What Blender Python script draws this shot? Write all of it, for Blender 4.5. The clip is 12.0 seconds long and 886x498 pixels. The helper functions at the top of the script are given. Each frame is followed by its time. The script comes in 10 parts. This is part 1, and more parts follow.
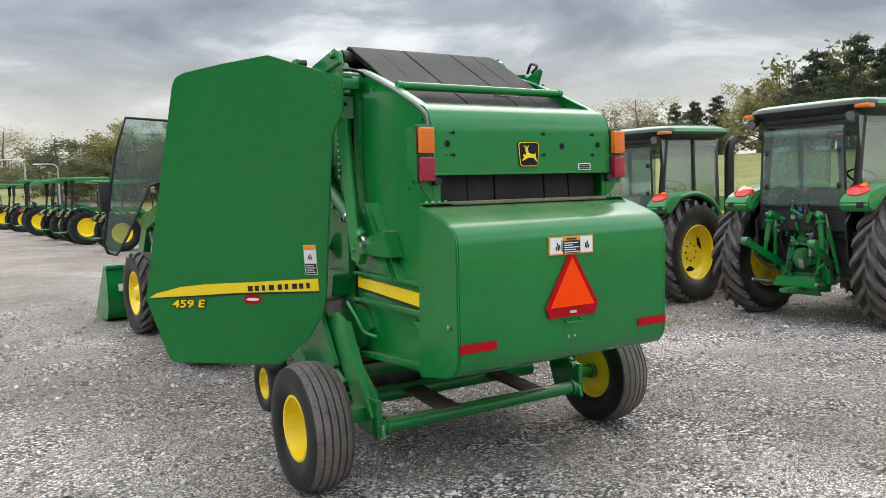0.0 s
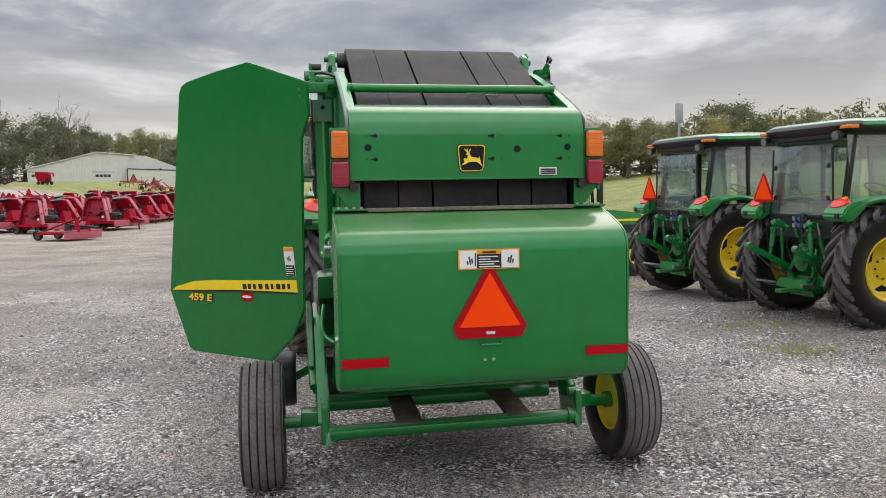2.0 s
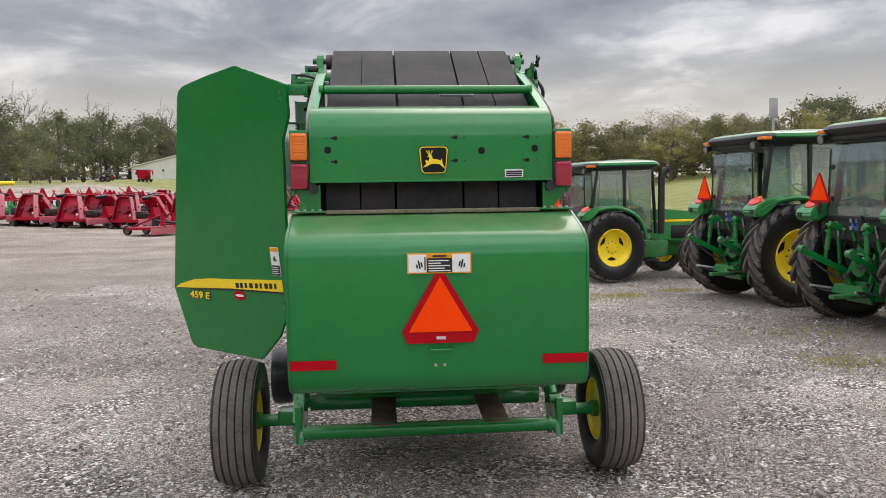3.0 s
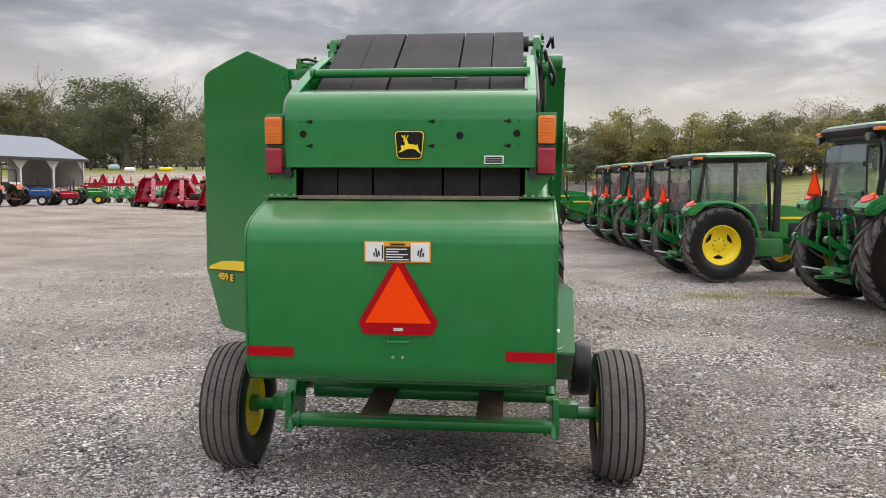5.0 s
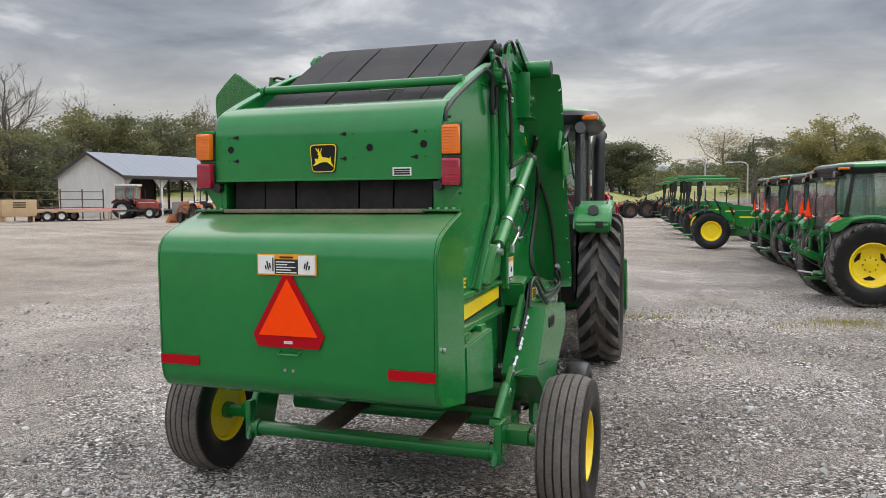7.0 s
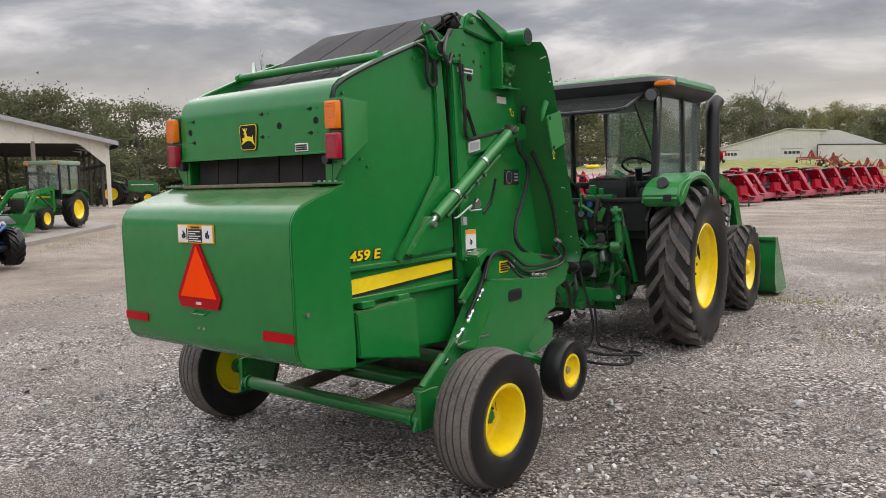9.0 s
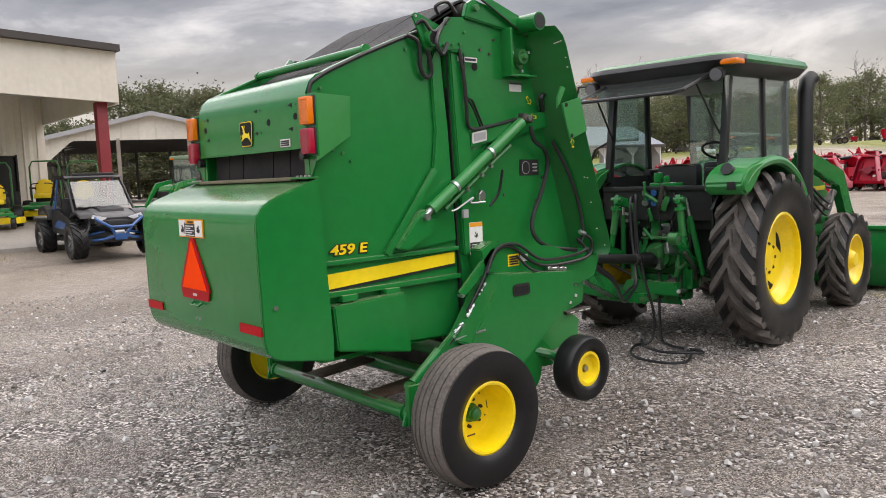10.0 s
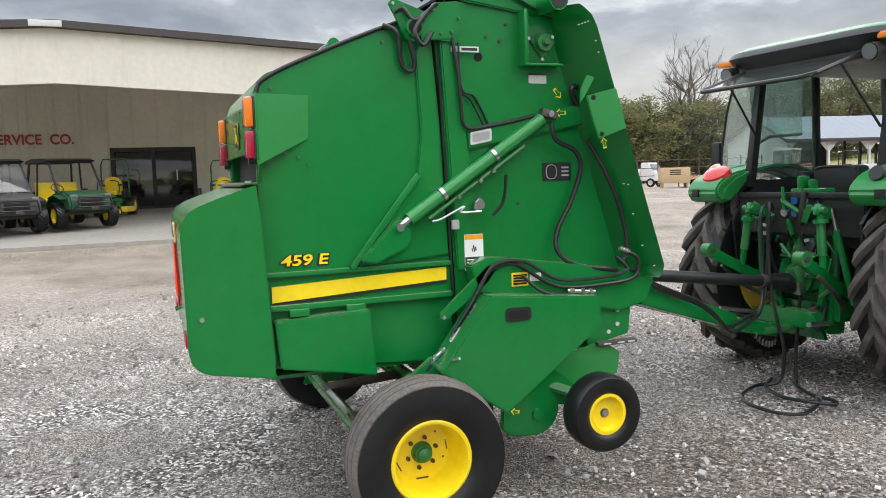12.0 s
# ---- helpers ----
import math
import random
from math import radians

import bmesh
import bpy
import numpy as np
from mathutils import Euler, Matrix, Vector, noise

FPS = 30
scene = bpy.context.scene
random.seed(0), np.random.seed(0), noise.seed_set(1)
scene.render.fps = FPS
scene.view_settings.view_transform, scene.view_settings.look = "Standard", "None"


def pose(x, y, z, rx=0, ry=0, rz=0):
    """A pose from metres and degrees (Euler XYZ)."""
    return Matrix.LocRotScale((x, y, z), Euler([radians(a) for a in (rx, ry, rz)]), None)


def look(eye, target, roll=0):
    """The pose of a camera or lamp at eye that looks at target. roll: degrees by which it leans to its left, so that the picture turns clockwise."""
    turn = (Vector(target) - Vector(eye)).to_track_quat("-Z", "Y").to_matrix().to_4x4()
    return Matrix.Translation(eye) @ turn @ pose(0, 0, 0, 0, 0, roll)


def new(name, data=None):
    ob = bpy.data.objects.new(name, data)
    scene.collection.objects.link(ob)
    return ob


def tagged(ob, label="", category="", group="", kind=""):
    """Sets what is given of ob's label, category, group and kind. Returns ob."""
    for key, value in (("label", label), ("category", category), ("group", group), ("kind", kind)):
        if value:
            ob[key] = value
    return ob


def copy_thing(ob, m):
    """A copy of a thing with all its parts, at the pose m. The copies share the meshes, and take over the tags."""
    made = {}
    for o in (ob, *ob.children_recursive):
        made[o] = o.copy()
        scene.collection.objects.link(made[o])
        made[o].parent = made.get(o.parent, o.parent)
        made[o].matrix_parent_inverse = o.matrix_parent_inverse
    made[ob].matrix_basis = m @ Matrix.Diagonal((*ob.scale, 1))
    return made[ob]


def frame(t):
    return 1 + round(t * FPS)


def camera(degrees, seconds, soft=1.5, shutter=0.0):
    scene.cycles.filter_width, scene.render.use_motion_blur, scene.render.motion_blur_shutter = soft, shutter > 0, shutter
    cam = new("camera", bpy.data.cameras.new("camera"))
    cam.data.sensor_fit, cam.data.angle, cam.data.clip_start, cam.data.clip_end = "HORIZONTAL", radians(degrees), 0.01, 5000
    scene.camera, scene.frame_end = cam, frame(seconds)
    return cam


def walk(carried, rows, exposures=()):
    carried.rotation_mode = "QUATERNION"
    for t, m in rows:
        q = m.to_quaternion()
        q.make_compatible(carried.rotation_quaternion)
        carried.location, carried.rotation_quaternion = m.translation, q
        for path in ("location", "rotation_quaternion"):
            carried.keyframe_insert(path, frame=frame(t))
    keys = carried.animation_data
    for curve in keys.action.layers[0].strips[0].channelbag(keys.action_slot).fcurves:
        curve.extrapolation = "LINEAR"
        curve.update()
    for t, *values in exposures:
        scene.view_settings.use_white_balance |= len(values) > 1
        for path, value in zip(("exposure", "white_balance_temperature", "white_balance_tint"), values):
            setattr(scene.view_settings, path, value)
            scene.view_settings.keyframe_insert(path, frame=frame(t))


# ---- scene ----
cam = camera(59.9, 12.0, soft=0.9)
METRES, EYE, TILT, LEAN, TURN = 9.324, 1.725, 0.0, 0.0, -31.5
ROWS = [
    (0.0, 0.0, 0.0, 0.0, -0.13, -4.37, 1.67),
    (0.5, 0.0545, 0.0092, 0.0007, 5.77, -4.18, 1.37),
    (1.0, 0.1031, 0.0209, 0.0022, 11.2, -4.19, 1.1),
    (1.5, 0.1488, 0.0431, 0.002, 15.97, -4.21, 0.92),
    (2.0, 0.1954, 0.0614, 0.0016, 20.19, -4.23, 0.94),
    (2.5, 0.2303, 0.0772, 0.0036, 23.8, -4.17, 0.96),
    (4.5, 0.322, 0.1413, 0.0011, 33.9, -4.91, -0.08),
    (5.0, 0.3279, 0.1585, 0.0003, 36.91, -4.91, -0.16),
    (5.5, 0.3475, 0.1832, -0.0004, 40.45, -4.66, -0.0),
    (6.0, 0.3725, 0.2081, 0.0006, 43.98, -4.25, 0.13),
    (6.5, 0.3964, 0.2402, 0.0003, 47.34, -3.85, 0.26),
    (7.0, 0.4284, 0.2713, -0.0022, 50.85, -3.65, 0.33),
    (9.0, 0.5351, 0.4347, -0.0094, 69.47, -4.87, 1.39),
    (9.5, 0.5463, 0.4814, -0.0089, 74.92, -5.24, 1.86),
    (10.0, 0.5528, 0.5281, -0.009, 80.35, -5.49, 2.29),
    (10.5, 0.5401, 0.5739, -0.0093, 86.38, -5.51, 2.61),
    (11.0, 0.5282, 0.6204, -0.011, 91.59, -5.4, 2.52),
    (11.5, 0.5136, 0.6615, -0.0099, 96.23, -5.24, 2.23),
    (12.0, 0.497, 0.6985, -0.0078, 100.58, -5.27, 1.82),
]
walk(cam, [(t, pose(0, 0, EYE, TILT, LEAN, TURN) @ pose(METRES * x, METRES * y, METRES * z, 90 + pitch, roll, yaw)) for t, x, y, z, yaw, pitch, roll in ROWS],
     [(0.0, 0.46, 6420, 7), (1.5, 0.32, 6480, 9), (2.5, 0.29, 6580, 11), (5.0, 0.31, 6700, 12), (7.0, 0.27, 6520, 10), (9.0, 0.22, 6800, 13), (10.0, 0.42, 6850, 14), (11.0, 0.60, 6600, 11), (12.0, 0.70, 6440, 8)])

# ---- world and sun: an overcast evening, the light soft and high ----
SUN_AZ, SUN_EL = radians(-38), radians(52)
world = bpy.data.worlds.new("overcast_sky")
scene.world = world
world.use_nodes = True
wn = world.node_tree.nodes
wl = world.node_tree.links
wn.clear()


def wmath(op, a, b=None):
    n = wn.new("ShaderNodeMath")
    n.operation = op
    for i, v in enumerate((a, b)):
        if v is None:
            continue
        if isinstance(v, (int, float)):
            n.inputs[i].default_value = v
        else:
            wl.new(v, n.inputs[i])
    return n.outputs[0]


coord = wn.new("ShaderNodeTexCoord")
split = wn.new("ShaderNodeSeparateXYZ")
wl.new(coord.outputs["Generated"], split.inputs[0])
up = wmath("MAXIMUM", split.outputs["Z"], 0.0)
depth = wmath("ADD", up, 0.17)
flat = wn.new("ShaderNodeCombineXYZ")
wl.new(wmath("DIVIDE", split.outputs["X"], depth), flat.inputs[0])
wl.new(wmath("DIVIDE", split.outputs["Y"], depth), flat.inputs[1])
cloud = wn.new("ShaderNodeTexNoise")
cloud.inputs["Scale"].default_value, cloud.inputs["Detail"].default_value = 1.25, 9
cloud.inputs["Roughness"].default_value, cloud.inputs["Distortion"].default_value = 0.56, 0.35
wl.new(flat.outputs[0], cloud.inputs["Vector"])
tone = wn.new("ShaderNodeValToRGB")
tone.color_ramp.elements[0].position, tone.color_ramp.elements[0].color = 0.39, (0.235, 0.250, 0.285, 1)
tone.color_ramp.elements[1].position, tone.color_ramp.elements[1].color = 0.66, (0.80, 0.80, 0.81, 1)
mid = tone.color_ramp.elements.new(0.53)
mid.color = (0.38, 0.395, 0.43, 1)
wl.new(cloud.outputs["Fac"], tone.inputs[0])
# the pale band above the skyline
band = wn.new("ShaderNodeMapRange")
band.inputs["From Min"].default_value, band.inputs["From Max"].default_value = 0.02, 0.19
band.inputs["To Min"].default_value, band.inputs["To Max"].default_value = 0.84, 0.0
wl.new(split.outputs["Z"], band.inputs["Value"])
pale = wn.new("ShaderNodeMix")
pale.data_type = "RGBA"
wl.new(band.outputs[0], pale.inputs["Factor"])
wl.new(tone.outputs[0], pale.inputs[6])
pale.inputs[7].default_value = (0.82, 0.755, 0.645, 1)
# an overcast sky is brighter overhead
lift = wn.new("ShaderNodeMapRange")
lift.inputs["From Min"].default_value, lift.inputs["From Max"].default_value = 0.275, 0.37
lift.inputs["To Min"].default_value, lift.inputs["To Max"].default_value = 0.86, 3.75
wl.new(split.outputs["Z"], lift.inputs["Value"])
grown = wn.new("ShaderNodeVectorMath")
grown.operation = "SCALE"
wl.new(pale.outputs[2], grown.inputs[0])
wl.new(lift.outputs[0], grown.inputs["Scale"])
clear_sky = wn.new("ShaderNodeTexSky")
clear_sky.sky_type, clear_sky.sun_disc = "NISHITA", False
clear_sky.sun_elevation, clear_sky.sun_rotation = SUN_EL, -SUN_AZ
thin = wn.new("ShaderNodeVectorMath")
thin.operation = "SCALE"
thin.inputs["Scale"].default_value = 0.10
wl.new(clear_sky.outputs[0], thin.inputs[0])
cover = wn.new("ShaderNodeMix")
cover.data_type = "RGBA"
cover.inputs["Factor"].default_value = 0.9
wl.new(thin.outputs[0], cover.inputs[6])
wl.new(grown.outputs[0], cover.inputs[7])
back = wn.new("ShaderNodeBackground")
back.inputs["Strength"].default_value = 1.0
wl.new(cover.outputs[2], back.inputs["Color"])
wout = wn.new("ShaderNodeOutputWorld")
wl.new(back.outputs[0], wout.inputs["Surface"])

sun = new("sun", bpy.data.lights.new("sun", "SUN"))
sun.data.energy, sun.data.angle, sun.data.color = 1.0, radians(45), (1.0, 0.92, 0.80)
sun.matrix_world = look((0, 0, 30), (30 * math.sin(SUN_AZ), -30 * math.cos(SUN_AZ), 30 - 30 * math.tan(SUN_EL)))

# ---- materials ----


def material(name, color, rough=0.5, metal=0.0, vary=0.12, scale=6.0, bump=0.0, bump_scale=60.0, coat=0.0, dust=0.0, dust_color=(0.32, 0.29, 0.25), per_object=0.0, settle_sheen=0.0, bump_detail=4.0, gloss=0.5):
    """A surface of one colour with soft stains at two scales, fine relief and a film of dust."""
    m = bpy.data.materials.new(name)
    m.use_nodes = True
    n, l = m.node_tree.nodes, m.node_tree.links
    b = n["Principled BSDF"]
    b.inputs["Roughness"].default_value, b.inputs["Metallic"].default_value = rough, metal
    b.inputs["Coat Weight"].default_value, b.inputs["Coat Roughness"].default_value = coat, 0.08
    b.inputs["Specular IOR Level"].default_value = gloss
    tc = n.new("ShaderNodeTexCoord")
    big, fine = n.new("ShaderNodeTexNoise"), n.new("ShaderNodeTexNoise")
    for t, s in ((big, scale * 0.35), (fine, scale * 5)):
        t.inputs["Scale"].default_value, t.inputs["Detail"].default_value = s, 5
        l.new(tc.outputs["Object"], t.inputs["Vector"])
    add = n.new("ShaderNodeMath")
    add.operation = "ADD"
    l.new(big.outputs["Fac"], add.inputs[0])
    l.new(fine.outputs["Fac"], add.inputs[1])
    mr = n.new("ShaderNodeMapRange")
    mr.inputs["From Min"].default_value, mr.inputs["From Max"].default_value = 0.7, 1.3
    mr.inputs["To Min"].default_value, mr.inputs["To Max"].default_value = 1 - vary, 1 + vary
    l.new(add.outputs[0], mr.inputs["Value"])
    value = mr.outputs[0]
    if per_object:
        oi, om = n.new("ShaderNodeObjectInfo"), n.new("ShaderNodeMapRange")
        om.inputs["To Min"].default_value, om.inputs["To Max"].default_value = 1 - per_object, 1 + per_object
        l.new(oi.outputs["Random"], om.inputs["Value"])
        mu = n.new("ShaderNodeMath")
        mu.operation = "MULTIPLY"
        l.new(value, mu.inputs[0])
        l.new(om.outputs[0], mu.inputs[1])
        value = mu.outputs[0]
    sc = n.new("ShaderNodeVectorMath")
    sc.operation = "SCALE"
    sc.inputs[0].default_value = color
    l.new(value, sc.inputs["Scale"])
    out = sc.outputs[0]
    if dust:
        dn, dr, mix = n.new("ShaderNodeTexNoise"), n.new("ShaderNodeMapRange"), n.new("ShaderNodeMix")
        dn.inputs["Scale"].default_value, dn.inputs["Detail"].default_value = scale * 0.8, 7
        l.new(tc.outputs["Object"], dn.inputs["Vector"])
        dr.inputs["From Min"].default_value, dr.inputs["From Max"].default_value = 0.42, 0.72
        dr.inputs["To Max"].default_value = dust
        l.new(dn.outputs["Fac"], dr.inputs["Value"])
        mix.data_type = "RGBA"
        l.new(dr.outputs[0], mix.inputs["Factor"])
        l.new(out, mix.inputs[6])
        mix.inputs[7].default_value = (*dust_color, 1)
        out = mix.outputs[2]
    if settle_sheen:
        # dust settled on upward faces, in patches, with the sky's sheen put into it
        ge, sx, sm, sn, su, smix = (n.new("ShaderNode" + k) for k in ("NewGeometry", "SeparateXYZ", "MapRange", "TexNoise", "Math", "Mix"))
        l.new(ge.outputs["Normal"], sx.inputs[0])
        sm.inputs["From Min"].default_value, sm.inputs["From Max"].default_value, sm.inputs["To Max"].default_value = 0.55, 1.0, settle_sheen
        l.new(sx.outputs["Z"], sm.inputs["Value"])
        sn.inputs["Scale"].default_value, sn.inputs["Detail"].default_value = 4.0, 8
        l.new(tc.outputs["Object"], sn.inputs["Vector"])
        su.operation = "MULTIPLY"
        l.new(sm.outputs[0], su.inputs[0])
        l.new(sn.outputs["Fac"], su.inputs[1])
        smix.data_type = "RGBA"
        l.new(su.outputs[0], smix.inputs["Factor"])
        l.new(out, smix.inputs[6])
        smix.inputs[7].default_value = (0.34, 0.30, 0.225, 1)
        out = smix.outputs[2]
    l.new(out, b.inputs["Base Color"])
    rr = n.new("ShaderNodeMapRange")
    rr.inputs["To Min"].default_value, rr.inputs["To Max"].default_value = max(0.03, rough - 0.09), min(1, rough + 0.09)
    l.new(big.outputs["Fac"], rr.inputs["Value"])
    l.new(rr.outputs[0], b.inputs["Roughness"])
    if bump:
        bn, bp = n.new("ShaderNodeTexNoise"), n.new("ShaderNodeBump")
        bn.inputs["Scale"].default_value, bn.inputs["Detail"].default_value = bump_scale, bump_detail
        l.new(tc.outputs["Object"], bn.inputs["Vector"])
        bp.inputs["Strength"].default_value, bp.inputs["Distance"].default_value = bump, 0.01
        l.new(bn.outputs["Fac"], bp.inputs["Height"])
        l.new(bp.outputs[0], b.inputs["Normal"])
    return m


def glass(name, tint, gloss=0.03, film=0.0):
    """A clear pane that mirrors a little, more so at a slant."""
    m = bpy.data.materials.new(name)
    m.use_nodes = True
    n, l = m.node_tree.nodes, m.node_tree.links
    n.clear()
    tr, gl, lw, mx, pw, ma, out = (n.new("ShaderNode" + k) for k in ("BsdfTransparent", "BsdfGlossy", "LayerWeight", "MixShader", "Math", "Math", "OutputMaterial"))
    tr.inputs["Color"].default_value = (*tint, 1)
    gl.inputs["Roughness"].default_value = 0.03
    lw.inputs["Blend"].default_value = 0.5
    pw.operation, pw.inputs[1].default_value = "POWER", 4.0
    ma.operation, ma.inputs[1].default_value, ma.inputs[2].default_value = "MULTIPLY_ADD", 0.62, gloss
    l.new(lw.outputs["Facing"], pw.inputs[0])
    l.new(pw.outputs[0], ma.inputs[0])
    l.new(ma.outputs[0], mx.inputs["Fac"])
    l.new(tr.outputs[0], mx.inputs[1])
    l.new(gl.outputs[0], mx.inputs[2])
    l.new(mx.outputs[0], out.inputs["Surface"])
    # a pale matte film on the pane: dust, with the sky's reflection painted in
    df, mx2 = n.new("ShaderNodeBsdfDiffuse"), n.new("ShaderNodeMixShader")
    df.inputs["Color"].default_value = (0.52, 0.54, 0.53, 1)
    mx2.inputs["Fac"].default_value = film
    l.new(mx.outputs[0], mx2.inputs[1])
    l.new(df.outputs[0], mx2.inputs[2])
    l.new(mx2.outputs[0], out.inputs["Surface"])
    return m


GREEN = material("green_paint", (0.0048, 0.178, 0.033), 0.24, vary=0.07, scale=2.5, coat=0.20, dust=0.012, settle_sheen=0.62, bump=0.45, bump_scale=1.7, bump_detail=1.0, gloss=0.42)
GREEN_MAT = material("green_paint_worn", (0.014, 0.155, 0.030), 0.42, vary=0.14, scale=5, coat=0.1, dust=0.16)
# the same green, lightened: light on upturned and lit parts put into colour
FENDER = material("green_paint_lit", (0.024, 0.225, 0.050), 0.34, vary=0.06, scale=3, coat=0.2)
PALE_GREEN = material("faded_green_paint", (0.10, 0.26, 0.14), 0.5, vary=0.15, scale=6, dust=0.2)
YELLOW = material("yellow_paint", (0.95, 0.70, 0.008), 0.35, vary=0.06, scale=6, coat=0.2, dust=0.05)
RUBBER = material("tyre_rubber", (0.0095, 0.0095, 0.0105), 0.38, vary=0.3, scale=9, bump=0.12, bump_scale=160, dust=0.04, dust_color=(0.10, 0.09, 0.08), gloss=0.38)
TREAD = material("worn_tread", (0.120, 0.107, 0.097), 0.85, vary=0.40, scale=12, bump=0.35, bump_scale=120, dust=0.40, dust_color=(0.20, 0.178, 0.158), gloss=0.3)
BELT = material("belt_rubber", (0.016, 0.0155, 0.016), 0.68, vary=0.42, scale=5, bump=0.5, bump_scale=180, dust=0.34, dust_color=(0.070, 0.053, 0.046), gloss=0.34)
BLACK = material("black_plastic", (0.012, 0.012, 0.013), 0.45, vary=0.2, scale=8, dust=0.1, dust_color=(0.1, 0.09, 0.08))
HOSE = material("hose_rubber", (0.012, 0.012, 0.013), 0.4, vary=0.2, scale=20)
STEEL = material("bright_steel", (0.55, 0.55, 0.56), 0.3, 1.0, vary=0.15, scale=20)
IRON = material("dark_iron", (0.06, 0.055, 0.05), 0.6, 0.6, vary=0.3, scale=10, bump=0.2, dust=0.3)
RUST = material("rusty_brown_steel", (0.085, 0.050, 0.032), 0.75, 0.1, vary=0.35, scale=9, bump=0.3, dust=0.25)
WHITE = material("white_decal", (0.78, 0.78, 0.76), 0.5, vary=0.05)
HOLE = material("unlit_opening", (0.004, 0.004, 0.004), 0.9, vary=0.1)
DUSTY = material("dusty_seal", (0.17, 0.145, 0.095), 0.85, vary=0.35, scale=12)
INK = material("black_decal", (0.012, 0.012, 0.012), 0.45, vary=0.1)
AMBER_D = material("amber_decal", (0.80, 0.33, 0.01), 0.5, vary=0.05)
GREY_D = material("grey_decal", (0.36, 0.36, 0.37), 0.45, vary=0.1)
LENS_DIM = material("dim_lamp_lens", (0.16, 0.16, 0.17), 0.12, vary=0.1, coat=0.8)
SMV_RED = material("dark_red_reflector", (0.40, 0.002, 0.008), 0.40, vary=0.08, scale=30, gloss=0.15)
SMV_ORANGE = material("fluorescent_orange", (1.0, 0.065, 0.003), 0.85, vary=0.04)
SMV_ORANGE.node_tree.nodes["Principled BSDF"].inputs["Specular IOR Level"].default_value = 0.1
AMBER = material("amber_lens", (0.82, 0.19, 0.004), 0.18, vary=0.08, coat=0.6)
RED_LENS = material("red_lens", (0.36, 0.004, 0.030), 0.18, vary=0.1, coat=0.6)
ORANGE_LENS = material("red_orange_lens", (0.70, 0.022, 0.012), 0.2, vary=0.08, coat=0.5)
LENS = material("clear_lens", (0.62, 0.63, 0.64), 0.12, vary=0.1, coat=0.6)
SEAT = material("black_vinyl", (0.018, 0.018, 0.019), 0.55, vary=0.15, bump=0.1)
PALE_GREY = material("pale_grey_paint", (0.60, 0.60, 0.58), 0.5, vary=0.1)
TERMINAL = material("sun_shield_grey", (0.20, 0.20, 0.20), 0.6, vary=0.1)
CLEAR_GLASS = glass("clear_pane", (0.72, 0.80, 0.78), 0.06, 0.03)
CAB_GLASS = glass("cab_glass", (0.74, 0.85, 0.83), 0.16, 0.11)
RED = material("red_paint", (0.36, 0.002, 0.018), 0.46, vary=0.18, scale=3, dust=0.01, per_object=0.2, gloss=0.25)
RED_OLD = material("old_red_paint", (0.30, 0.035, 0.02), 0.55, vary=0.25, scale=5, dust=0.3)
BLUE = material("blue_paint", (0.02, 0.09, 0.28), 0.35, vary=0.1, coat=0.3)

# ---- mesh helpers ----


def box(bm, x0, y0, z0, x1, y1, z1, bevel=0.006, m=None):
    r = bmesh.ops.create_cube(bm, size=1.0)["verts"]
    sx, sy, sz = x1 - x0, y1 - y0, z1 - z0
    for v in r:
        v.co = Vector(((x0 + x1) / 2 + v.co.x * sx, (y0 + y1) / 2 + v.co.y * sy, (z0 + z1) / 2 + v.co.z * sz))
    b = min(bevel, 0.3 * min(abs(sx), abs(sy), abs(sz)))
    if b > 0.0008:
        edges = list({e for v in r for e in v.link_edges})
        r = bmesh.ops.bevel(bm, geom=edges, offset=b, segments=2, affect="EDGES", profile=0.6)["verts"]
        r = list({w for v in r for f in v.link_faces for w in f.verts})
    if m is not None:
        bmesh.ops.transform(bm, matrix=m, verts=list(set(r)))
    return bm


def rod(bm, a, b, r, r2=None, seg=14, caps=True):
    a, b = Vector(a), Vector(b)
    d = b - a
    m = Matrix.Translation((a + b) / 2) @ d.to_track_quat("Z", "Y").to_matrix().to_4x4()
    bmesh.ops.create_cone(bm, cap_ends=caps, segments=seg, radius1=r, radius2=r if r2 is None else r2, depth=d.length, matrix=m)
    return bm


def smooth_path(points, steps=6):
    """Points along a soft curve through the given ones."""
    p = [Vector(q) for q in points]
    if len(p) < 3:
        return p
    out = []
    for i in range(len(p) - 1):
        a, b, c, d = p[max(i - 1, 0)], p[i], p[i + 1], p[min(i + 2, len(p) - 1)]
        for k in range(steps):
            t = k / steps
            out.append(0.5 * (2 * b + (c - a) * t + (2 * a - 5 * b + 4 * c - d) * t * t + (3 * b - a - 3 * c + d) * t ** 3))
    return out + [p[-1]]


def pipe(bm, points, r, seg=8, soft=True, taper=1.0):
    """A round tube along points."""
    p = smooth_path(points) if soft else [Vector(q) for q in points]
    rings, side = [], None
    for i, q in enumerate(p):
        d = (p[min(i + 1, len(p) - 1)] - p[max(i - 1, 0)]).normalized()
        if side is None:
            side = d.orthogonal().normalized()
        side = (side - d * side.dot(d)).normalized()
        other = d.cross(side)
        k = r * (1 + (taper - 1) * i / max(1, len(p) - 1))
        rings.append([bm.verts.new(q + k * (math.cos(a) * side + math.sin(a) * other)) for a in [2 * math.pi * j / seg for j in range(seg)]])
    for a, b in zip(rings, rings[1:]):
        for j in range(seg):
            bm.faces.new((a[j], a[(j + 1) % seg], b[(j + 1) % seg], b[j]))
    bm.faces.new(rings[0][::-1])
    bm.faces.new(rings[-1])
    return bm


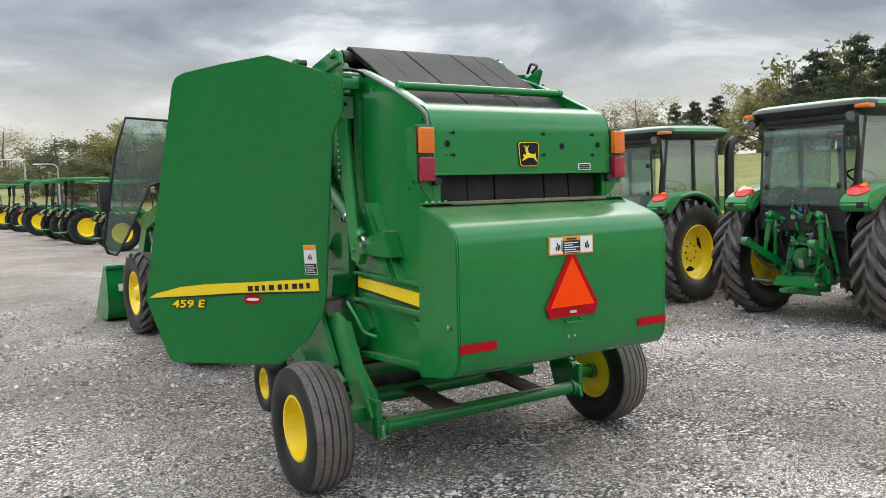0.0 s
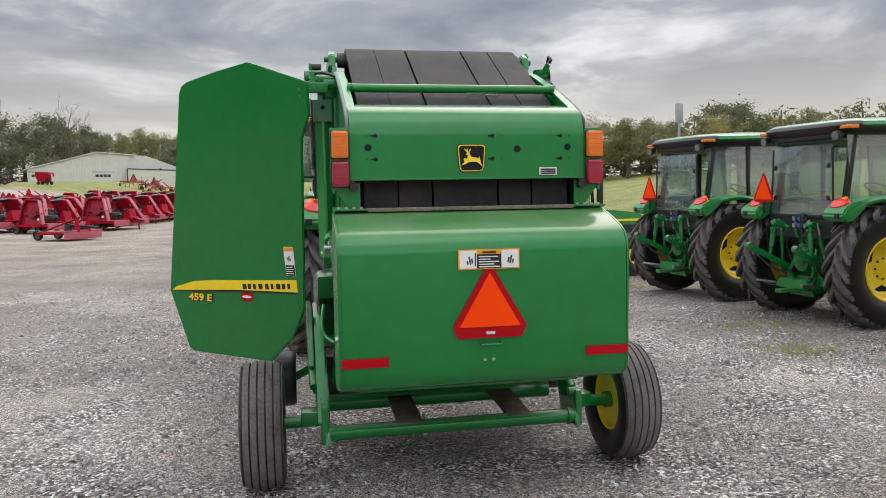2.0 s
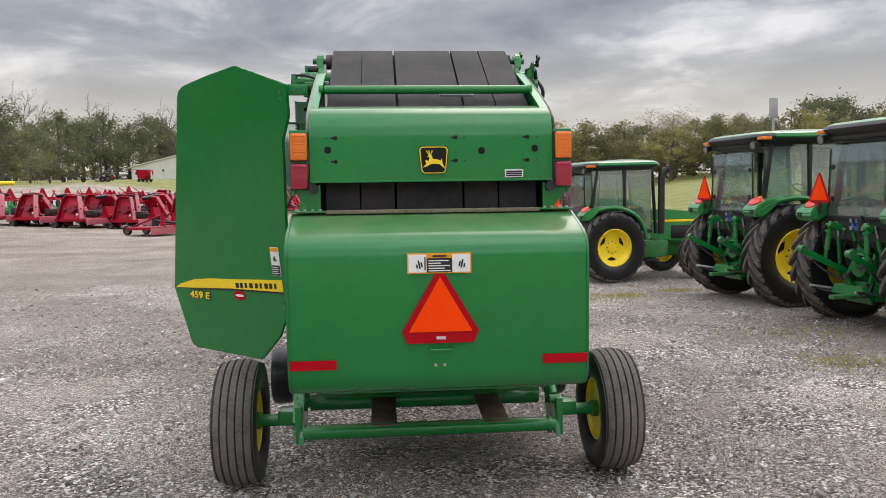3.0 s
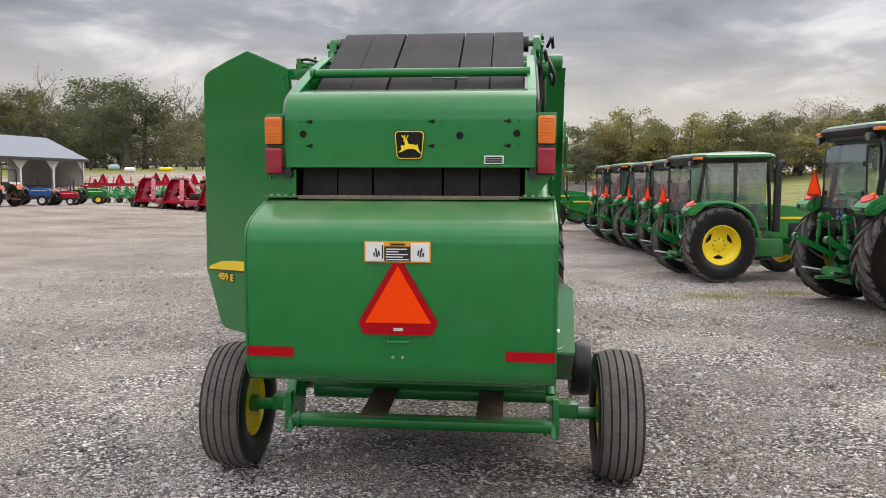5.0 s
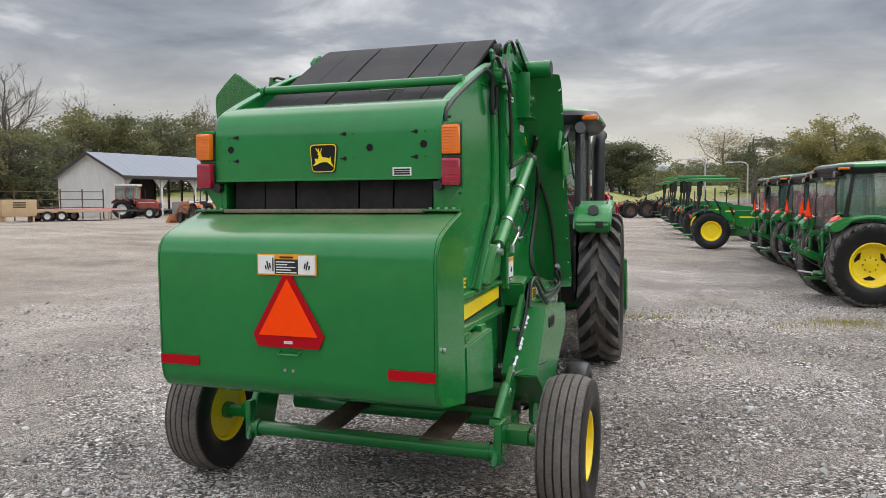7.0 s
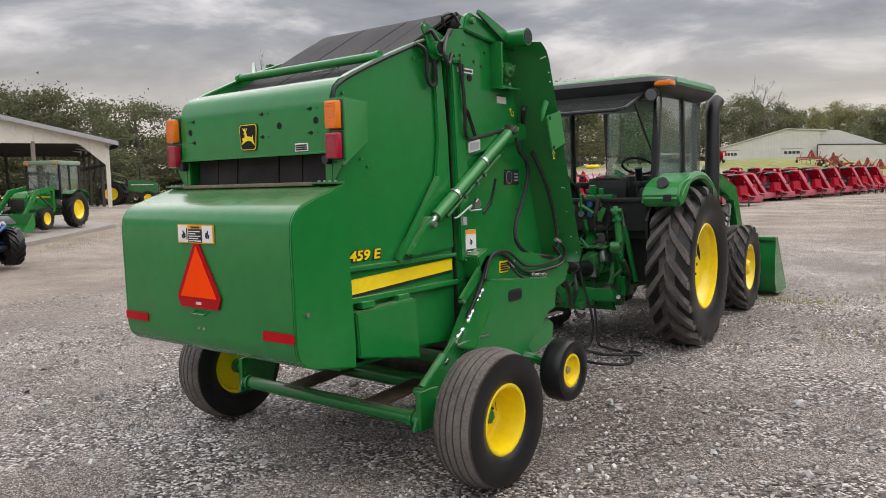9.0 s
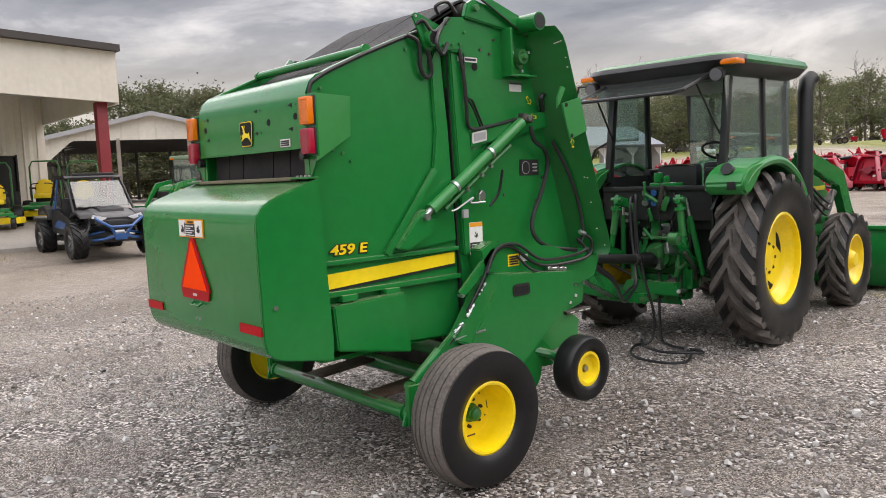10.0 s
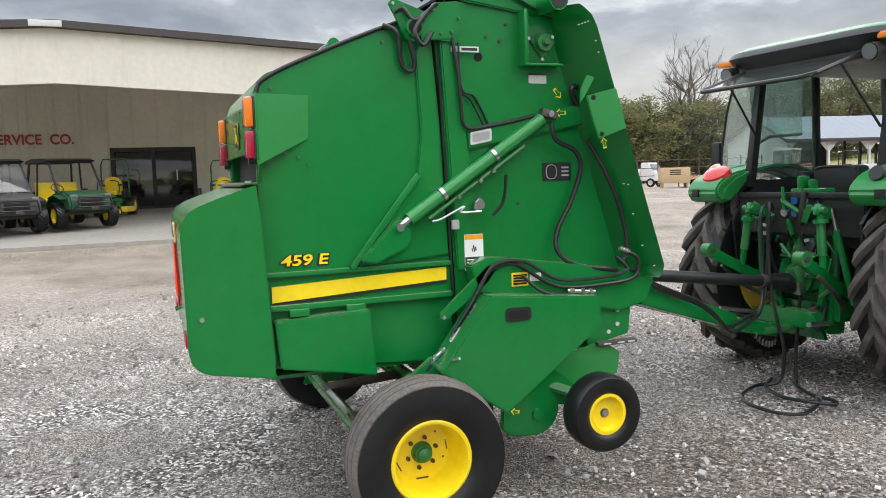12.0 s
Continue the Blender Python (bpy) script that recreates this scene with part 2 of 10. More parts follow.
def prism(bm, outline, axis, a, b, bevel=0.0):
    """An outline of two coordinates drawn out along an axis from a to b."""
    def at(u, v, w):
        return {"x": (w, u, v), "y": (u, w, v), "z": (u, v, w)}[axis]
    lo = [bm.verts.new(at(u, v, a)) for u, v in outline]
    hi = [bm.verts.new(at(u, v, b)) for u, v in outline]
    n = len(outline)
    faces = [bm.faces.new(lo[::-1]), bm.faces.new(hi)]
    for i in range(n):
        faces.append(bm.faces.new((lo[i], lo[(i + 1) % n], hi[(i + 1) % n], hi[i])))
    bmesh.ops.recalc_face_normals(bm, faces=faces)
    if bevel:
        edges = list({e for f in faces for e in f.edges})
        bmesh.ops.bevel(bm, geom=edges, offset=bevel, segments=2, affect="EDGES")
    return bm


def sheet(bm, line, axis, a, b, thick=0.012):
    """A bent sheet: a line of two coordinates given thickness and drawn out along an axis."""
    p = [Vector(q) for q in line]
    off = []
    for i, q in enumerate(p):
        d = (p[min(i + 1, len(p) - 1)] - p[max(i - 1, 0)]).normalized()
        off.append(q + Vector((-d.y, d.x)) * thick)
    return prism(bm, [tuple(q) for q in p] + [tuple(q) for q in off[::-1]], axis, a, b)


def lathe(bm, profile, seg=40, m=None, closed=False):
    """Turns (radius, along) round the x axis."""
    rings = []
    for r, w in profile:
        rings.append([bm.verts.new((w, r * math.cos(2 * math.pi * j / seg), r * math.sin(2 * math.pi * j / seg))) for j in range(seg)])
    pairs = list(zip(rings, rings[1:])) + ([(rings[-1], rings[0])] if closed else [])
    faces = []
    for a, b in pairs:
        for j in range(seg):
            faces.append(bm.faces.new((a[j], a[(j + 1) % seg], b[(j + 1) % seg], b[j])))
    if not closed:
        for ring in (rings[0], rings[-1]):
            faces.append(bm.faces.new(ring))
    bmesh.ops.recalc_face_normals(bm, faces=faces)
    if m is not None:
        bmesh.ops.transform(bm, matrix=m, verts=[v for ring in rings for v in ring])
    return bm


def mesh_of(bm, name, mat, angle=38):
    me = bpy.data.meshes.new(name)
    bm.to_mesh(me)
    bm.free()
    if mat is not None:
        me.materials.append(mat)
    me.polygons.foreach_set("use_smooth", [True] * len(me.polygons))
    me.set_sharp_from_angle(angle=radians(angle))
    return me


def part(name, bm, mat, parent, label=""):
    """One mesh object under a thing or a part; the mesh is given in the thing's own coordinates."""
    ob = new(name, mesh_of(bm, name, mat))
    ob.parent = parent
    if label:
        ob["label"] = label
    return ob


def sub(name, mesh, parent, m=None):
    """A part that shares a mesh."""
    ob = new(name, mesh)
    ob.parent = parent
    if m is not None:
        ob.matrix_basis = m
    return ob


def thing(name, label, category, group="", kind=""):
    return tagged(new(name), label, category, group, kind)


def single(name, bm, mat, label, category, group="", kind="", m=None):
    ob = tagged(new(name, mesh_of(bm, name, mat)), label, category, group, kind)
    if m is not None:
        ob.matrix_basis = m
    return ob


B = bmesh.new


def smooth01(v):
    v = min(1.0, max(0.0, v))
    return v * v * (3 - 2 * v)


def ground_z(x, y):
    """The yard is level round the baler and climbs a little to the shop and to the field."""
    west = 0.78 * smooth01((-x - 6) / 20) * (1 - 0.5 * smooth01((y - 18) / 25))
    away = math.hypot(x - 4, y - 1)
    east = 4.3 * smooth01((x - 14) / 48) * smooth01((y + 30) / 50)
    north = 3.9 * smooth01((away - 86) / 56) * smooth01((x + 14) / 14) * smooth01(y / 40)
    bank = 1.6 * smooth01((y - 70) / 90) + 2.75 * smooth01((y - 52) / 48) * smooth01((-x - 12) / 20)
    dip = 0.15 * smooth01((y - 11) / 4) * smooth01((x - 1.0) / 3.5) * (1 - smooth01((y - 34) / 20))
    rut = 0.038 * (1 - smooth01((math.hypot(x - 2.825, y - 4.3) - 1.3) / 1.4))
    return west + max(east, north, bank) - dip - rut


def on_ground(x, y, turn=0, lift=0.0):
    return pose(x, y, ground_z(x, y) + lift, 0, 0, turn)

# ---- the round baler: x across, y ahead, its axle above y = 4.27 ----
CX = 2.825
baler = thing("round_baler", "green round hay baler with yellow rims and open side shield", "hay baler")


def bpart(name, bm, mat, label="", parent=None):
    return part(name, bm, mat, parent or baler, label)


def lugged_tyre(r, h, rim, lugs):
    """A tractor tyre in one skin: slanting bars rise from the crown, left and right half a pitch apart."""
    bm = B()
    lift = 0.072 * r
    pitch = 2 * math.pi / lugs
    steps = ((0.0, 0), (0.52, 0), (0.60, 1), (0.92, 1))
    low = [(rim, 0.72, 0), (rim + 0.03 * r, 0.82, 0), (rim + 0.40 * (r - rim), 0.985, 0), (rim + 0.68 * (r - rim), 1.0, 0), (r * 0.925, 0.985, 0.7), (r * 0.965, 0.93, 1), (r * 0.985, 0.70, 1), (r * 0.992, 0.36, 1), (r * 0.996, 0.06, 1)]
    rings = []
    for s in (-1, 1):
        for rr, f, up_ in (low if s < 0 else low[::-1]):
            x, tw = s * f * h, 1.25 * pitch * f + (0.5 * pitch if s > 0 else 0)
            ring = []
            for k in range(lugs):
                for off, high in steps:
                    a = (k + off) * pitch + tw
                    q = rr + lift * high * up_
                    ring.append(bm.verts.new((x, q * math.cos(a), q * math.sin(a))))
            rings.append(ring)
    n = len(rings[0])
    faces = []
    for a, b in zip(rings, rings[1:] + rings[:1]):
        for j in range(n):
            faces.append(bm.faces.new((a[j], a[(j + 1) % n], b[(j + 1) % n], b[j])))
    bmesh.ops.recalc_face_normals(bm, faces=faces)
    return bm


def wheel_parts(parent, cx, cy, cz, r, w, rim, side, ribs=0, label="", hub=True, seg=56, lugs=0, dish=0.10):
    """A wheel with its axle along x, outer face towards side: tyre, rim, hub and bolts."""
    tyre_name = "wheel"
    holder = new(tyre_name)
    holder.parent = parent
    if label:
        holder["label"] = label
    at = pose(cx, cy, cz)
    h = w / 2
    prof = [(rim, -h * 0.72), (rim + 0.02 * r, -h * 0.80), (rim + 0.35 * (r - rim), -h * 0.99), (rim + 0.62 * (r - rim), -h), (r * 0.93, -h * 0.93)]
    crown = []
    if ribs:
        for i in range(ribs):
            a = -0.86 + 1.72 * i / ribs
            b = -0.86 + 1.72 * (i + 1) / ribs
            g = 0.036
            crown += [(r - 0.022 - 0.032 * a * a, (a + g * 0.4) * h), (r - 0.002 - 0.032 * a * a, (a + g * 1.1) * h), (r - 0.001 - 0.032 * (a + b) ** 2 / 4, (a + b) / 2 * h), (r - 0.002 - 0.032 * b * b, (b - g * 1.1) * h), (r - 0.022 - 0.032 * b * b, (b - g * 0.4) * h)]
    else:
        crown = [(r * 0.985, -0.7 * h), (r * 0.995, -0.3 * h), (r * 0.995, 0.3 * h), (r * 0.985, 0.7 * h)]
    prof = prof + crown + [(p, -q) for p, q in prof[::-1]]
    if lugs:
        bm = lugged_tyre(r, h, rim, lugs)
    else:
        bm = lathe(B(), prof, seg, closed=True)
    bmesh.ops.transform(bm, matrix=at, verts=bm.verts)
    me = mesh_of(bm, "tyre", RUBBER)
    tyre = new("tyre", me)
    tyre.parent = holder
    if ribs:
        me.materials.append(TREAD)
        for f in me.polygons:
            c = f.center - Vector((cx, cy, cz))
            if math.hypot(c.y, c.z) > r - 0.020 - 0.034 * (c.x / h) ** 2 and abs(c.x) < 0.90 * h:
                f.material_index = 1
    elif lugs:
        me.materials.append(TREAD_DARK)
        for f in me.polygons:
            c = f.center - Vector((cx, cy, cz))
            if math.hypot(c.y, c.z) > r * 0.985:
                f.material_index = 1
    s = side
    deep = h * dish
    rp = [(rim + 0.012, s * h * 0.74), (rim - 0.004, s * h * 0.80), (rim - 0.016, s * h * 0.78), (rim - 0.022, s * h * 0.55), (rim * 0.86, s * h * 0.45), (rim * 0.82, s * (deep + 0.03)),
          (rim * 0.72, s * deep), (rim * 0.24, s * deep), (rim * 0.23, s * (deep - 0.02)), (rim * 0.72, s * (deep - 0.02)), (rim * 0.84, s * (deep - 0.02)), (rim * 0.9, -s * h * 0.5), (rim - 0.012, -s * h * 0.74), (rim + 0.012, -s * h * 0.74)]
    bm = lathe(B(), rp, seg, closed=True)
    bmesh.ops.transform(bm, matrix=at, verts=bm.verts)
    rim_ob = part("rim", bm, YELLOW, holder, "yellow steel rim")
    if hub:
        hp = [(0.001, s * (deep - 0.06)), (rim * 0.27, s * (deep - 0.06)), (rim * 0.27, s * (deep + 0.008)), (rim * 0.225, s * (deep + 0.016)), (rim * 0.215, s * (deep + 0.040)), (rim * 0.18, s * (deep + 0.042)), (rim * 0.17, s * (deep + 0.056)), (rim * 0.09, s * (deep + 0.064)), (0.001, s * (deep + 0.07))]
        bm = lathe(B(), hp, 24)
        bmesh.ops.transform(bm, matrix=at, verts=bm.verts)
        part("hub", bm, GREEN_MAT, holder)
        for k in range(6):
            a = k * math.pi / 3 + 0.3
            y, z = cy + rim * 0.38 * math.cos(a), cz + rim * 0.38 * math.sin(a)
            nut = part("wheel_nut", rod(B(), (cx + s * deep, y, z), (cx + s * (deep + 0.016), y, z), 0.0105, seg=6), RUST, holder)
            part("stud", rod(B(), (cx + s * deep, y, z), (cx + s * (deep + 0.024), y, z), 0.005, seg=6), IRON, nut)
        # square holes and pressed slots in the disc
        for a, u, v, w_ in ((0.9, 0.60, 0.018, 0.026), (-0.35, 0.60, 0.018, 0.026), (-1.57, 0.66, 0.014, 0.17), (0.15, 0.66, 0.010, 0.13), (2.4, 0.60, 0.018, 0.026), (3.6, 0.66, 0.012, 0.14)):
            pts = [(cy + rim * (q * math.cos(a) - e * math.sin(a)), cz + rim * (q * math.sin(a) + e * math.cos(a))) for q, e in ((u - v * 1.5, -w_), (u + v * 1.5, -w_ * 0.9), (u + v * 1.5, w_ * 0.9), (u - v * 1.5, w_))]
            part("rim_slot", prism(B(), pts, "x", min(cx + s * (deep - 0.004), cx + s * (deep + 0.0015)), max(cx + s * (deep - 0.004), cx + s * (deep + 0.0015))), RUST, rim_ob)
    return holder


TREAD_DARK = material("dusty_lug_rubber", (0.088, 0.078, 0.070), 0.85, vary=0.3, scale=12, bump=0.4, bump_scale=90, dust=0.5, dust_color=(0.20, 0.175, 0.155))

# tailgate: two side walls, a bent upper panel, the belts and the lower pan
GATE = [(3.645, 0.72), (3.635, 1.66), (3.635, 2.08), (3.68, 2.17), (3.78, 2.225), (4.01, 2.32), (4.25, 2.415), (4.42, 2.475), (4.56, 2.50), (4.60, 2.0), (4.645, 1.2), (4.64, 0.66)]
for s in (-1, 1):
    x0 = CX + s * 0.625
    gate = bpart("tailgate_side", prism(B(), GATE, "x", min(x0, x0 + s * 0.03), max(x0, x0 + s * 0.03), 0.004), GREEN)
    xa = CX + s * 0.655
    # flat rail along the top edge, wedge stiffener, joint strip, ledges
    edge = [(3.70, 2.180), (3.79, 2.230), (4.01, 2.327), (4.25, 2.424), (4.42, 2.486), (4.50, 2.512)]
    bpart("edge_rail", sheet(B(), edge[::-1], "x", CX + s * 0.632 - 0.022, CX + s * 0.632 + 0.022, 0.010), FENDER, parent=gate)
    # left edge greyer: dust, and the sky light on it put into the colour
    bpart("rubber_edge", pipe(B(), [(CX + s * 0.660, 3.650, 2.075), (CX + s * 0.660, 3.662, 2.135)] + [(CX + s * 0.661, y, z - 0.012) for y, z in edge], 0.0105, seg=8), BLACK if s > 0 else TERMINAL, parent=gate)
    bpart("stiffener", prism(B(), [(4.47, 2.30), (4.535, 2.44), (4.59, 1.95), (4.625, 1.24), (4.10, 1.20), (4.07, 1.22), (4.45, 1.62), (4.49, 1.90)], "x", min(xa, xa + s * 0.022), max(xa, xa + s * 0.022), 0.008), GREEN, parent=gate)
    bpart("ledge", box(B(), min(xa, xa + s * 0.035), 3.64, 1.185, max(xa, xa + s * 0.035), 4.63, 1.21, 0.006), GREEN, parent=gate)
    bpart("ledge", box(B(), min(xa, xa + s * 0.045), 3.66, 1.015, max(xa, xa + s * 0.045), 4.63, 1.045, 0.006), GREEN, parent=gate)
    stripe = bpart("yellow_stripe", prism(B(), [(3.675, 1.055), (4.61, 1.105), (4.61, 1.175), (3.675, 1.135)], "x", min(xa, xa + s * 0.012), max(xa, xa + s * 0.012)), YELLOW, "yellow stripe decal over a black line", parent=gate)
    bpart("stripe_line", prism(B(), [(3.675, 1.040), (4.615, 1.090), (4.615, 1.105), (3.675, 1.055)], "x", min(xa, xa + s * 0.010), max(xa, xa + s * 0.010)), INK, parent=stripe)
    # cylinder anchor: a wedge shaped box with a pin
    if s > 0:
        anchor = bpart("cylinder_anchor", prism(B(), [(4.12, 1.24), (4.20, 1.22), (4.38, 1.30), (4.40, 1.37), (4.36, 1.45), (4.30, 1.43)], "x", min(xa, xa + s * 0.085), max(xa, xa + s * 0.085), 0.008), GREEN, parent=gate)
        bpart("brace_bar", box(B(), min(xa + s * 0.02, xa + s * 0.05), -0.30, -0.016, max(xa + s * 0.02, xa + s * 0.05), 0.30, 0.016, 0.004, pose(0, 4.27, 1.44, 0, 0, 0) @ pose(0, 0, 0, 51, 0, 0)), GREEN, parent=gate)
    for y, z in ((3.72, 2.12), (3.78, 1.80), (3.84, 1.78), (3.89, 1.74), (3.63, 1.45), (3.64, 1.33), (4.30, 2.36)):
        bpart("bolt_head", rod(B(), (xa, y, z), (xa + s * 0.012, y, z), 0.009, seg=6), GREEN_MAT, parent=gate)

UPPER = [(3.97, 2.245), (3.90, 2.237), (3.76, 2.212), (3.70, 2.190), (3.66, 2.155), (3.635, 2.10), (3.625, 2.04), (3.625, 1.815)]
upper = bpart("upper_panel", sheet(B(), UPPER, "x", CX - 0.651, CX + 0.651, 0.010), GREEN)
bpart("panel_lip", box(B(), CX - 0.648, 3.612, 1.806, CX + 0.648, 3.65, 1.818, 0.003), GREEN, parent=upper)
for x, z, r in ((2.27, 1.98, 0.019), (3.09, 1.97, 0.019), (3.38, 1.98, 0.019), (2.31, 2.042, 0.011), (2.31, 1.918, 0.011), (2.95, 2.042, 0.011), (2.95, 1.918, 0.011), (3.34, 2.042, 0.011), (3.34, 1.918, 0.011), (2.26, 2.042, 0.004), (2.26, 1.918, 0.004), (3.0, 2.042, 0.004), (3.0, 1.918, 0.004), (3.39, 2.042, 0.004), (3.39, 1.918, 0.004)):
    bpart("hole", rod(B(), (x, 3.6235, z), (x, 3.63, z), r, seg=20), HOLE, parent=upper)
    if r == 0.011:
        bpart("hole", box(B(), x - 0.026, 3.6237, z - 0.004, x - 0.008, 3.63, z + 0.004, 0), HOLE, parent=upper)
for k in range(5):
    bpart("hole", rod(B(), (2.34 + 0.235 * k, 3.93, 2.237), (2.34 + 0.235 * k, 3.93, 2.2435), 0.005, seg=8), HOLE, parent=upper)


def rounded(w, h, r, n=5):
    pts = []
    for cx, cz, a0 in ((w - r, h - r, 0), (-w + r, h - r, 90), (-w + r, -h + r, 180), (w - r, -h + r, 270)):
        for k in range(n + 1):
            a = radians(a0 + 90 * k / n)
            pts.append((cx + r * math.cos(a), cz + r * math.sin(a)))
    return pts


def badge(x, y, z, k):
    """A rounded black badge with a thin yellow rim and a plain leaping shape."""
    b = bpart("badge", prism(B(), [(x + k * u * (1.0 + 0.10 * v / 0.074), z + k * v) for u, v in rounded(0.074, 0.074, 0.022)], "y", y - 0.004, y), INK, "black badge with a thin yellow rim and leaping shape", parent=upper)
    bpart("badge_rim", prism(B(), [(x + k * u * (1.0 + 0.10 * v / 0.074), z + k * v) for u, v in rounded(0.071, 0.071, 0.021)], "y", y - 0.006, y - 0.003), YELLOW, parent=b)
    bpart("badge_field", prism(B(), [(x + k * u * (1.0 + 0.10 * v / 0.074), z + k * v) for u, v in rounded(0.066, 0.066, 0.018)], "y", y - 0.008, y - 0.005), HOLE, parent=b)
    shape = [(-0.058, -0.040), (-0.040, -0.020), (-0.046, -0.006), (-0.038, 0.000), (-0.026, -0.006), (-0.022, 0.016), (-0.034, 0.018), (-0.024, 0.028), (-0.012, 0.026), (-0.004, 0.006), (0.026, 0.002), (0.036, -0.004), (0.044, 0.008), (0.046, -0.010), (0.050, -0.026), (0.062, -0.048), (0.044, -0.034), (0.030, -0.022), (0.004, -0.020), (-0.020, -0.024), (-0.032, -0.032)]
    bpart("badge_shape", prism(B(), [(x + k * u, z + k * v) for u, v in shape], "y", y - 0.011, y - 0.007), YELLOW, parent=b)
    for u0, u1 in ((-0.022, -0.040), (-0.020, -0.026), (-0.017, -0.006)):
        bpart("badge_shape", rod(B(), (x + k * u0, y - 0.009, z + k * 0.026), (x + k * u1, y - 0.009, z + k * 0.050), 0.0028, seg=6), YELLOW, parent=b)


badge(2.83, 3.622, 1.922, 1.0)
plate = bpart("data_plate", box(B(), 3.215, 3.620, 1.826, 3.315, 3.6245, 1.868, 0), WHITE, parent=upper)
for k in range(3):
    bpart("print_bar", box(B(), 3.222, 3.618, 1.831 + 0.011 * k, 3.308, 3.621, 1.839 + 0.011 * k, 0), INK, parent=plate)

# belts: a rear run behind the slot and a top run over the roller
for x0, x1 in ((2.25, 2.432), (2.440, 2.62), (2.632, 2.99), (3.002, 3.185), (3.195, 3.40)):
    bpart("belt", sheet(B(), [(3.70, 1.45), (3.695, 1.62), (3.71, 1.85), (3.77, 2.1)], "x", x0, x1, 0.012), BELT, "black textured rubber belt")
# near black sheet puts the shade behind the slot into colour
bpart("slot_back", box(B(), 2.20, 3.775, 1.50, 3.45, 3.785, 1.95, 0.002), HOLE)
TOPRUN = [(3.86, 2.16), (4.02, 2.275), (4.30, 2.425), (4.60, 2.598), (4.77, 2.693), (4.82, 2.712), (4.862, 2.695), (4.885, 2.64), (4.88, 2.3)]
for x0, x1 in ((2.25, 2.440), (2.443, 2.644), (2.658, 3.030), (3.042, 3.222), (3.229, 3.415)):
    bpart("belt", sheet(B(), TOPRUN[::-1], "x", x0, x1, 0.012), BELT, "black textured rubber belt")
# near black sheet paints the shade seen between the top belts
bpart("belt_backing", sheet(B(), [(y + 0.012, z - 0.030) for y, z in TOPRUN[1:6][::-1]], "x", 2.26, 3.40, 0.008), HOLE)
bpart("belt_splice", box(B(), 2.90, -0.012, 0.0, 3.10, 0.012, 0.006, 0.001, pose(0, 4.055, 2.312, 29, 0, 0)), STEEL)
bpart("roller", rod(B(), (2.2, 4.82, 2.635), (3.45, 4.82, 2.635), 0.05, seg=20), IRON)
bar = bpart("cross_bar", rod(B(), (2.23, 4.055, 2.350), (3.43, 4.055, 2.350), 0.025, seg=20), GREEN)
for s in (-1, 1):
    bpart("end_cap", rod(B(), (CX + s * 0.600, 4.055, 2.350), (CX + s * 0.625, 4.055, 2.350), 0.029, seg=18), GREEN, parent=bar)
# black sheets added to close off the chamber and keep it dark
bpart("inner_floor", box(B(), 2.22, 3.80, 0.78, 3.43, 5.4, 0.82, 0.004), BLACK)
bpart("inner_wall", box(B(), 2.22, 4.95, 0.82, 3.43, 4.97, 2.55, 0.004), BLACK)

# lower pan, its sides, hinges and rubber seal
PAN = [(3.615, 1.648), (3.45, 1.595), (3.345, 1.555), (3.295, 1.525), (3.265, 1.48), (3.255, 1.42), (3.262, 0.86), (3.275, 0.805), (3.31, 0.765), (3.36, 0.745), (3.66, 0.692)]
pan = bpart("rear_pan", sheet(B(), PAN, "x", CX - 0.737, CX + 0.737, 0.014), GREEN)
for s in (-1, 1):
    x0 = CX + s * 0.735
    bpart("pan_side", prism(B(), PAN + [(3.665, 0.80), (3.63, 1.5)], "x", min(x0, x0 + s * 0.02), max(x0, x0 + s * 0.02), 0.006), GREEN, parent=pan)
    bpart("hinge", box(B(), CX + s * 0.66 - 0.09, 3.56, 1.650, CX + s * 0.66 + 0.09, 3.625, 1.660, 0.003), GREEN_MAT, parent=pan)
    for k in range(4):
        bpart("hinge_bolt", rod(B(), (CX + s * 0.66 - 0.06 + 0.04 * k, 3.59, 1.66), (CX + s * 0.66 - 0.06 + 0.04 * k, 3.59, 1.669), 0.009, seg=6), STEEL, parent=pan)
    xb = CX + s * 0.757
    bpart("bolt_head", rod(B(), (xb, 3.33, 1.02), (xb + s * 0.012, 3.33, 1.02), 0.012, seg=8), STEEL, parent=pan)
    reflector = bpart("reflector", box(B(), CX + s * 0.63 - 0.115, 3.252, 0.885, CX + s * 0.63 + 0.115, 3.259, 0.932, 0), SMV_RED, "dark red reflective strip", parent=pan)
bpart("seal_strip", box(B(), CX - 0.57, 3.565, 1.642, CX + 0.57, 3.622, 1.662, 0.005), DUSTY, "brown dusty rubber seal", parent=pan)
bpart("latch_handle", pipe(B(), [(2.775, 3.26, 0.985), (2.775, 3.235, 0.972), (2.885, 3.235, 0.972), (2.885, 3.26, 0.985)], 0.006, soft=False), GREEN, parent=pan)
for x in (2.80, 2.845):
    bpart("rivet", rod(B(), (x, 3.255, 0.893), (x, 3.262, 0.893), 0.008, seg=10), STEEL, parent=pan)
bpart("pan_flange", box(B(), 2.16, 3.62, 0.675, 3.49, 3.68, 0.70, 0.004), GREEN, parent=pan)

# slow vehicle emblem
smv = bpart("warning_triangle", prism(B(), [(2.635, 1.065), (2.660, 1.005), (2.990, 1.005), (3.018, 1.065), (2.850, 1.350), (2.802, 1.350)], "y", 3.246, 3.254), SMV_RED, "orange warning triangle with dark red border")
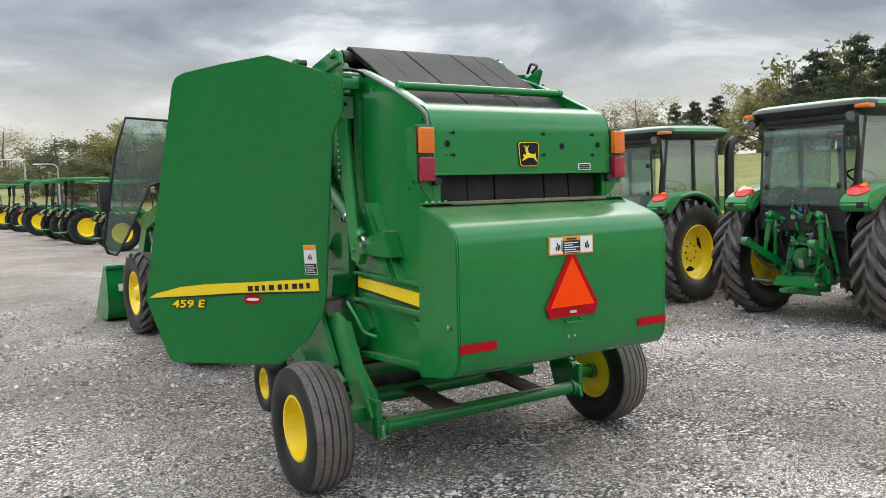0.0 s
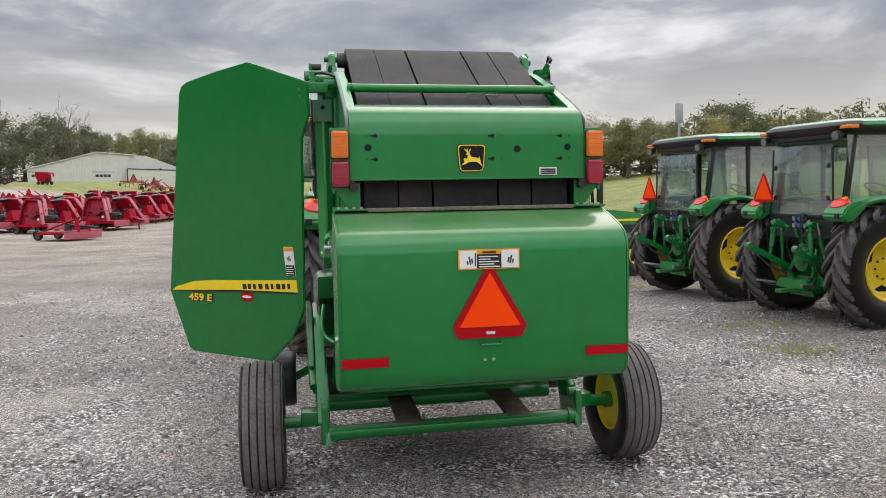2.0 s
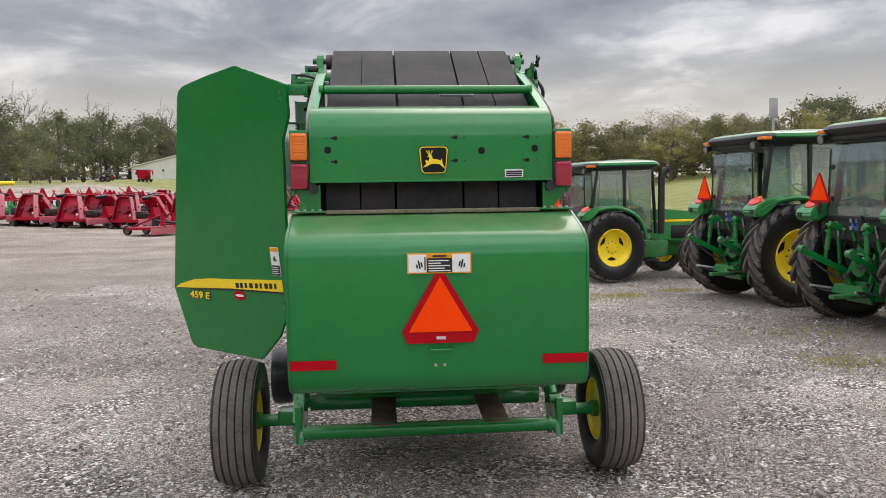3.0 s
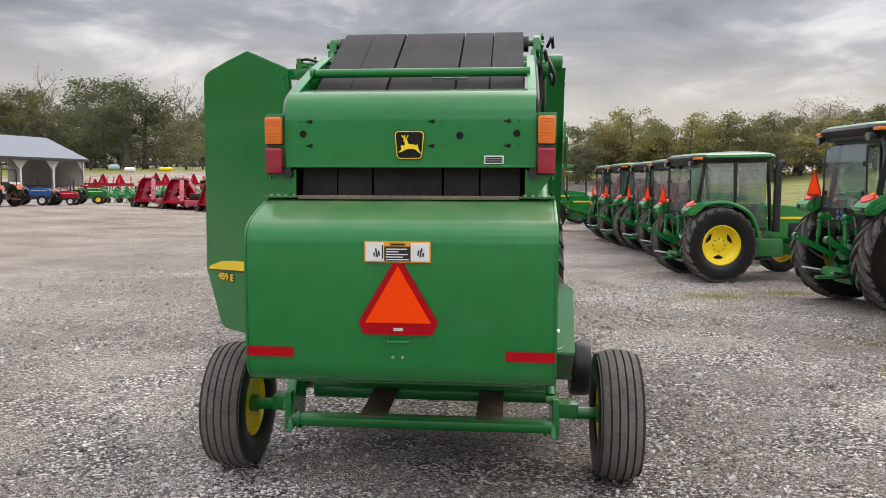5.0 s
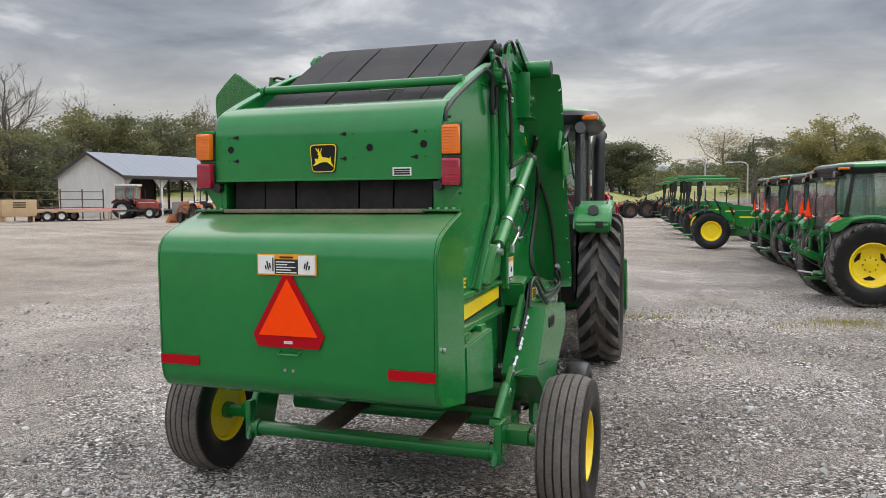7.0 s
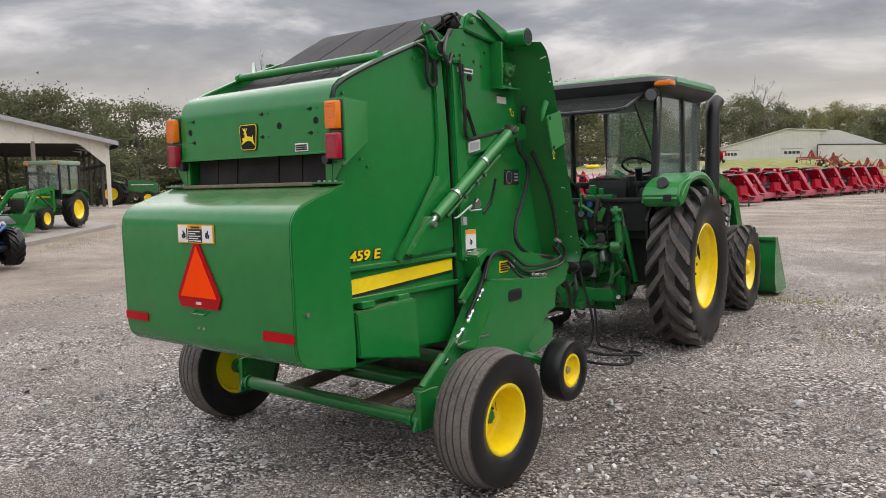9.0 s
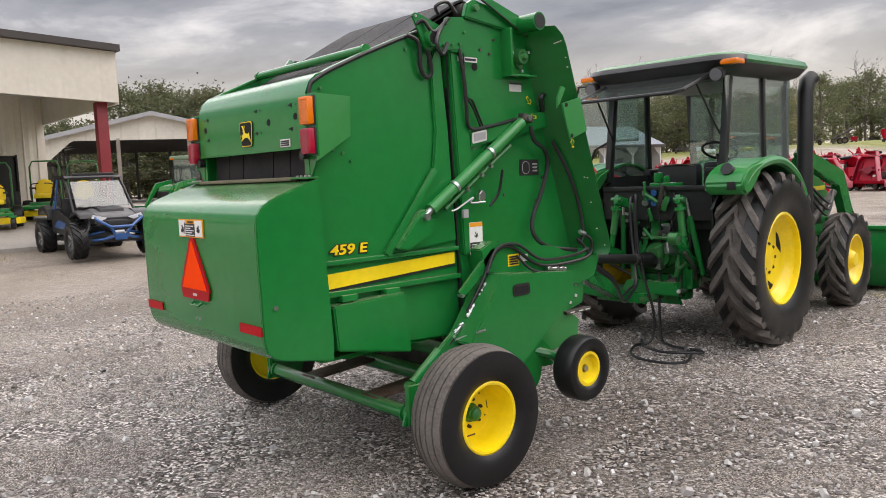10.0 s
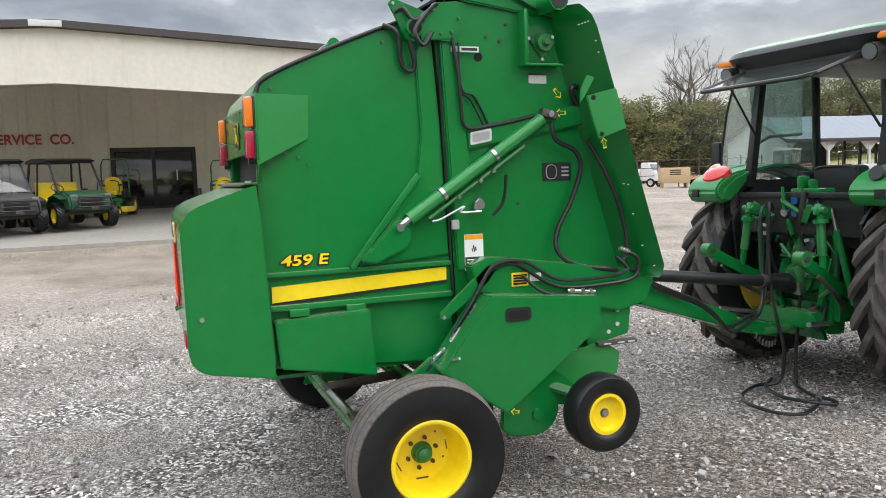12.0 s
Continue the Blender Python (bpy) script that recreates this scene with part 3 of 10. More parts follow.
bpart("triangle_field", prism(B(), [(2.668, 1.062), (2.984, 1.062), (2.826, 1.335)], "y", 3.242, 3.248), SMV_ORANGE, parent=smv)
bpart("triangle_label", box(B(), 2.805, 3.242, 1.024, 2.850, 3.247, 1.038, 0), PALE_GREY, parent=smv)


def pictogram_bars(owner, place, k, lean):
    """A small black pictogram: three plain strokes."""
    for a, b in (((-0.06, 0.24), (0.04, -0.24)), ((0.10, 0.12), (0.16, -0.16)), ((-0.16, 0.0), (-0.12, -0.22))):
        bpart("pictogram", rod(B(), place(a[0] * k * lean, a[1] * k), place(b[0] * k * lean, b[1] * k), k * 0.045, seg=6), INK, parent=owner)


sign = bpart("warning_decal", box(B(), 2.665, 3.247, 1.352, 2.982, 3.2535, 1.452, 0), AMBER_D, "white black and amber warning decal")
bpart("decal_field", box(B(), 2.672, 3.244, 1.358, 2.760, 3.249, 1.446, 0), WHITE, parent=sign)
bpart("decal_field", box(B(), 2.888, 3.244, 1.358, 2.976, 3.249, 1.446, 0), WHITE, parent=sign)
bpart("decal_field", box(B(), 2.762, 3.244, 1.358, 2.886, 3.249, 1.428, 0), INK, parent=sign)
bpart("decal_head", box(B(), 2.790, 3.243, 1.434, 2.86, 3.248, 1.442, 0), INK, parent=sign)
for k, w in enumerate((0.11, 0.08, 0.105, 0.06, 0.10)):
    bpart("print_bar", box(B(), 2.770, 3.242, 1.363 + 0.0125 * k, 2.770 + w, 3.247, 1.368 + 0.0125 * k, 0), WHITE, parent=sign)
pictogram_bars(sign, lambda u, v: (2.725 + u, 3.243, 1.398 + v), 0.085, 1)
bpart("pictogram", box(B(), 2.750, 3.242, 1.37, 2.756, 3.247, 1.435, 0), INK, parent=sign)
pictogram_bars(sign, lambda u, v: (2.935 + u, 3.243, 1.400 + v), 0.085, -1)

# lamps on brackets
for s in (-1, 1):
    xo = CX + s * 0.705
    # a plate folded from the lamp's outer edge in to the side wall
    bm = B()
    for off in (0.0, 0.014):
        for x, y, z in ((0.748, 3.630, 1.742), (0.662, 3.895, 1.872), (0.662, 3.905, 2.084), (0.748, 3.630, 2.084)):
            bm.verts.new((CX + s * (x - off), y, z))
    bm.verts.ensure_lookup_table()
    v = bm.verts
    for q in ((0, 1, 2, 3), (7, 6, 5, 4), (0, 4, 5, 1), (1, 5, 6, 2), (2, 6, 7, 3), (3, 7, 4, 0)):
        bm.faces.new([v[k] for k in q])
    bmesh.ops.recalc_face_normals(bm, faces=bm.faces[:])
    bracket = bpart("lamp_bracket", bm, FENDER, "folded green lamp bracket")
    bpart("bracket_face", box(B(), min(CX + s * 0.655, CX + s * 0.755), 3.627, 1.765, max(CX + s * 0.655, CX + s * 0.755), 3.638, 2.085, 0.004), GREEN, parent=bracket)
    bpart("bracket_leg", prism(B(), [(CX + s * 0.655, 1.765), (CX + s * 0.735, 1.765), (CX + s * 0.66, 1.66), (CX + s * 0.60, 1.66), (CX + s * 0.60, 1.80)], "y", 3.638, 3.655), GREEN, parent=bracket)
    bpart("plug", rod(B(), (CX + s * 0.635, 3.60, 1.775), (CX + s * 0.635, 3.635, 1.775), 0.024, seg=14), BLACK, parent=bracket)
    for z0, z1, mat, kind in ((1.925, 2.068, AMBER, "amber_lamp"), (1.775, 1.908, RED_LENS, "tail_lamp")):
        lamp = bpart(kind, box(B(), xo - 0.044, 3.580, z0, xo + 0.044, 3.622, z1, 0.012), mat, "ribbed " + ("amber" if mat is AMBER else "red") + " lamp lens", parent=bracket)
        bpart("lamp_base", box(B(), xo - 0.048, 3.618, z0 - 0.004, xo + 0.048, 3.628, z1 + 0.004, 0.004), BLACK, parent=bracket)
        for k in range(9):
            z = z0 + 0.016 + (z1 - z0 - 0.032) * k / 8
            bpart("lens_rib", box(B(), xo - 0.036, 3.5765, z - 0.002, xo + 0.036, 3.5815, z + 0.002, 0.001), mat, parent=bracket)

# storage box on the right side behind the stripe, a bare flange on the left
tool = bpart("side_box", prism(B(), [(3.672, 0.975), (4.155, 0.995), (4.18, 0.645), (3.69, 0.735)], "x", CX + 0.66, CX + 0.755, 0.008), GREEN)
for y in (3.80, 4.09):
    bpart("strap", box(B(), CX + 0.66, y - 0.05, 0.985, CX + 0.725, y + 0.05, 1.022, 0.006), GREEN, parent=tool)
bpart("side_flange", prism(B(), [(3.70, 0.745), (3.70, 0.72), (4.62, 0.655), (4.62, 0.69)], "x", CX - 0.72, CX - 0.655, 0.004), GREEN)
bpart("tie_lug", prism(B(), [(3.68, 0.985), (3.84, 0.985), (3.76, 0.945), (3.68, 0.94)], "x", CX - 0.70, CX - 0.655, 0.003), FENDER)
bpart("side_web", prism(B(), [(4.62, 0.99), (4.50, 0.98), (4.40, 0.86), (4.50, 0.72), (4.62, 0.70)], "x", CX - 0.69, CX - 0.655, 0.004), GREEN)
for s in (-1, 1):
    for k in range(9):
        y, z = 3.70 + 0.11 * k, 1.165
        bpart("rivet", rod(B(), (CX + s * 0.655, y, z + 0.035), (CX + s * 0.660, y, z + 0.035), 0.006, seg=6), GREEN_MAT)
    for k in range(8):
        y, z = 4.515 - 0.006 * k, 2.22 - 0.13 * k
        bpart("rivet", rod(B(), (CX + s * 0.655, y, z), (CX + s * 0.661, y, z), 0.007, seg=6), GREEN_MAT)
bpart("belly_plate", box(B(), 2.2, 3.66, 0.655, 3.45, 4.7, 0.675, 0.004), GREEN)

# front frame
FRONT = [(4.67, 0.68), (4.655, 1.2), (4.61, 2.0), (4.58, 2.44), (4.70, 2.58), (5.26, 2.575), (5.44, 2.20), (5.80, 1.10), (5.74, 0.70)]
for s in (-1, 1):
    x0 = CX + s * 0.64
    lo, hi = (lambda d: min(x0, x0 + s * d)), (lambda d: max(x0, x0 + s * d))
    wall = bpart("front_side", prism(B(), FRONT, "x", lo(0.03), hi(0.03), 0.004), GREEN)
    bpart("front_post", prism(B(), [(4.665, 1.15), (4.79, 1.15), (4.71, 2.42), (4.60, 2.42)], "x", lo(0.062), hi(0.062), 0.008), GREEN, parent=wall)
    bpart("joint_gap", prism(B(), [(4.650, 0.72), (4.661, 0.72), (4.601, 2.42), (4.590, 2.42)], "x", lo(0.034), hi(0.034)), BLACK, parent=wall)
    bpart("side_beam", prism(B(), [(4.74, 1.80), (5.46, 1.93), (5.46, 2.05), (4.74, 1.90)], "x", lo(0.062), hi(0.062), 0.008), GREEN, parent=wall)
    # hinge plate, stub tube and the arm above
    tall = 0.0 if s > 0 else 0.075
    hinge = bpart("gate_hinge_plate", prism(B(), [(4.49, 2.36), (4.66, 2.375), (4.695, 2.40), (4.735, 2.51 - tall * 0.4), (4.70, 2.57 - tall), (4.56, 2.555 - tall), (4.50, 2.44)], "x", min(x0 + s * 0.070, x0 + s * 0.085), max(x0 + s * 0.070, x0 + s * 0.085), 0.004), GREEN)
    bpart("hinge_web", box(B(), lo(0.080), 4.60, 2.36, hi(0.080), 4.68, 2.50, 0.006), GREEN, parent=hinge)
    if s > 0:
        lug = bpart("gate_lug", prism(B(), [(4.325, 2.545), (4.345, 2.565), (4.375, 2.565), (4.55, 2.505), (4.52, 2.40), (4.46, 2.355), (4.415, 2.37)], "x", x0 + 0.050, x0 + 0.062, 0.004), GREEN)
        bpart("bolt_head", rod(B(), (x0 + 0.062, 4.35, 2.545), (x0 + 0.068, 4.35, 2.545), 0.009, seg=8), STEEL, parent=lug)
    bpart("hinge_tube", rod(B(), (x0 - s * 0.05, 4.455, 2.425), (x0 + s * 0.10, 4.455, 2.425), 0.046 - 0.2 * tall, seg=20), GREEN, parent=hinge)
    bpart("hinge_bore", rod(B(), (x0 + s * 0.098, 4.455, 2.425), (x0 + s * 0.102, 4.455, 2.425), 0.035 - 0.2 * tall, seg=18), HOLE, parent=hinge)
    for y, z in ((4.53, 2.39), (4.60, 2.40), (4.66, 2.41), (4.70, 2.48), (4.56, 2.52)):
        bpart("bolt_head", rod(B(), (x0 + s * 0.085, y, z), (x0 + s * 0.097, y, z), 0.009, seg=6), GREEN_MAT, parent=hinge)
    gear = bpart("bearing_plate", box(B(), lo(0.075), 5.11, 2.270, hi(0.040), 5.300, 2.53, 0.01), GREEN)
    bpart("plate_flange", box(B(), lo(0.085), 5.080, 2.268, hi(0.085), 5.112, 2.53, 0.006), GREEN, parent=gear)
    for z in (2.32, 2.41, 2.49):
        bpart("flange_bolt", rod(B(), (x0 + s * 0.085, 5.096, z), (x0 + s * 0.092, 5.096, z), 0.009, seg=8), GREEN_MAT, parent=gear)
    bpart("plate_flange", box(B(), lo(0.115), 5.07, 2.25, hi(0.115), 5.09, 2.54, 0.004), GREEN, parent=gear)
    bpart("plate_flange", box(B(), lo(0.115), 5.07, 2.245, hi(0.115), 5.305, 2.258, 0.004), GREEN, parent=gear)
    bpart("bearing", rod(B(), (x0 + s * 0.035, 5.21, 2.375), (x0 + s * 0.090, 5.21, 2.375), 0.058, 0.046, seg=20), GREEN_MAT, parent=gear)
    bpart("bearing_cap", rod(B(), (x0 + s * 0.090, 5.21, 2.375), (x0 + s * 0.115, 5.21, 2.375), 0.026, 0.016, seg=14), GREEN_MAT, parent=gear)
    bpart("bearing_flange", prism(B(), [(5.135, 2.385), (5.195, 2.300), (5.225, 2.300), (5.285, 2.385), (5.262, 2.40), (5.21, 2.335), (5.158, 2.40)], "x", lo(0.060), hi(0.060), 0.004), GREEN_MAT, parent=gear)
    for y, z in ((5.10, 2.39), (5.18, 2.28), (5.245, 2.40)):
        bpart("bolt_head", rod(B(), (x0 + s * 0.088, y, z), (x0 + s * 0.105, y, z), 0.010, seg=6), STEEL, parent=gear)
    # lift cylinder from the tailgate anchor to the beam
    a, b = Vector((x0 + s * 0.085, 4.33, 1.405)), Vector((x0 + s * 0.085, 5.22, 1.985))
    d = (b - a).normalized()
    cyl = bpart("lift_cylinder", rod(B(), a + d * 0.07, b - d * 0.05, 0.036, seg=20), FENDER)
    bpart("piston_rod", rod(B(), a, a + d * 0.08, 0.021, seg=14), STEEL, parent=cyl)
    bpart("pin", rod(B(), a + Vector((-s * 0.06, 0, 0)), a + Vector((s * 0.045, 0, 0)), 0.020, seg=12), STEEL, parent=cyl)
    bpart("clevis", box(B(), -0.026, -0.05, -0.022, 0.026, 0.05, 0.022, 0.008, Matrix.Translation(b) @ pose(0, 0, 0, -14, 0, 0)), IRON, parent=cyl)
    bpart("pin", rod(B(), b + Vector((-s * 0.06, 0, 0)), b + Vector((s * 0.04, 0, 0)), 0.018, seg=12), STEEL, parent=cyl)
    for f in (0.28, 0.62):
        c = a + (b - a) * f
        bpart("hose_clamp", rod(B(), c - d * 0.010, c + d * 0.010, 0.042, seg=20), STEEL, parent=cyl)
    side_rod = Vector((0, d.z, -d.y)) * 0.062
    bpart("lock_bar", rod(B(), a + d * 0.16 + side_rod, b - d * 0.22 + side_rod, 0.012, seg=8), GREEN_MAT, parent=cyl)
    for f in (0.34, 0.48, 0.57):
        c = a + (b - a) * f + side_rod
        bpart("bolt_head", rod(B(), c, c + Vector((s * 0.03, 0, 0)), 0.012, seg=6), STEEL, parent=cyl)
    # lower beam and drawbar arm
    bpart("frame_beam", prism(B(), [(4.70, 1.185), (4.80, 1.225), (5.70, 1.10), (5.86, 1.03), (5.80, 0.90), (5.62, 0.86), (4.74, 1.04)], "x", lo(0.16), hi(0.16), 0.008), GREEN)
    bpart("frame_foot", prism(B(), [(5.40, 0.99), (5.72, 0.92), (5.70, 0.72), (5.42, 0.66)], "x", lo(0.13), hi(0.13), 0.006), GREEN)
    bpart("drawbar_arm", prism(B(), [(-0.55, 0.05), (0.85, 0.05), (0.85, -0.06), (-0.55, -0.085)], "x", -0.045, 0.045, 0.006), GREEN).matrix_basis = pose(CX + s * 0.38, 6.35, 0.78, -16.5, 0, s * 25)
    bpart("trunnion", box(B(), min(x0 + s * 0.15, x0 + s * 0.30), 4.22, 0.32, max(x0 + s * 0.15, x0 + s * 0.30), 4.36, 0.41, 0.012), GREEN)
    bpart("spindle", rod(B(), (x0 + s * 0.2, 4.282, 0.342), (x0 + s * 0.49, 4.282, 0.342), 0.038, seg=16), GREEN)
    bpart("axle_plate", prism(B(), [(4.06, 0.24), (4.34, 0.24), (4.42, 0.46), (4.60, 0.70), (4.46, 0.72), (4.16, 0.50)], "x", min(x0 + s * 0.13, x0 + s * 0.16), max(x0 + s * 0.13, x0 + s * 0.16), 0.006), GREEN)
    bpart("gauge_arm", pipe(B(), [(x0 + s * 0.12, 5.10, 0.50), (x0 + s * 0.22, 5.24, 0.45), (x0 + s * 0.33, 5.342, 0.372)], 0.032, soft=False), GREEN)
    bpart("gauge_plate", prism(B(), [(4.98, 0.60), (5.09, 0.63), (5.24, 0.53), (5.33, 0.44), (5.31, 0.36), (5.20, 0.37), (5.06, 0.42)], "x", min(x0 + s * 0.155, x0 + s * 0.185), max(x0 + s * 0.155, x0 + s * 0.185), 0.008), GREEN)
    wheel_parts(baler, CX + s * 1.166, 4.282, 0.342, 0.388, 0.26, 0.195, s, ribs=5, label="ribbed implement tyre on a yellow rim", dish=-0.42)
    wheel_parts(baler, CX + s * 1.035, 5.342, 0.372, 0.210, 0.155, 0.110, s, label="small smooth gauge wheel on a yellow rim", hub=False, seg=40, dish=0.34)
    bpart("axle_bolt", rod(B(), (CX + s * 0.98, 5.342, 0.372), (CX + s * 1.075, 5.342, 0.372), 0.020, seg=8), STEEL)
bpart("axle_bar", rod(B(), (2.02, 4.13, 0.30), (3.63, 4.13, 0.30), 0.044, seg=20), GREEN)
bpart("axle_beam", rod(B(), (2.05, 4.65, 0.345), (3.60, 4.65, 0.345), 0.056, seg=20), GREEN)
bpart("cross_beam", box(B(), 2.10, 4.74, 0.45, 3.55, 4.86, 0.55, 0.012), GREEN)
for x in (2.54, 3.235):
    bpart("skid_plate", box(B(), -0.080, -0.28, -0.010, 0.080, 0.28, 0.010, 0.004, pose(x, 4.38, 0.350, 4, 0, 0)), RUST, "brown rusty steel plate")

# top cross tubes and tension arms
bpart("cross_tube", rod(B(), (1.99, 5.22, 2.575), (3.69, 5.22, 2.575), 0.056, seg=24), GREEN)
bpart("tube_bore", rod(B(), (3.689, 5.22, 2.575), (3.693, 5.22, 2.575), 0.046, seg=20), INK)
bpart("tube_bore", rod(B(), (1.987, 5.22, 2.575), (1.991, 5.22, 2.575), 0.046, seg=20), INK)
for x in (2.16, 3.50):
    bpart("tension_arm", prism(B(), [(4.74, 2.58), (4.77, 2.665), (4.82, 2.695), (4.88, 2.68), (5.28, 2.62), (5.28, 2.53), (5.18, 2.52)], "x", x - 0.022, x + 0.022, 0.008), GREEN)
    bpart("arm_pin", rod(B(), (x - 0.05, 4.82, 2.64), (x + 0.05, 4.82, 2.64), 0.020, seg=12), GREEN_MAT)

# front wing of the chamber on the right side, with its fold and mount
wing = bpart("front_wing", B(), GREEN)
bm = B()
rows = []
for z in (2.55, 2.535, 2.50, 2.44, 2.30, 2.10, 1.90, 1.70, 1.50, 1.30, 1.12, 1.07, 1.05):
    yo = 5.42 + 0.322 * (2.47 - z) - max(0.0, z - 2.46) ** 2 * 9.0 - max(0.0, 1.12 - z) ** 2 * 12.0
    yi = 5.22 + 0.316 * (2.58 - z)
    rows.append([(3.47, yi - 0.01, z), (3.60, min(yi + 0.09, yo - 0.06), z), (3.68, min(yi + 0.13, yo - 0.04), z), (3.725, yo, z)])
verts = [[bm.verts.new(p) for p in row] for row in rows]
for p, q in zip(verts, verts[1:]):
    for j in range(3):
        bm.faces.new((p[j], p[j + 1], q[j + 1], q[j]))
bmesh.ops.solidify(bm, geom=bm.faces[:], thickness=0.02)
wing.data = mesh_of(bm, "front_wing", GREEN)
mount = bpart("wing_mount", prism(B(), [(5.345, 2.065), (5.53, 2.11), (5.595, 1.895), (5.42, 1.835), (5.385, 1.93)], "x", 3.735, 3.75, 0.004), FENDER, parent=wing)
bpart("mount_tongue", prism(B(), [(5.315, 2.03), (5.347, 2.068), (5.405, 2.165), (5.36, 2.178), (5.318, 2.10)], "x", 3.72, 3.735, 0.004), FENDER, parent=wing)
bpart("mount_hole", rod(B(), (3.749, 5.385, 2.056), (3.752, 5.385, 2.056), 0.014, seg=14), HOLE, parent=wing)
bpart("mount_hole", rod(B(), (3.749, 5.435, 1.862), (3.752, 5.435, 1.862), 0.013, seg=14), HOLE, parent=wing)
for y, z in ((5.33, 2.44), (5.35, 2.447), (5.37, 2.453), (5.39, 2.46), (5.435, 2.36), (5.45, 2.30), (5.60, 1.59), (5.63, 1.585), (5.66, 1.42), (5.72, 1.24), (5.80, 1.12)):
    bpart("rivet", rod(B(), (3.720, y - 0.014, z), (3.7285, y - 0.012, z), 0.0032, seg=8), PALE_GREY, parent=wing)
# cover plate over the right wheel arm, with a slot, and its pickup end below
gp = bpart("side_cover", prism(B(), [(4.75, 1.035), (5.40, 0.985), (5.42, 0.82), (4.83, 0.40), (4.47, 0.66)], "x", 3.54, 3.76, 0.008), GREEN)
bpart("slot_rim", prism(B(), [(4.905 + u, 0.928 + v) for u, v in rounded(0.074, 0.036, 0.022)], "x", 3.757, 3.766), BLACK, parent=gp)
bpart("slot_hollow", prism(B(), [(4.905 + u, 0.928 + v) for u, v in rounded(0.058, 0.022, 0.012)], "x", 3.760, 3.7675), HOLE, parent=gp)
bpart("cover_bolt", rod(B(), (3.60, 4.47, 0.66), (3.80, 4.55, 0.74), 0.008, seg=6), STEEL, parent=gp)
bpart("left_arm_plate", prism(B(), [(4.80, 0.98), (5.30, 0.95), (5.30, 0.70), (4.85, 0.42), (4.55, 0.62)], "x", 1.95, 1.98, 0.006), GREEN)
for s in (-1, 1):
    x0 = CX + s * 0.80
    end = bpart("pickup_end", prism(B(), [(4.86, 0.55), (4.84, 0.28), (4.90, 0.235)] + [(5.05 + 0.148 * math.cos(a), 0.365 + 0.148 * math.sin(a)) for a in [radians(-95 + 14 * i) for i in range(12)]] + [(5.06, 0.56)], "x", min(x0, x0 + s * 0.03), max(x0, x0 + s * 0.03), 0.01), GREEN)
    bpart("pickup_boss", rod(B(), (x0 + s * 0.03, 5.06, 0.34), (x0 + s * 0.045, 5.06, 0.34), 0.032, seg=16), GREEN, parent=end)
    bpart("wind_guard_end", prism(B(), [(5.10, 0.60), (5.50, 0.70), (5.62, 0.62), (5.60, 0.50), (5.22, 0.42)], "x", min(x0 - s * 0.02, x0), max(x0 - s * 0.02, x0), 0.006), FENDER)
bpart("pickup_drum", rod(B(), (2.06, 5.04, 0.42), (3.60, 5.04, 0.42), 0.095, seg=24), IRON)
for k in range(18):
    x = 2.10 + 0.086 * k
    bpart("pickup_band", sheet(B(), [(5.04 + 0.12 * math.cos(a), 0.42 + 0.12 * math.sin(a)) for a in [radians(-110 + 30 * i) for i in range(9)]], "x", x - 0.016, x + 0.016, 0.004), BLACK)
# added dark sheet: the unlit space behind the bands, put in as colour
bpart("pickup_floor", box(B(), 2.07, 4.80, 0.33, 3.58, 4.83, 0.62, 0.005), IRON, "dark sheet added for the shade behind the pickup")
bpart("wind_guard", sheet(B(), [(5.15, 0.62), (5.35, 0.66), (5.52, 0.64), (5.62, 0.54)], "x", 2.05, 3.60, 0.01), GREEN_MAT)
for y, z in ((5.62, 0.86), (5.62, 0.78), (5.56, 0.74)):
    bpart("plug_cap", rod(B(), (3.595, y, z), (3.602, y, z), 0.012, seg=12), PALE_GREY)
bpart("jack_bracket", box(B(), 3.60, 5.46, 0.672, 3.65, 5.72, 0.694, 0.004), IRON)
for y in (5.52, 5.61, 5.68):
    bpart("bracket_slot", box(B(), 3.649, y - 0.022, 0.679, 3.652, y + 0.022, 0.687, 0), PALE_GREY)

# drive shaft, hitch tongue and stand chain
shaft = bpart("drive_shaft", rod(B(), (2.825, 5.75, 1.00), (2.82, 7.52, 0.79), 0.044, seg=20), BLACK, "black plastic drive shaft guard")
bpart("shaft_bell", rod(B(), (2.82, 7.48, 0.795), (2.815, 7.62, 0.775), 0.055, 0.075, seg=20), BLACK, parent=shaft)
bpart("shaft_bell", rod(B(), (2.815, 7.62, 0.775), (2.812, 7.80, 0.752), 0.075, 0.082, seg=20), BLACK, parent=shaft)
bpart("shaft_collar", rod(B(), (2.822, 7.40, 0.804), (2.821, 7.44, 0.80), 0.052, seg=20), IRON, parent=shaft)
bpart("drawbar_tongue", box(B(), -0.09, -0.26, -0.05, 0.09, 0.26, 0.05, 0.01, pose(2.81, 7.25, 0.48, -12, 0, 0)), GREEN)
bpart("hitch_clevis", box(B(), 2.75, 7.40, 0.40, 2.87, 7.66, 0.47, 0.01), GREEN_MAT)
for s in (-1, 1):
    for k in range(7):
        z = 0.42 - 0.035 * k
        bpart("chain_link", rod(B(), (2.90 + 0.01 * s, 7.28 + 0.03 * k, z - 0.03 + 0.004 * k * k), (2.90, 7.30 + 0.03 * k, z + 0.01 + 0.004 * k * k), 0.008, seg=6), IRON)

# the left side shield, swung open on a slant
SH = Matrix(((-0.7515, -0.0818, -0.6550, 1.90), (0.66, -0.0932, -0.7457, 4.8124), (0.0, 0.9923, -0.1240, 0.0), (0, 0, 0, 1)))


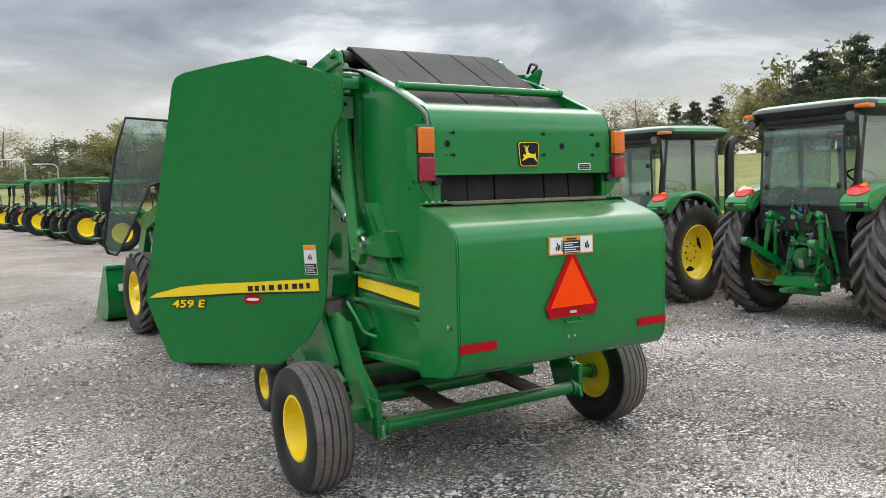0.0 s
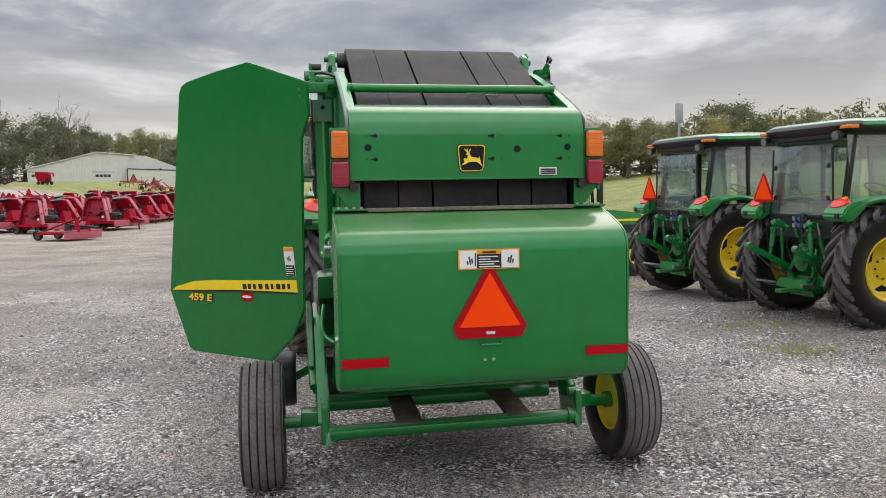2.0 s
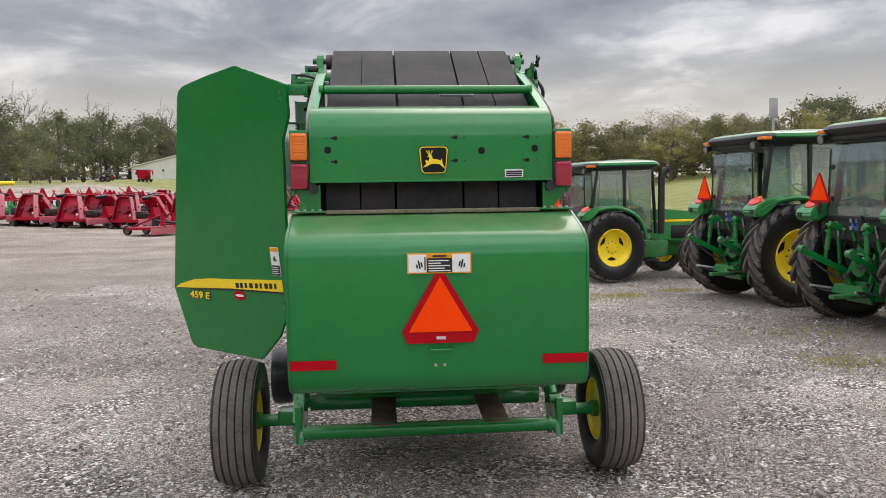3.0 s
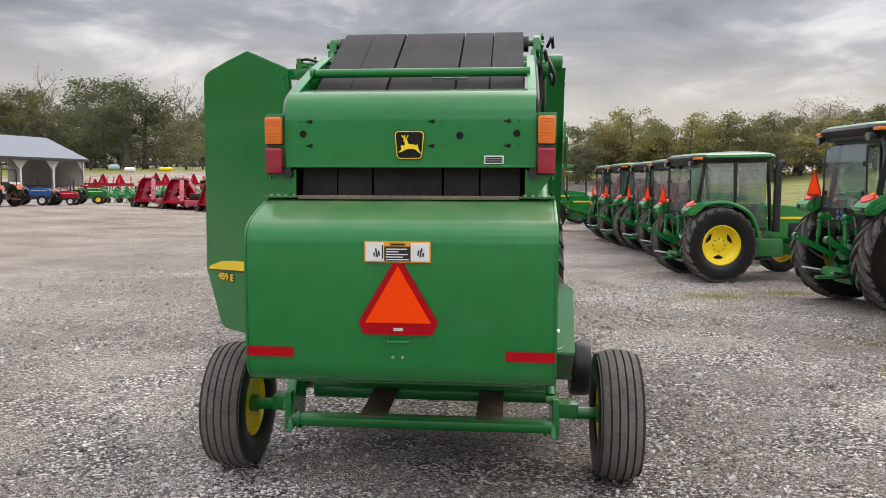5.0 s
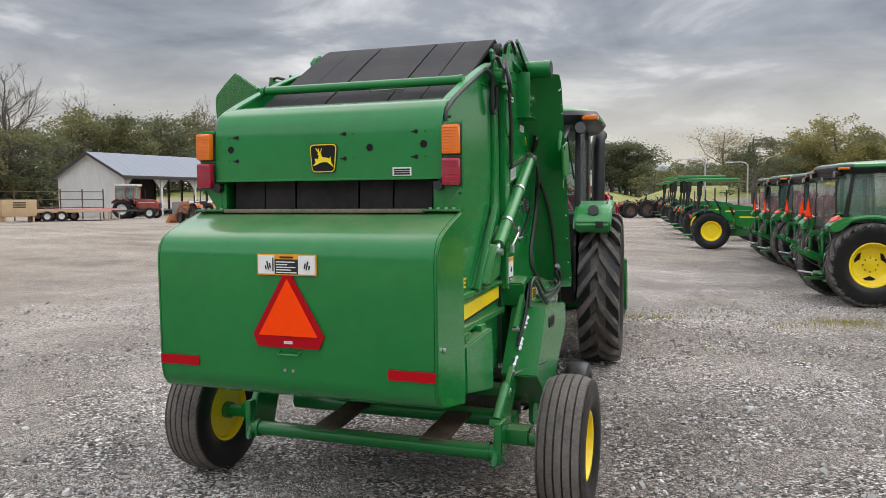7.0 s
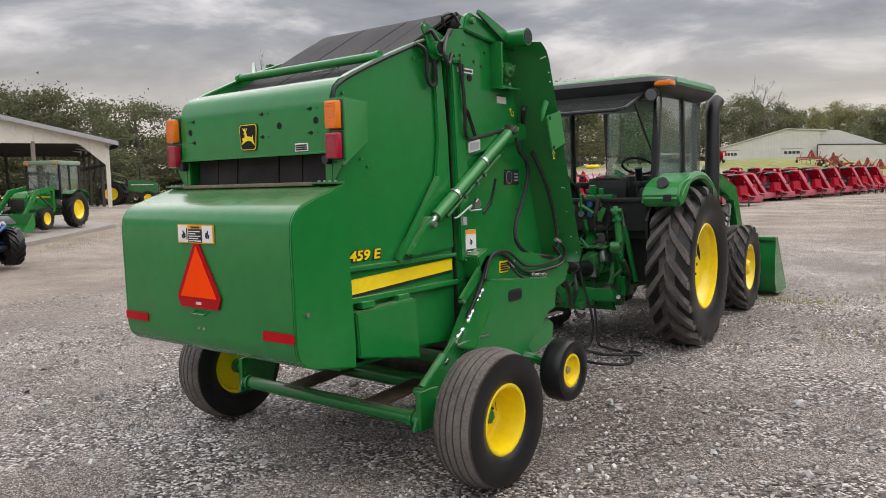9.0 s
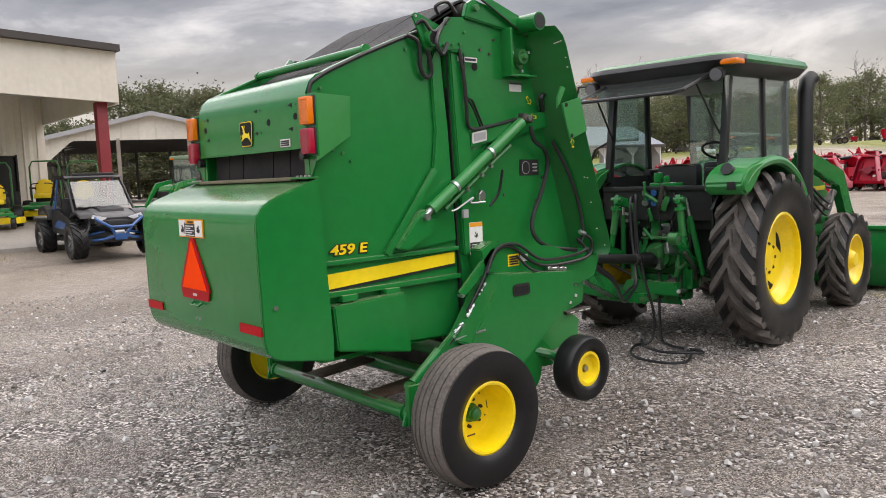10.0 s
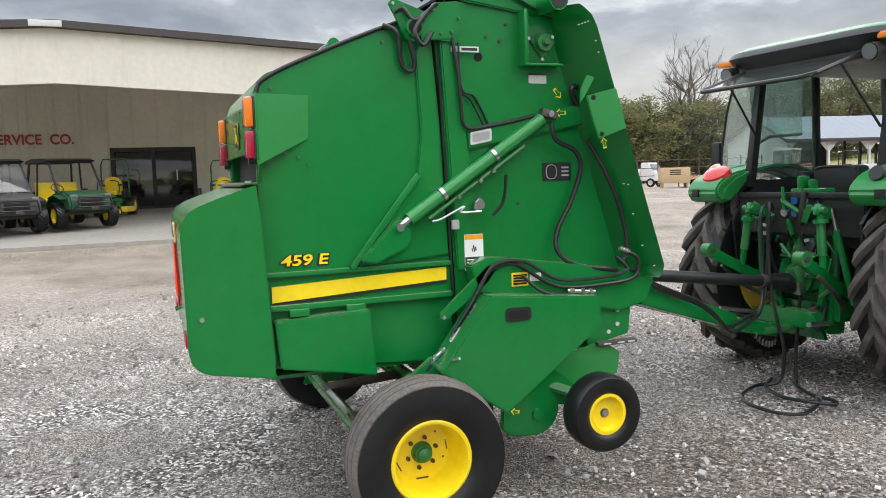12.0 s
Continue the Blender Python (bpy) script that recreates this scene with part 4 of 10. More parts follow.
def shield_part(name, outline, d0, d1, mat, label="", parent=None, bevel=0.0):
    bm = prism(B(), outline, "z", d0, d1, bevel)
    bmesh.ops.transform(bm, matrix=SH, verts=bm.verts)
    return bpart(name, bm, mat, label, parent)


shield = shield_part("side_shield", [(0.095, 2.603), (0.40, 2.567), (0.665, 2.525), (0.72, 2.50), (0.748, 2.455), (1.118, 1.062), (1.00, 0.64), (0.96, 0.608), (0.20, 0.600), (-0.02, 0.79), (-0.115, 0.94), (-0.15, 1.02), (-0.28, 2.10), (-0.36, 2.25), (-0.37, 2.44), (-0.31, 2.463)], -0.022, 0.0, GREEN, "large flat green shield swung open", bevel=0.006)
band = shield_part("yellow_band", [(1.085, 1.068), (1.03, 1.098), (0.85, 1.142), (0.65, 1.160), (0.407, 1.168), (-0.111, 1.191), (-0.111, 1.108), (0.42, 1.100), (0.80, 1.080)], 0.0015, 0.004, YELLOW, "yellow swoosh band with black edge", parent=shield)
shield_part("band_edge", [(1.095, 1.062), (0.80, 1.080), (0.42, 1.100), (-0.111, 1.108), (-0.111, 1.096), (0.42, 1.086), (0.80, 1.066)], 0.0015, 0.003, INK, parent=shield)
for k in range(9):
    u, w = 0.375 - 0.049 * k - (0.012 if k > 3 else 0), 0.034 - 0.006 * (k % 3)
    v = 1.137 - 0.045 * (u - 0.14)
    shield_part("name_block", [(u, v - 0.018), (u, v + 0.018), (u - w, v + 0.0195), (u - w, v - 0.0165)], 0.0042, 0.006, INK, "" if k else "plain black blocks in a row", parent=band)
shield_part("red_oval", [(0.348 + 0.062 * math.cos(a), 1.054 + 0.034 * math.sin(a)) for a in [k * math.pi / 12 for k in range(24)]], 0.0015, 0.004, SMV_RED, parent=shield)
shield_part("oval_line", [(0.348 + 0.045 * math.cos(a), 1.054 + 0.010 * math.sin(a)) for a in [k * math.pi / 12 for k in range(24)]], 0.0042, 0.006, WHITE, parent=shield)
decal = shield_part("warning_decal", [(-0.03, 1.412), (-0.112, 1.412), (-0.112, 1.217), (-0.03, 1.217)], 0.0015, 0.004, WHITE, "white and black warning decal", parent=shield)
shield_part("decal_head", [(-0.032, 1.410), (-0.110, 1.410), (-0.110, 1.384), (-0.032, 1.384)], 0.0042, 0.006, AMBER_D, parent=decal)
shield_part("decal_text", [(-0.034, 1.290), (-0.108, 1.290), (-0.108, 1.220), (-0.034, 1.220)], 0.0042, 0.006, INK, parent=decal)
for k in range(4):
    shield_part("print_bar", [(-0.040, 1.232 + 0.014 * k), (-0.100 + 0.01 * (k % 2), 1.232 + 0.014 * k), (-0.100 + 0.01 * (k % 2), 1.237 + 0.014 * k), (-0.040, 1.237 + 0.014 * k)], 0.0062, 0.008, WHITE, parent=decal)
pictogram_bars(decal, lambda u, v: SH @ Vector((-0.07 + u, 1.335 + v, 0.005)), 0.075, 1)
for u, v in ((-0.31, 2.40), (-0.31, 2.36), (1.03, 1.95), (-0.10, 1.04), (-0.10, 1.00), (1.00, 1.30)):
    bm = B()
    rod(bm, (u, v, -0.001), (u, v, 0.006), 0.009, seg=10)
    bmesh.ops.transform(bm, matrix=SH, verts=bm.verts)
    bpart("bolt_head", bm, GREEN_MAT, parent=shield)


def letters(text, size, mat, m, parent, depth=0.003, outline=0.0, bold=0.0, slant=0.0, stretch=1.0):
    """Raised letters in the built-in font, as one mesh a word."""
    cu = bpy.data.curves.new("lettering", "FONT")
    cu.body, cu.size, cu.extrude, cu.shear, cu.offset = text, size, depth, slant, bold + outline
    tmp = bpy.data.objects.new("lettering", cu)
    scene.collection.objects.link(tmp)
    me = bpy.data.meshes.new_from_object(tmp.evaluated_get(bpy.context.evaluated_depsgraph_get()))
    bpy.data.objects.remove(tmp)
    me.materials.clear()
    me.materials.append(mat)
    ob = new("lettering", me)
    ob.parent = parent
    ob.matrix_basis = m @ Matrix.Diagonal((stretch, 1, 1, 1))
    return ob


at_shield = SH @ Matrix.Translation((0.925, 1.003, 0.003)) @ Matrix.Diagonal((-1, 1, 1, 1))
letters("459 E", 0.072, INK, at_shield @ Matrix.Translation((-0.002, -0.002, 0.0)), shield, 0.0012, 0.0045, 0.003, 0.14, 1.42)
letters("459 E", 0.072, YELLOW, at_shield @ Matrix.Translation((0, 0, 0.0)), shield, 0.0035, 0.0, 0.0018, 0.14, 1.42)
at_side = Matrix.Translation((3.4805, 3.727, 1.237)) @ Matrix(((0, 0, 1, 0), (1, 0, 0, 0), (0, 1, 0, 0), (0, 0, 0, 1)))
letters("459 E", 0.074, INK, at_side @ Matrix.Translation((-0.002, -0.002, 0.001)), baler, 0.0012, 0.0045, 0.003, 0.14, 1.42)
letters("459 E", 0.074, YELLOW, at_side @ Matrix.Translation((0, 0, 0.002)), baler, 0.003, 0.0, 0.0018, 0.14, 1.42)


def side_decal(x, y0, z0, y1, z1, name, mat, label="", parent=None, lift=0.0):
    return bpart(name, box(B(), x, y0, z0, x + 0.003 + lift, y1, z1, 0), mat, label, parent)


wd = side_decal(3.529, 4.705, 1.150, 4.815, 1.345, "warning_decal", WHITE, "white and black warning decal")
side_decal(3.529, 4.707, 1.318, 4.813, 1.343, "decal_head", AMBER_D, parent=wd, lift=0.002)
side_decal(3.529, 4.707, 1.153, 4.813, 1.222, "decal_text", INK, parent=wd, lift=0.002)
for k in range(4):
    side_decal(3.531, 4.717, 1.163 + 0.014 * k, 4.800 - 0.012 * (k % 2), 1.168 + 0.014 * k, "print_bar", WHITE, parent=wd, lift=0.002)
pictogram_bars(wd, lambda u, v: (3.532, 4.760 + u, 1.268 + v), 0.075, 1)
pl = side_decal(3.4965, 5.13, 2.158, 5.24, 2.212, "data_plate", PALE_GREY)
side_decal(3.4965, 5.13, 2.203, 5.24, 2.212, "print_bar", INK, parent=pl, lift=0.001)
pl = bpart("data_plate", prism(B(), [(4.82 + u * 1.0, 1.868 + v + 0.18 * u) for u, v in rounded(0.062, 0.034, 0.010)], "x", 3.528, 3.532), PALE_GREY)
bpart("print_bar", prism(B(), [(4.82 + u, 1.868 + v + 0.18 * u) for u, v in rounded(0.050, 0.022, 0.004)], "x", 3.5322, 3.534), GREY_D, parent=pl)
dk = side_decal(3.4965, 5.205, 1.618, 5.385, 1.72, "black_decal", INK, "black decal with grey markings")
bpart("decal_mark", prism(B(), [(5.26 + u, 1.668 + v) for u, v in rounded(0.034, 0.042, 0.03)], "x", 3.4998, 3.5015), GREY_D, parent=dk)
bpart("decal_mark", prism(B(), [(5.26 + u, 1.668 + v) for u, v in rounded(0.029, 0.037, 0.025)], "x", 3.5012, 3.5022), INK, parent=dk)
for k in range(3):
    side_decal(3.4985, 5.325, 1.642 + 0.022 * k, 5.37, 1.652 + 0.022 * k, "print_bar", GREY_D, parent=dk, lift=0.001)
tag = side_decal(3.529, 4.66, 2.312, 4.82, 2.342, "printed_tag", PALE_GREY)
side_decal(3.529, 4.72, 2.320, 4.81, 2.334, "print_bar", INK, parent=tag, lift=0.001)
bpart("hole", rod(B(), (3.4945, 4.83, 2.295), (3.4985, 4.83, 2.295), 0.024, seg=20), HOLE)
for y, z in ((4.88, 2.40), (4.96, 2.38), (5.0, 2.47), (4.75, 1.40), (5.05, 1.50), (4.98, 1.20), (5.35, 1.45), (5.42, 1.60)):
    bpart("bolt_head", rod(B(), (3.495, y, z), (3.502, y, z), 0.009, seg=8), IRON)
yd = side_decal(3.625, 4.935, 1.055, 5.035, 1.130, "warning_decal", YELLOW, "small yellow and black decal")
for k in range(4):
    side_decal(3.6275, 4.945, 1.064 + 0.015 * k, 5.025, 1.074 + 0.015 * k, "print_bar", INK, parent=yd, lift=0.001)
side_decal(3.625, 5.045, 1.075, 5.115, 1.12, "data_plate", WHITE)
ARROW = [(-0.5, 0.16), (0.1, 0.16), (0.1, 0.36), (0.5, 0.0), (0.1, -0.36), (0.1, -0.16), (-0.5, -0.16)]


def arrow(x, y, z, k, turn):
    a = radians(turn)
    pts = [(y + k * (u * math.cos(a) - v * math.sin(a)), z + k * (u * math.sin(a) + v * math.cos(a))) for u, v in ARROW]
    ar = bpart("arrow_decal", prism(B(), pts, "x", x, x + 0.002), YELLOW)
    pts = [(y + 0.72 * k * (u * math.cos(a) - v * math.sin(a)), z + 0.72 * k * (u * math.sin(a) + v * math.cos(a))) for u, v in ARROW]
    bpart("arrow_field", prism(B(), pts, "x", x + 0.0015, x + 0.003), GREEN, parent=ar)


arrow(3.4965, 5.31, 2.105, 0.065, -50)
arrow(3.529, 5.31, 1.995, 0.065, 180)
arrow(3.732, 5.46, 1.815, 0.06, 100)
arrow(3.765, 4.87, 0.41, 0.05, 170)
# rear arrow on the cover
bpart("arrow_decal", prism(B(), [(3.665 + 0.06 * v, 0.80 - 0.06 * u) for u, v in ARROW], "y", 4.60, 4.603), YELLOW)

# hydraulic hoses and wiring on the right side
HOSES = [
    ([(3.56, 4.52, 2.50), (3.60, 4.44, 2.40), (3.60, 4.48, 2.33), (3.58, 4.54, 2.40)], 0.012),
    ([(3.55, 4.58, 2.55), (3.56, 4.46, 2.46), (3.54, 4.40, 2.52), (3.52, 4.36, 2.50)], 0.012),
    ([(3.50, 4.30, 2.44), (3.52, 4.37, 2.40), (3.51, 4.39, 2.26), (3.51, 4.43, 2.21), (3.52, 4.46, 2.24), (3.53, 4.43, 2.36)], 0.013),
    ([(3.54, 4.66, 2.40), (3.55, 4.69, 2.20), (3.55, 4.70, 2.05), (3.54, 4.73, 1.92), (3.53, 4.90, 1.93), (3.53, 5.15, 1.98)], 0.011),
    ([(3.54, 4.70, 2.36), (3.54, 4.71, 2.12), (3.505, 4.80, 2.08), (3.505, 4.88, 1.93)], 0.006),
    ([(3.54, 4.70, 2.10), (3.52, 4.77, 2.06), (3.52, 4.84, 1.93)], 0.006),
    ([(3.60, 5.21, 1.93), (3.60, 5.24, 1.84), (3.56, 5.38, 1.78), (3.55, 5.42, 1.68), (3.54, 5.36, 1.50), (3.54, 5.27, 1.34), (3.56, 5.26, 1.22), (3.60, 5.36, 1.14), (3.63, 5.60, 1.10)], 0.014),
    ([(3.56, 5.46, 1.84), (3.60, 5.55, 1.66), (3.62, 5.62, 1.48), (3.63, 5.66, 1.32), (3.64, 5.66, 1.20), (3.64, 5.62, 1.14)], 0.013),
    ([(3.64, 5.62, 1.22), (3.66, 5.72, 1.16), (3.66, 5.70, 1.06), (3.66, 5.52, 1.03), (3.65, 5.20, 1.04), (3.64, 4.95, 1.18), (3.64, 4.80, 1.15), (3.64, 4.70, 1.00), (3.62, 4.58, 0.82)], 0.011),
    ([(3.65, 5.58, 1.18), (3.67, 5.64, 1.10), (3.67, 5.45, 1.07), (3.66, 5.20, 1.08), (3.65, 5.00, 1.19), (3.65, 4.82, 1.18), (3.66, 4.72, 1.04)], 0.010),
    ([(3.64, 5.3, 1.0), (3.68, 5.2, 0.995), (3.68, 5.08, 1.03), (3.66, 4.98, 1.12)], 0.009),
    ([(3.52, 5.42, 2.04), (3.56, 5.36, 2.12), (3.54, 5.42, 2.14), (3.55, 5.50, 2.10)], 0.016),
    ([(3.62, 4.92, 1.66), (3.58, 4.92, 1.52), (3.56, 4.86, 1.44)], 0.009),
]
for k, (pts, r) in enumerate(HOSES):
    bpart("hose", pipe(B(), pts, r), HOSE, "black hydraulic hose" if k < 3 else "")
for a, b in (((3.65, 4.72, 0.98), (3.64, 4.665, 0.90)), ((3.635, 4.63, 0.86), (3.63, 4.57, 0.79)), ((3.625, 4.54, 0.76), (3.61, 4.45, 0.68)), ((3.66, 5.60, 1.225), (3.66, 5.66, 1.205)), ((3.66, 5.26, 1.01), (3.68, 5.42, 0.995)), ((3.62, 4.38, 0.60), (3.61, 4.34, 0.57))):
    a, b = Vector(a), Vector(b)
    bpart("hose_fitting", rod(B(), a, b, 0.012, seg=10), STEEL, "bright steel hose fitting")
    for f in (0.15, 0.55, 0.85):
        bpart("fitting_nut", rod(B(), a + (b - a) * (f - 0.07), a + (b - a) * (f + 0.07), 0.017, seg=6), STEEL)
bpart("hose", pipe(B(), [(3.62, 4.46, 0.68), (3.61, 4.40, 0.62), (3.60, 4.30, 0.55)], 0.012), HOSE)
bpart("small_cylinder", rod(B(), (3.60, 4.36, 0.62), (3.60, 4.16, 0.47), 0.030, seg=16), GREEN)
bpart("cylinder_eye", rod(B(), (3.57, 4.14, 0.455), (3.63, 4.14, 0.455), 0.026, seg=14), GREEN_MAT)
bpart("lever", prism(B(), [(4.52, 0.945), (4.55, 0.905), (4.80, 1.09), (4.86, 1.17), (4.80, 1.185), (4.70, 1.10)], "x", 3.60, 3.625, 0.004), GREEN)
bpart("lever_tip", rod(B(), (3.60, 4.535, 0.925), (3.64, 4.535, 0.925), 0.011, seg=8), STEEL)
bpart("hook_rod", pipe(B(), [(3.60, 4.78, 1.47), (3.60, 4.66, 1.47), (3.60, 4.68, 1.50), (3.60, 4.55, 1.44), (3.60, 4.50, 1.43)], 0.006), STEEL)
bpart("latch_block", prism(B(), [(4.75, 1.475), (4.81, 1.485), (4.81, 1.52), (4.78, 1.545), (4.75, 1.52)], "x", 3.55, 3.585, 0.006), STEEL)
bpart("latch_block", box(B(), 3.56, 4.62, 1.38, 3.58, 4.66, 1.43, 0.004), GREY_D)

# left side: lock strap, chain, springs, sprockets and shield hinges
strap = prism(B(), [(-0.050, 0.012), (-0.006, -0.034), (0.006, -0.034), (0.050, 0.012), (0.043, 0.018), (0.0, -0.022), (-0.043, 0.018)], "z", -0.46, 0.46, 0.002)
bmesh.ops.transform(strap, matrix=pose(2.08, 4.50, 1.80, -10, 0, 0), verts=strap.verts)
strap_ob = bpart("lock_strap", strap, FENDER, "angle iron lock strap")
bpart("strap_plate", box(B(), 2.02, 4.54, 2.20, 2.14, 4.575, 2.34, 0.006), PALE_GREEN, parent=strap_ob)
bpart("hole", rod(B(), (2.08, 4.536, 2.29), (2.08, 4.545, 2.29), 0.014, seg=14), HOLE, parent=strap_ob)
anchor = bpart("anchor_bracket", prism(B(), [(4.44, 1.41), (4.12, 1.500), (4.06, 1.485), (3.985, 1.335), (4.33, 1.335), (4.46, 1.33)], "x", 2.085, 2.172, 0.006), GREEN)
bpart("anchor_web", prism(B(), [(4.47, 1.40), (4.44, 1.43), (4.31, 1.35), (4.36, 1.275), (4.47, 1.30)], "x", 2.05, 2.10, 0.006), GREEN, parent=anchor)
bpart("anchor_pin", rod(B(), (2.04, 4.43, 1.365), (2.12, 4.43, 1.365), 0.018, seg=12), STEEL, parent=anchor)
rib = bpart("gate_rib", prism(B(), [(4.40, 1.66), (4.31, 1.66), (3.97, 1.205), (4.07, 1.205)], "x", 2.150, 2.174, 0.004), GREEN)
for y0, y1 in ((4.395, 4.065), (4.315, 3.975)):
    bpart("rib_flange", prism(B(), [(y0, 1.66), (y0 - 0.012, 1.66), (y1 - 0.012, 1.205), (y1, 1.205)], "x", 2.118, 2.174, 0.002), FENDER, parent=rib)
for k in range(26):
    z = 2.36 - 0.021 * k
    bpart("chain_link", box(B(), 2.075, 4.645, z - 0.007, 2.10, 4.675, z + 0.007, 0.003), STEEL if k % 2 else IRON)
for y, z, r in ((4.66, 2.40, 0.055), (4.95, 1.90, 0.12), (5.05, 1.35, 0.10), (5.18, 2.25, 0.09)):
    sp = bpart("sprocket", B(), IRON)
    bm = B()
    pts = []
    for k in range(36):
        a = 2 * math.pi * k / 36
        q = r * (1.0 if k % 2 else 0.90)
        pts.append((y + q * math.cos(a), z + q * math.sin(a)))
    prism(bm, pts, "x", 2.085, 2.10)
    sp.data = mesh_of(bm, "sprocket", IRON)
    bpart("sprocket_hub", rod(B(), (2.06, y, z), (2.14, y, z), r * 0.35, seg=14), GREEN_MAT, parent=sp)


def spring(a, b, r, wire, turns):
    a, b = Vector(a), Vector(b)
    d = (b - a)
    u = d.normalized().orthogonal().normalized()
    v = d.normalized().cross(u)
    n = turns * 8
    pts = [a + d * (k / n) + r * (math.cos(2 * math.pi * k / 8) * u + math.sin(2 * math.pi * k / 8) * v) for k in range(n + 1)]
    return pipe(B(), pts, wire, seg=5, soft=False)


bpart("coil_spring", spring((2.02, 4.62, 2.35), (2.02, 4.66, 1.90), 0.018, 0.004, 34), IRON)
bpart("coil_spring", spring((2.02, 4.22, 0.50), (2.03, 4.30, 0.40), 0.016, 0.004, 9), STEEL)
hinge = bpart("shield_hinge", box(B(), 1.975, 4.38, 2.365, 2.11, 4.44, 2.43, 0.008), GREEN)
for k in range(3):
    bpart("bolt_head", rod(B(), (1.995 + 0.03 * k, 4.375, 2.38 + 0.012 * k), (1.995 + 0.03 * k, 4.368, 2.38 + 0.012 * k), 0.008, seg=6), GREEN_MAT, parent=hinge)
bpart("hinge_tube", rod(B(), (2.00, 4.47, 2.455), (2.20, 4.47, 2.455), 0.026, seg=18), GREEN)
bpart("hinge_tube", rod(B(), (2.02, 4.46, 2.40), (2.02, 4.46, 2.50), 0.020, seg=14), GREEN_MAT)
bpart("hose", pipe(B(), [(2.03, 4.46, 2.49), (2.08, 4.42, 2.49), (2.15, 4.42, 2.47), (2.19, 4.50, 2.45)], 0.009), HOSE)
roller = bpart("small_roller", rod(B(), (2.03, 5.24, 2.655), (2.11, 5.24, 2.655), 0.024, seg=16), IRON)
bpart("roller_bracket", box(B(), 2.02, 5.20, 2.58, 2.04, 5.28, 2.675, 0.004), GREEN, parent=roller)
bpart("crank_rod", pipe(B(), [(2.05, 4.55, 1.02), (2.03, 4.36, 0.93), (2.05, 4.32, 0.86), (2.10, 4.24, 0.83)], 0.010), FENDER)
bpart("arm_strut", prism(B(), [(4.90, 0.88), (4.62, 0.95), (4.50, 0.90), (4.36, 0.66), (4.20, 0.44), (4.14, 0.36), (4.16, 0.26), (4.34, 0.24), (4.44, 0.44), (4.60, 0.62), (4.84, 0.72)], "x", 2.00, 2.03, 0.006), FENDER)
bpart("strut_flange", prism(B(), [(4.50, 0.90), (4.36, 0.66), (4.14, 0.36), (4.125, 0.365), (4.345, 0.67), (4.485, 0.905)], "x", 1.985, 2.042, 0.003), FENDER)
bpart("arm_plate", prism(B(), [(4.70, 0.92), (5.00, 0.98), (5.00, 0.62), (4.74, 0.50)], "x", 1.99, 2.02, 0.006), GREEN)
bpart("lock_pin", rod(B(), (2.03, 4.085, 0.235), (2.045, 4.085, 0.32), 0.008, seg=8), STEEL)
bpart("small_cylinder", rod(B(), (1.975, 4.80, 0.66), (1.975, 4.48, 0.50), 0.028, seg=16), GREEN)
for s in (-1, 1):
    bpart("bar_bracket", box(B(), CX + s * 0.80 - 0.020, 4.09, 0.24, CX + s * 0.80 + 0.020, 4.26, 0.47, 0.008), GREEN)
    bpart("bar_collar", rod(B(), (CX + s * 0.73, 4.13, 0.30), (CX + s * 0.75, 4.13, 0.30), 0.056, seg=18), GREEN)
# blade of the tension arm standing up at the right, behind the belts
blade = bpart("tension_blade", prism(B(), [(4.858, 2.690), (4.872, 2.716), (4.94, 2.706), (5.20, 2.625), (5.30, 2.545), (5.262, 2.502)], "x", 3.533, 3.545, 0.003), GREEN)
bpart("blade_edge", rod(B(), (3.548, 4.862, 2.690), (3.548, 5.262, 2.502), 0.005, seg=6), BLACK, parent=blade)
bpart("hook", pipe(B(), [(3.56, 4.50, 2.56), (3.58, 4.46, 2.60), (3.59, 4.54, 2.63), (3.60, 4.60, 2.57)], 0.010), HOSE)

# hoses coiled on the ground at the hitch and running up to the tractor valves
coil = thing("hose_coil", "black hydraulic hoses lying coiled on gravel", "hose")
for k, pts in enumerate((
    [(2.72, 7.62, 1.34), (2.76, 7.54, 1.36), (2.80, 7.50, 0.95), (2.90, 7.46, 0.62), (2.98, 7.48, 0.30), (2.96, 7.46, 0.06), (2.90, 7.30, 0.03), (3.02, 7.06, 0.025), (3.22, 6.93, 0.025), (3.45, 6.95, 0.025), (3.55, 7.08, 0.025), (3.46, 7.30, 0.03), (3.34, 7.44, 0.03)],
    [(2.86, 7.80, 0.95), (2.86, 7.76, 0.70), (2.92, 7.66, 0.30), (2.98, 7.60, 0.05), (3.10, 7.52, 0.03), (3.26, 7.46, 0.03), (3.42, 7.48, 0.03), (3.50, 7.42, 0.03), (3.42, 7.30, 0.04), (3.22, 7.24, 0.03), (3.02, 7.28, 0.04), (2.90, 7.40, 0.03), (2.80, 7.54, 0.03)],
    [(2.72, 7.58, 1.38), (2.74, 7.48, 1.30), (2.78, 7.46, 0.90), (2.88, 7.36, 0.62), (2.95, 7.20, 0.54), (3.05, 6.94, 0.50), (3.14, 6.74, 0.62), (3.24, 6.50, 0.76), (3.40, 6.10, 0.90), (3.55, 5.86, 1.00), (3.63, 5.72, 1.06)],
    [(2.70, 7.60, 1.30), (2.84, 7.42, 0.66), (2.93, 7.16, 0.56), (3.04, 6.90, 0.54), (3.16, 6.70, 0.66), (3.27, 6.46, 0.79), (3.42, 6.08, 0.93), (3.56, 5.82, 1.03), (3.64, 5.70, 1.10)],
)):
    part("hose", pipe(B(), pts, 0.013), HOSE, coil)
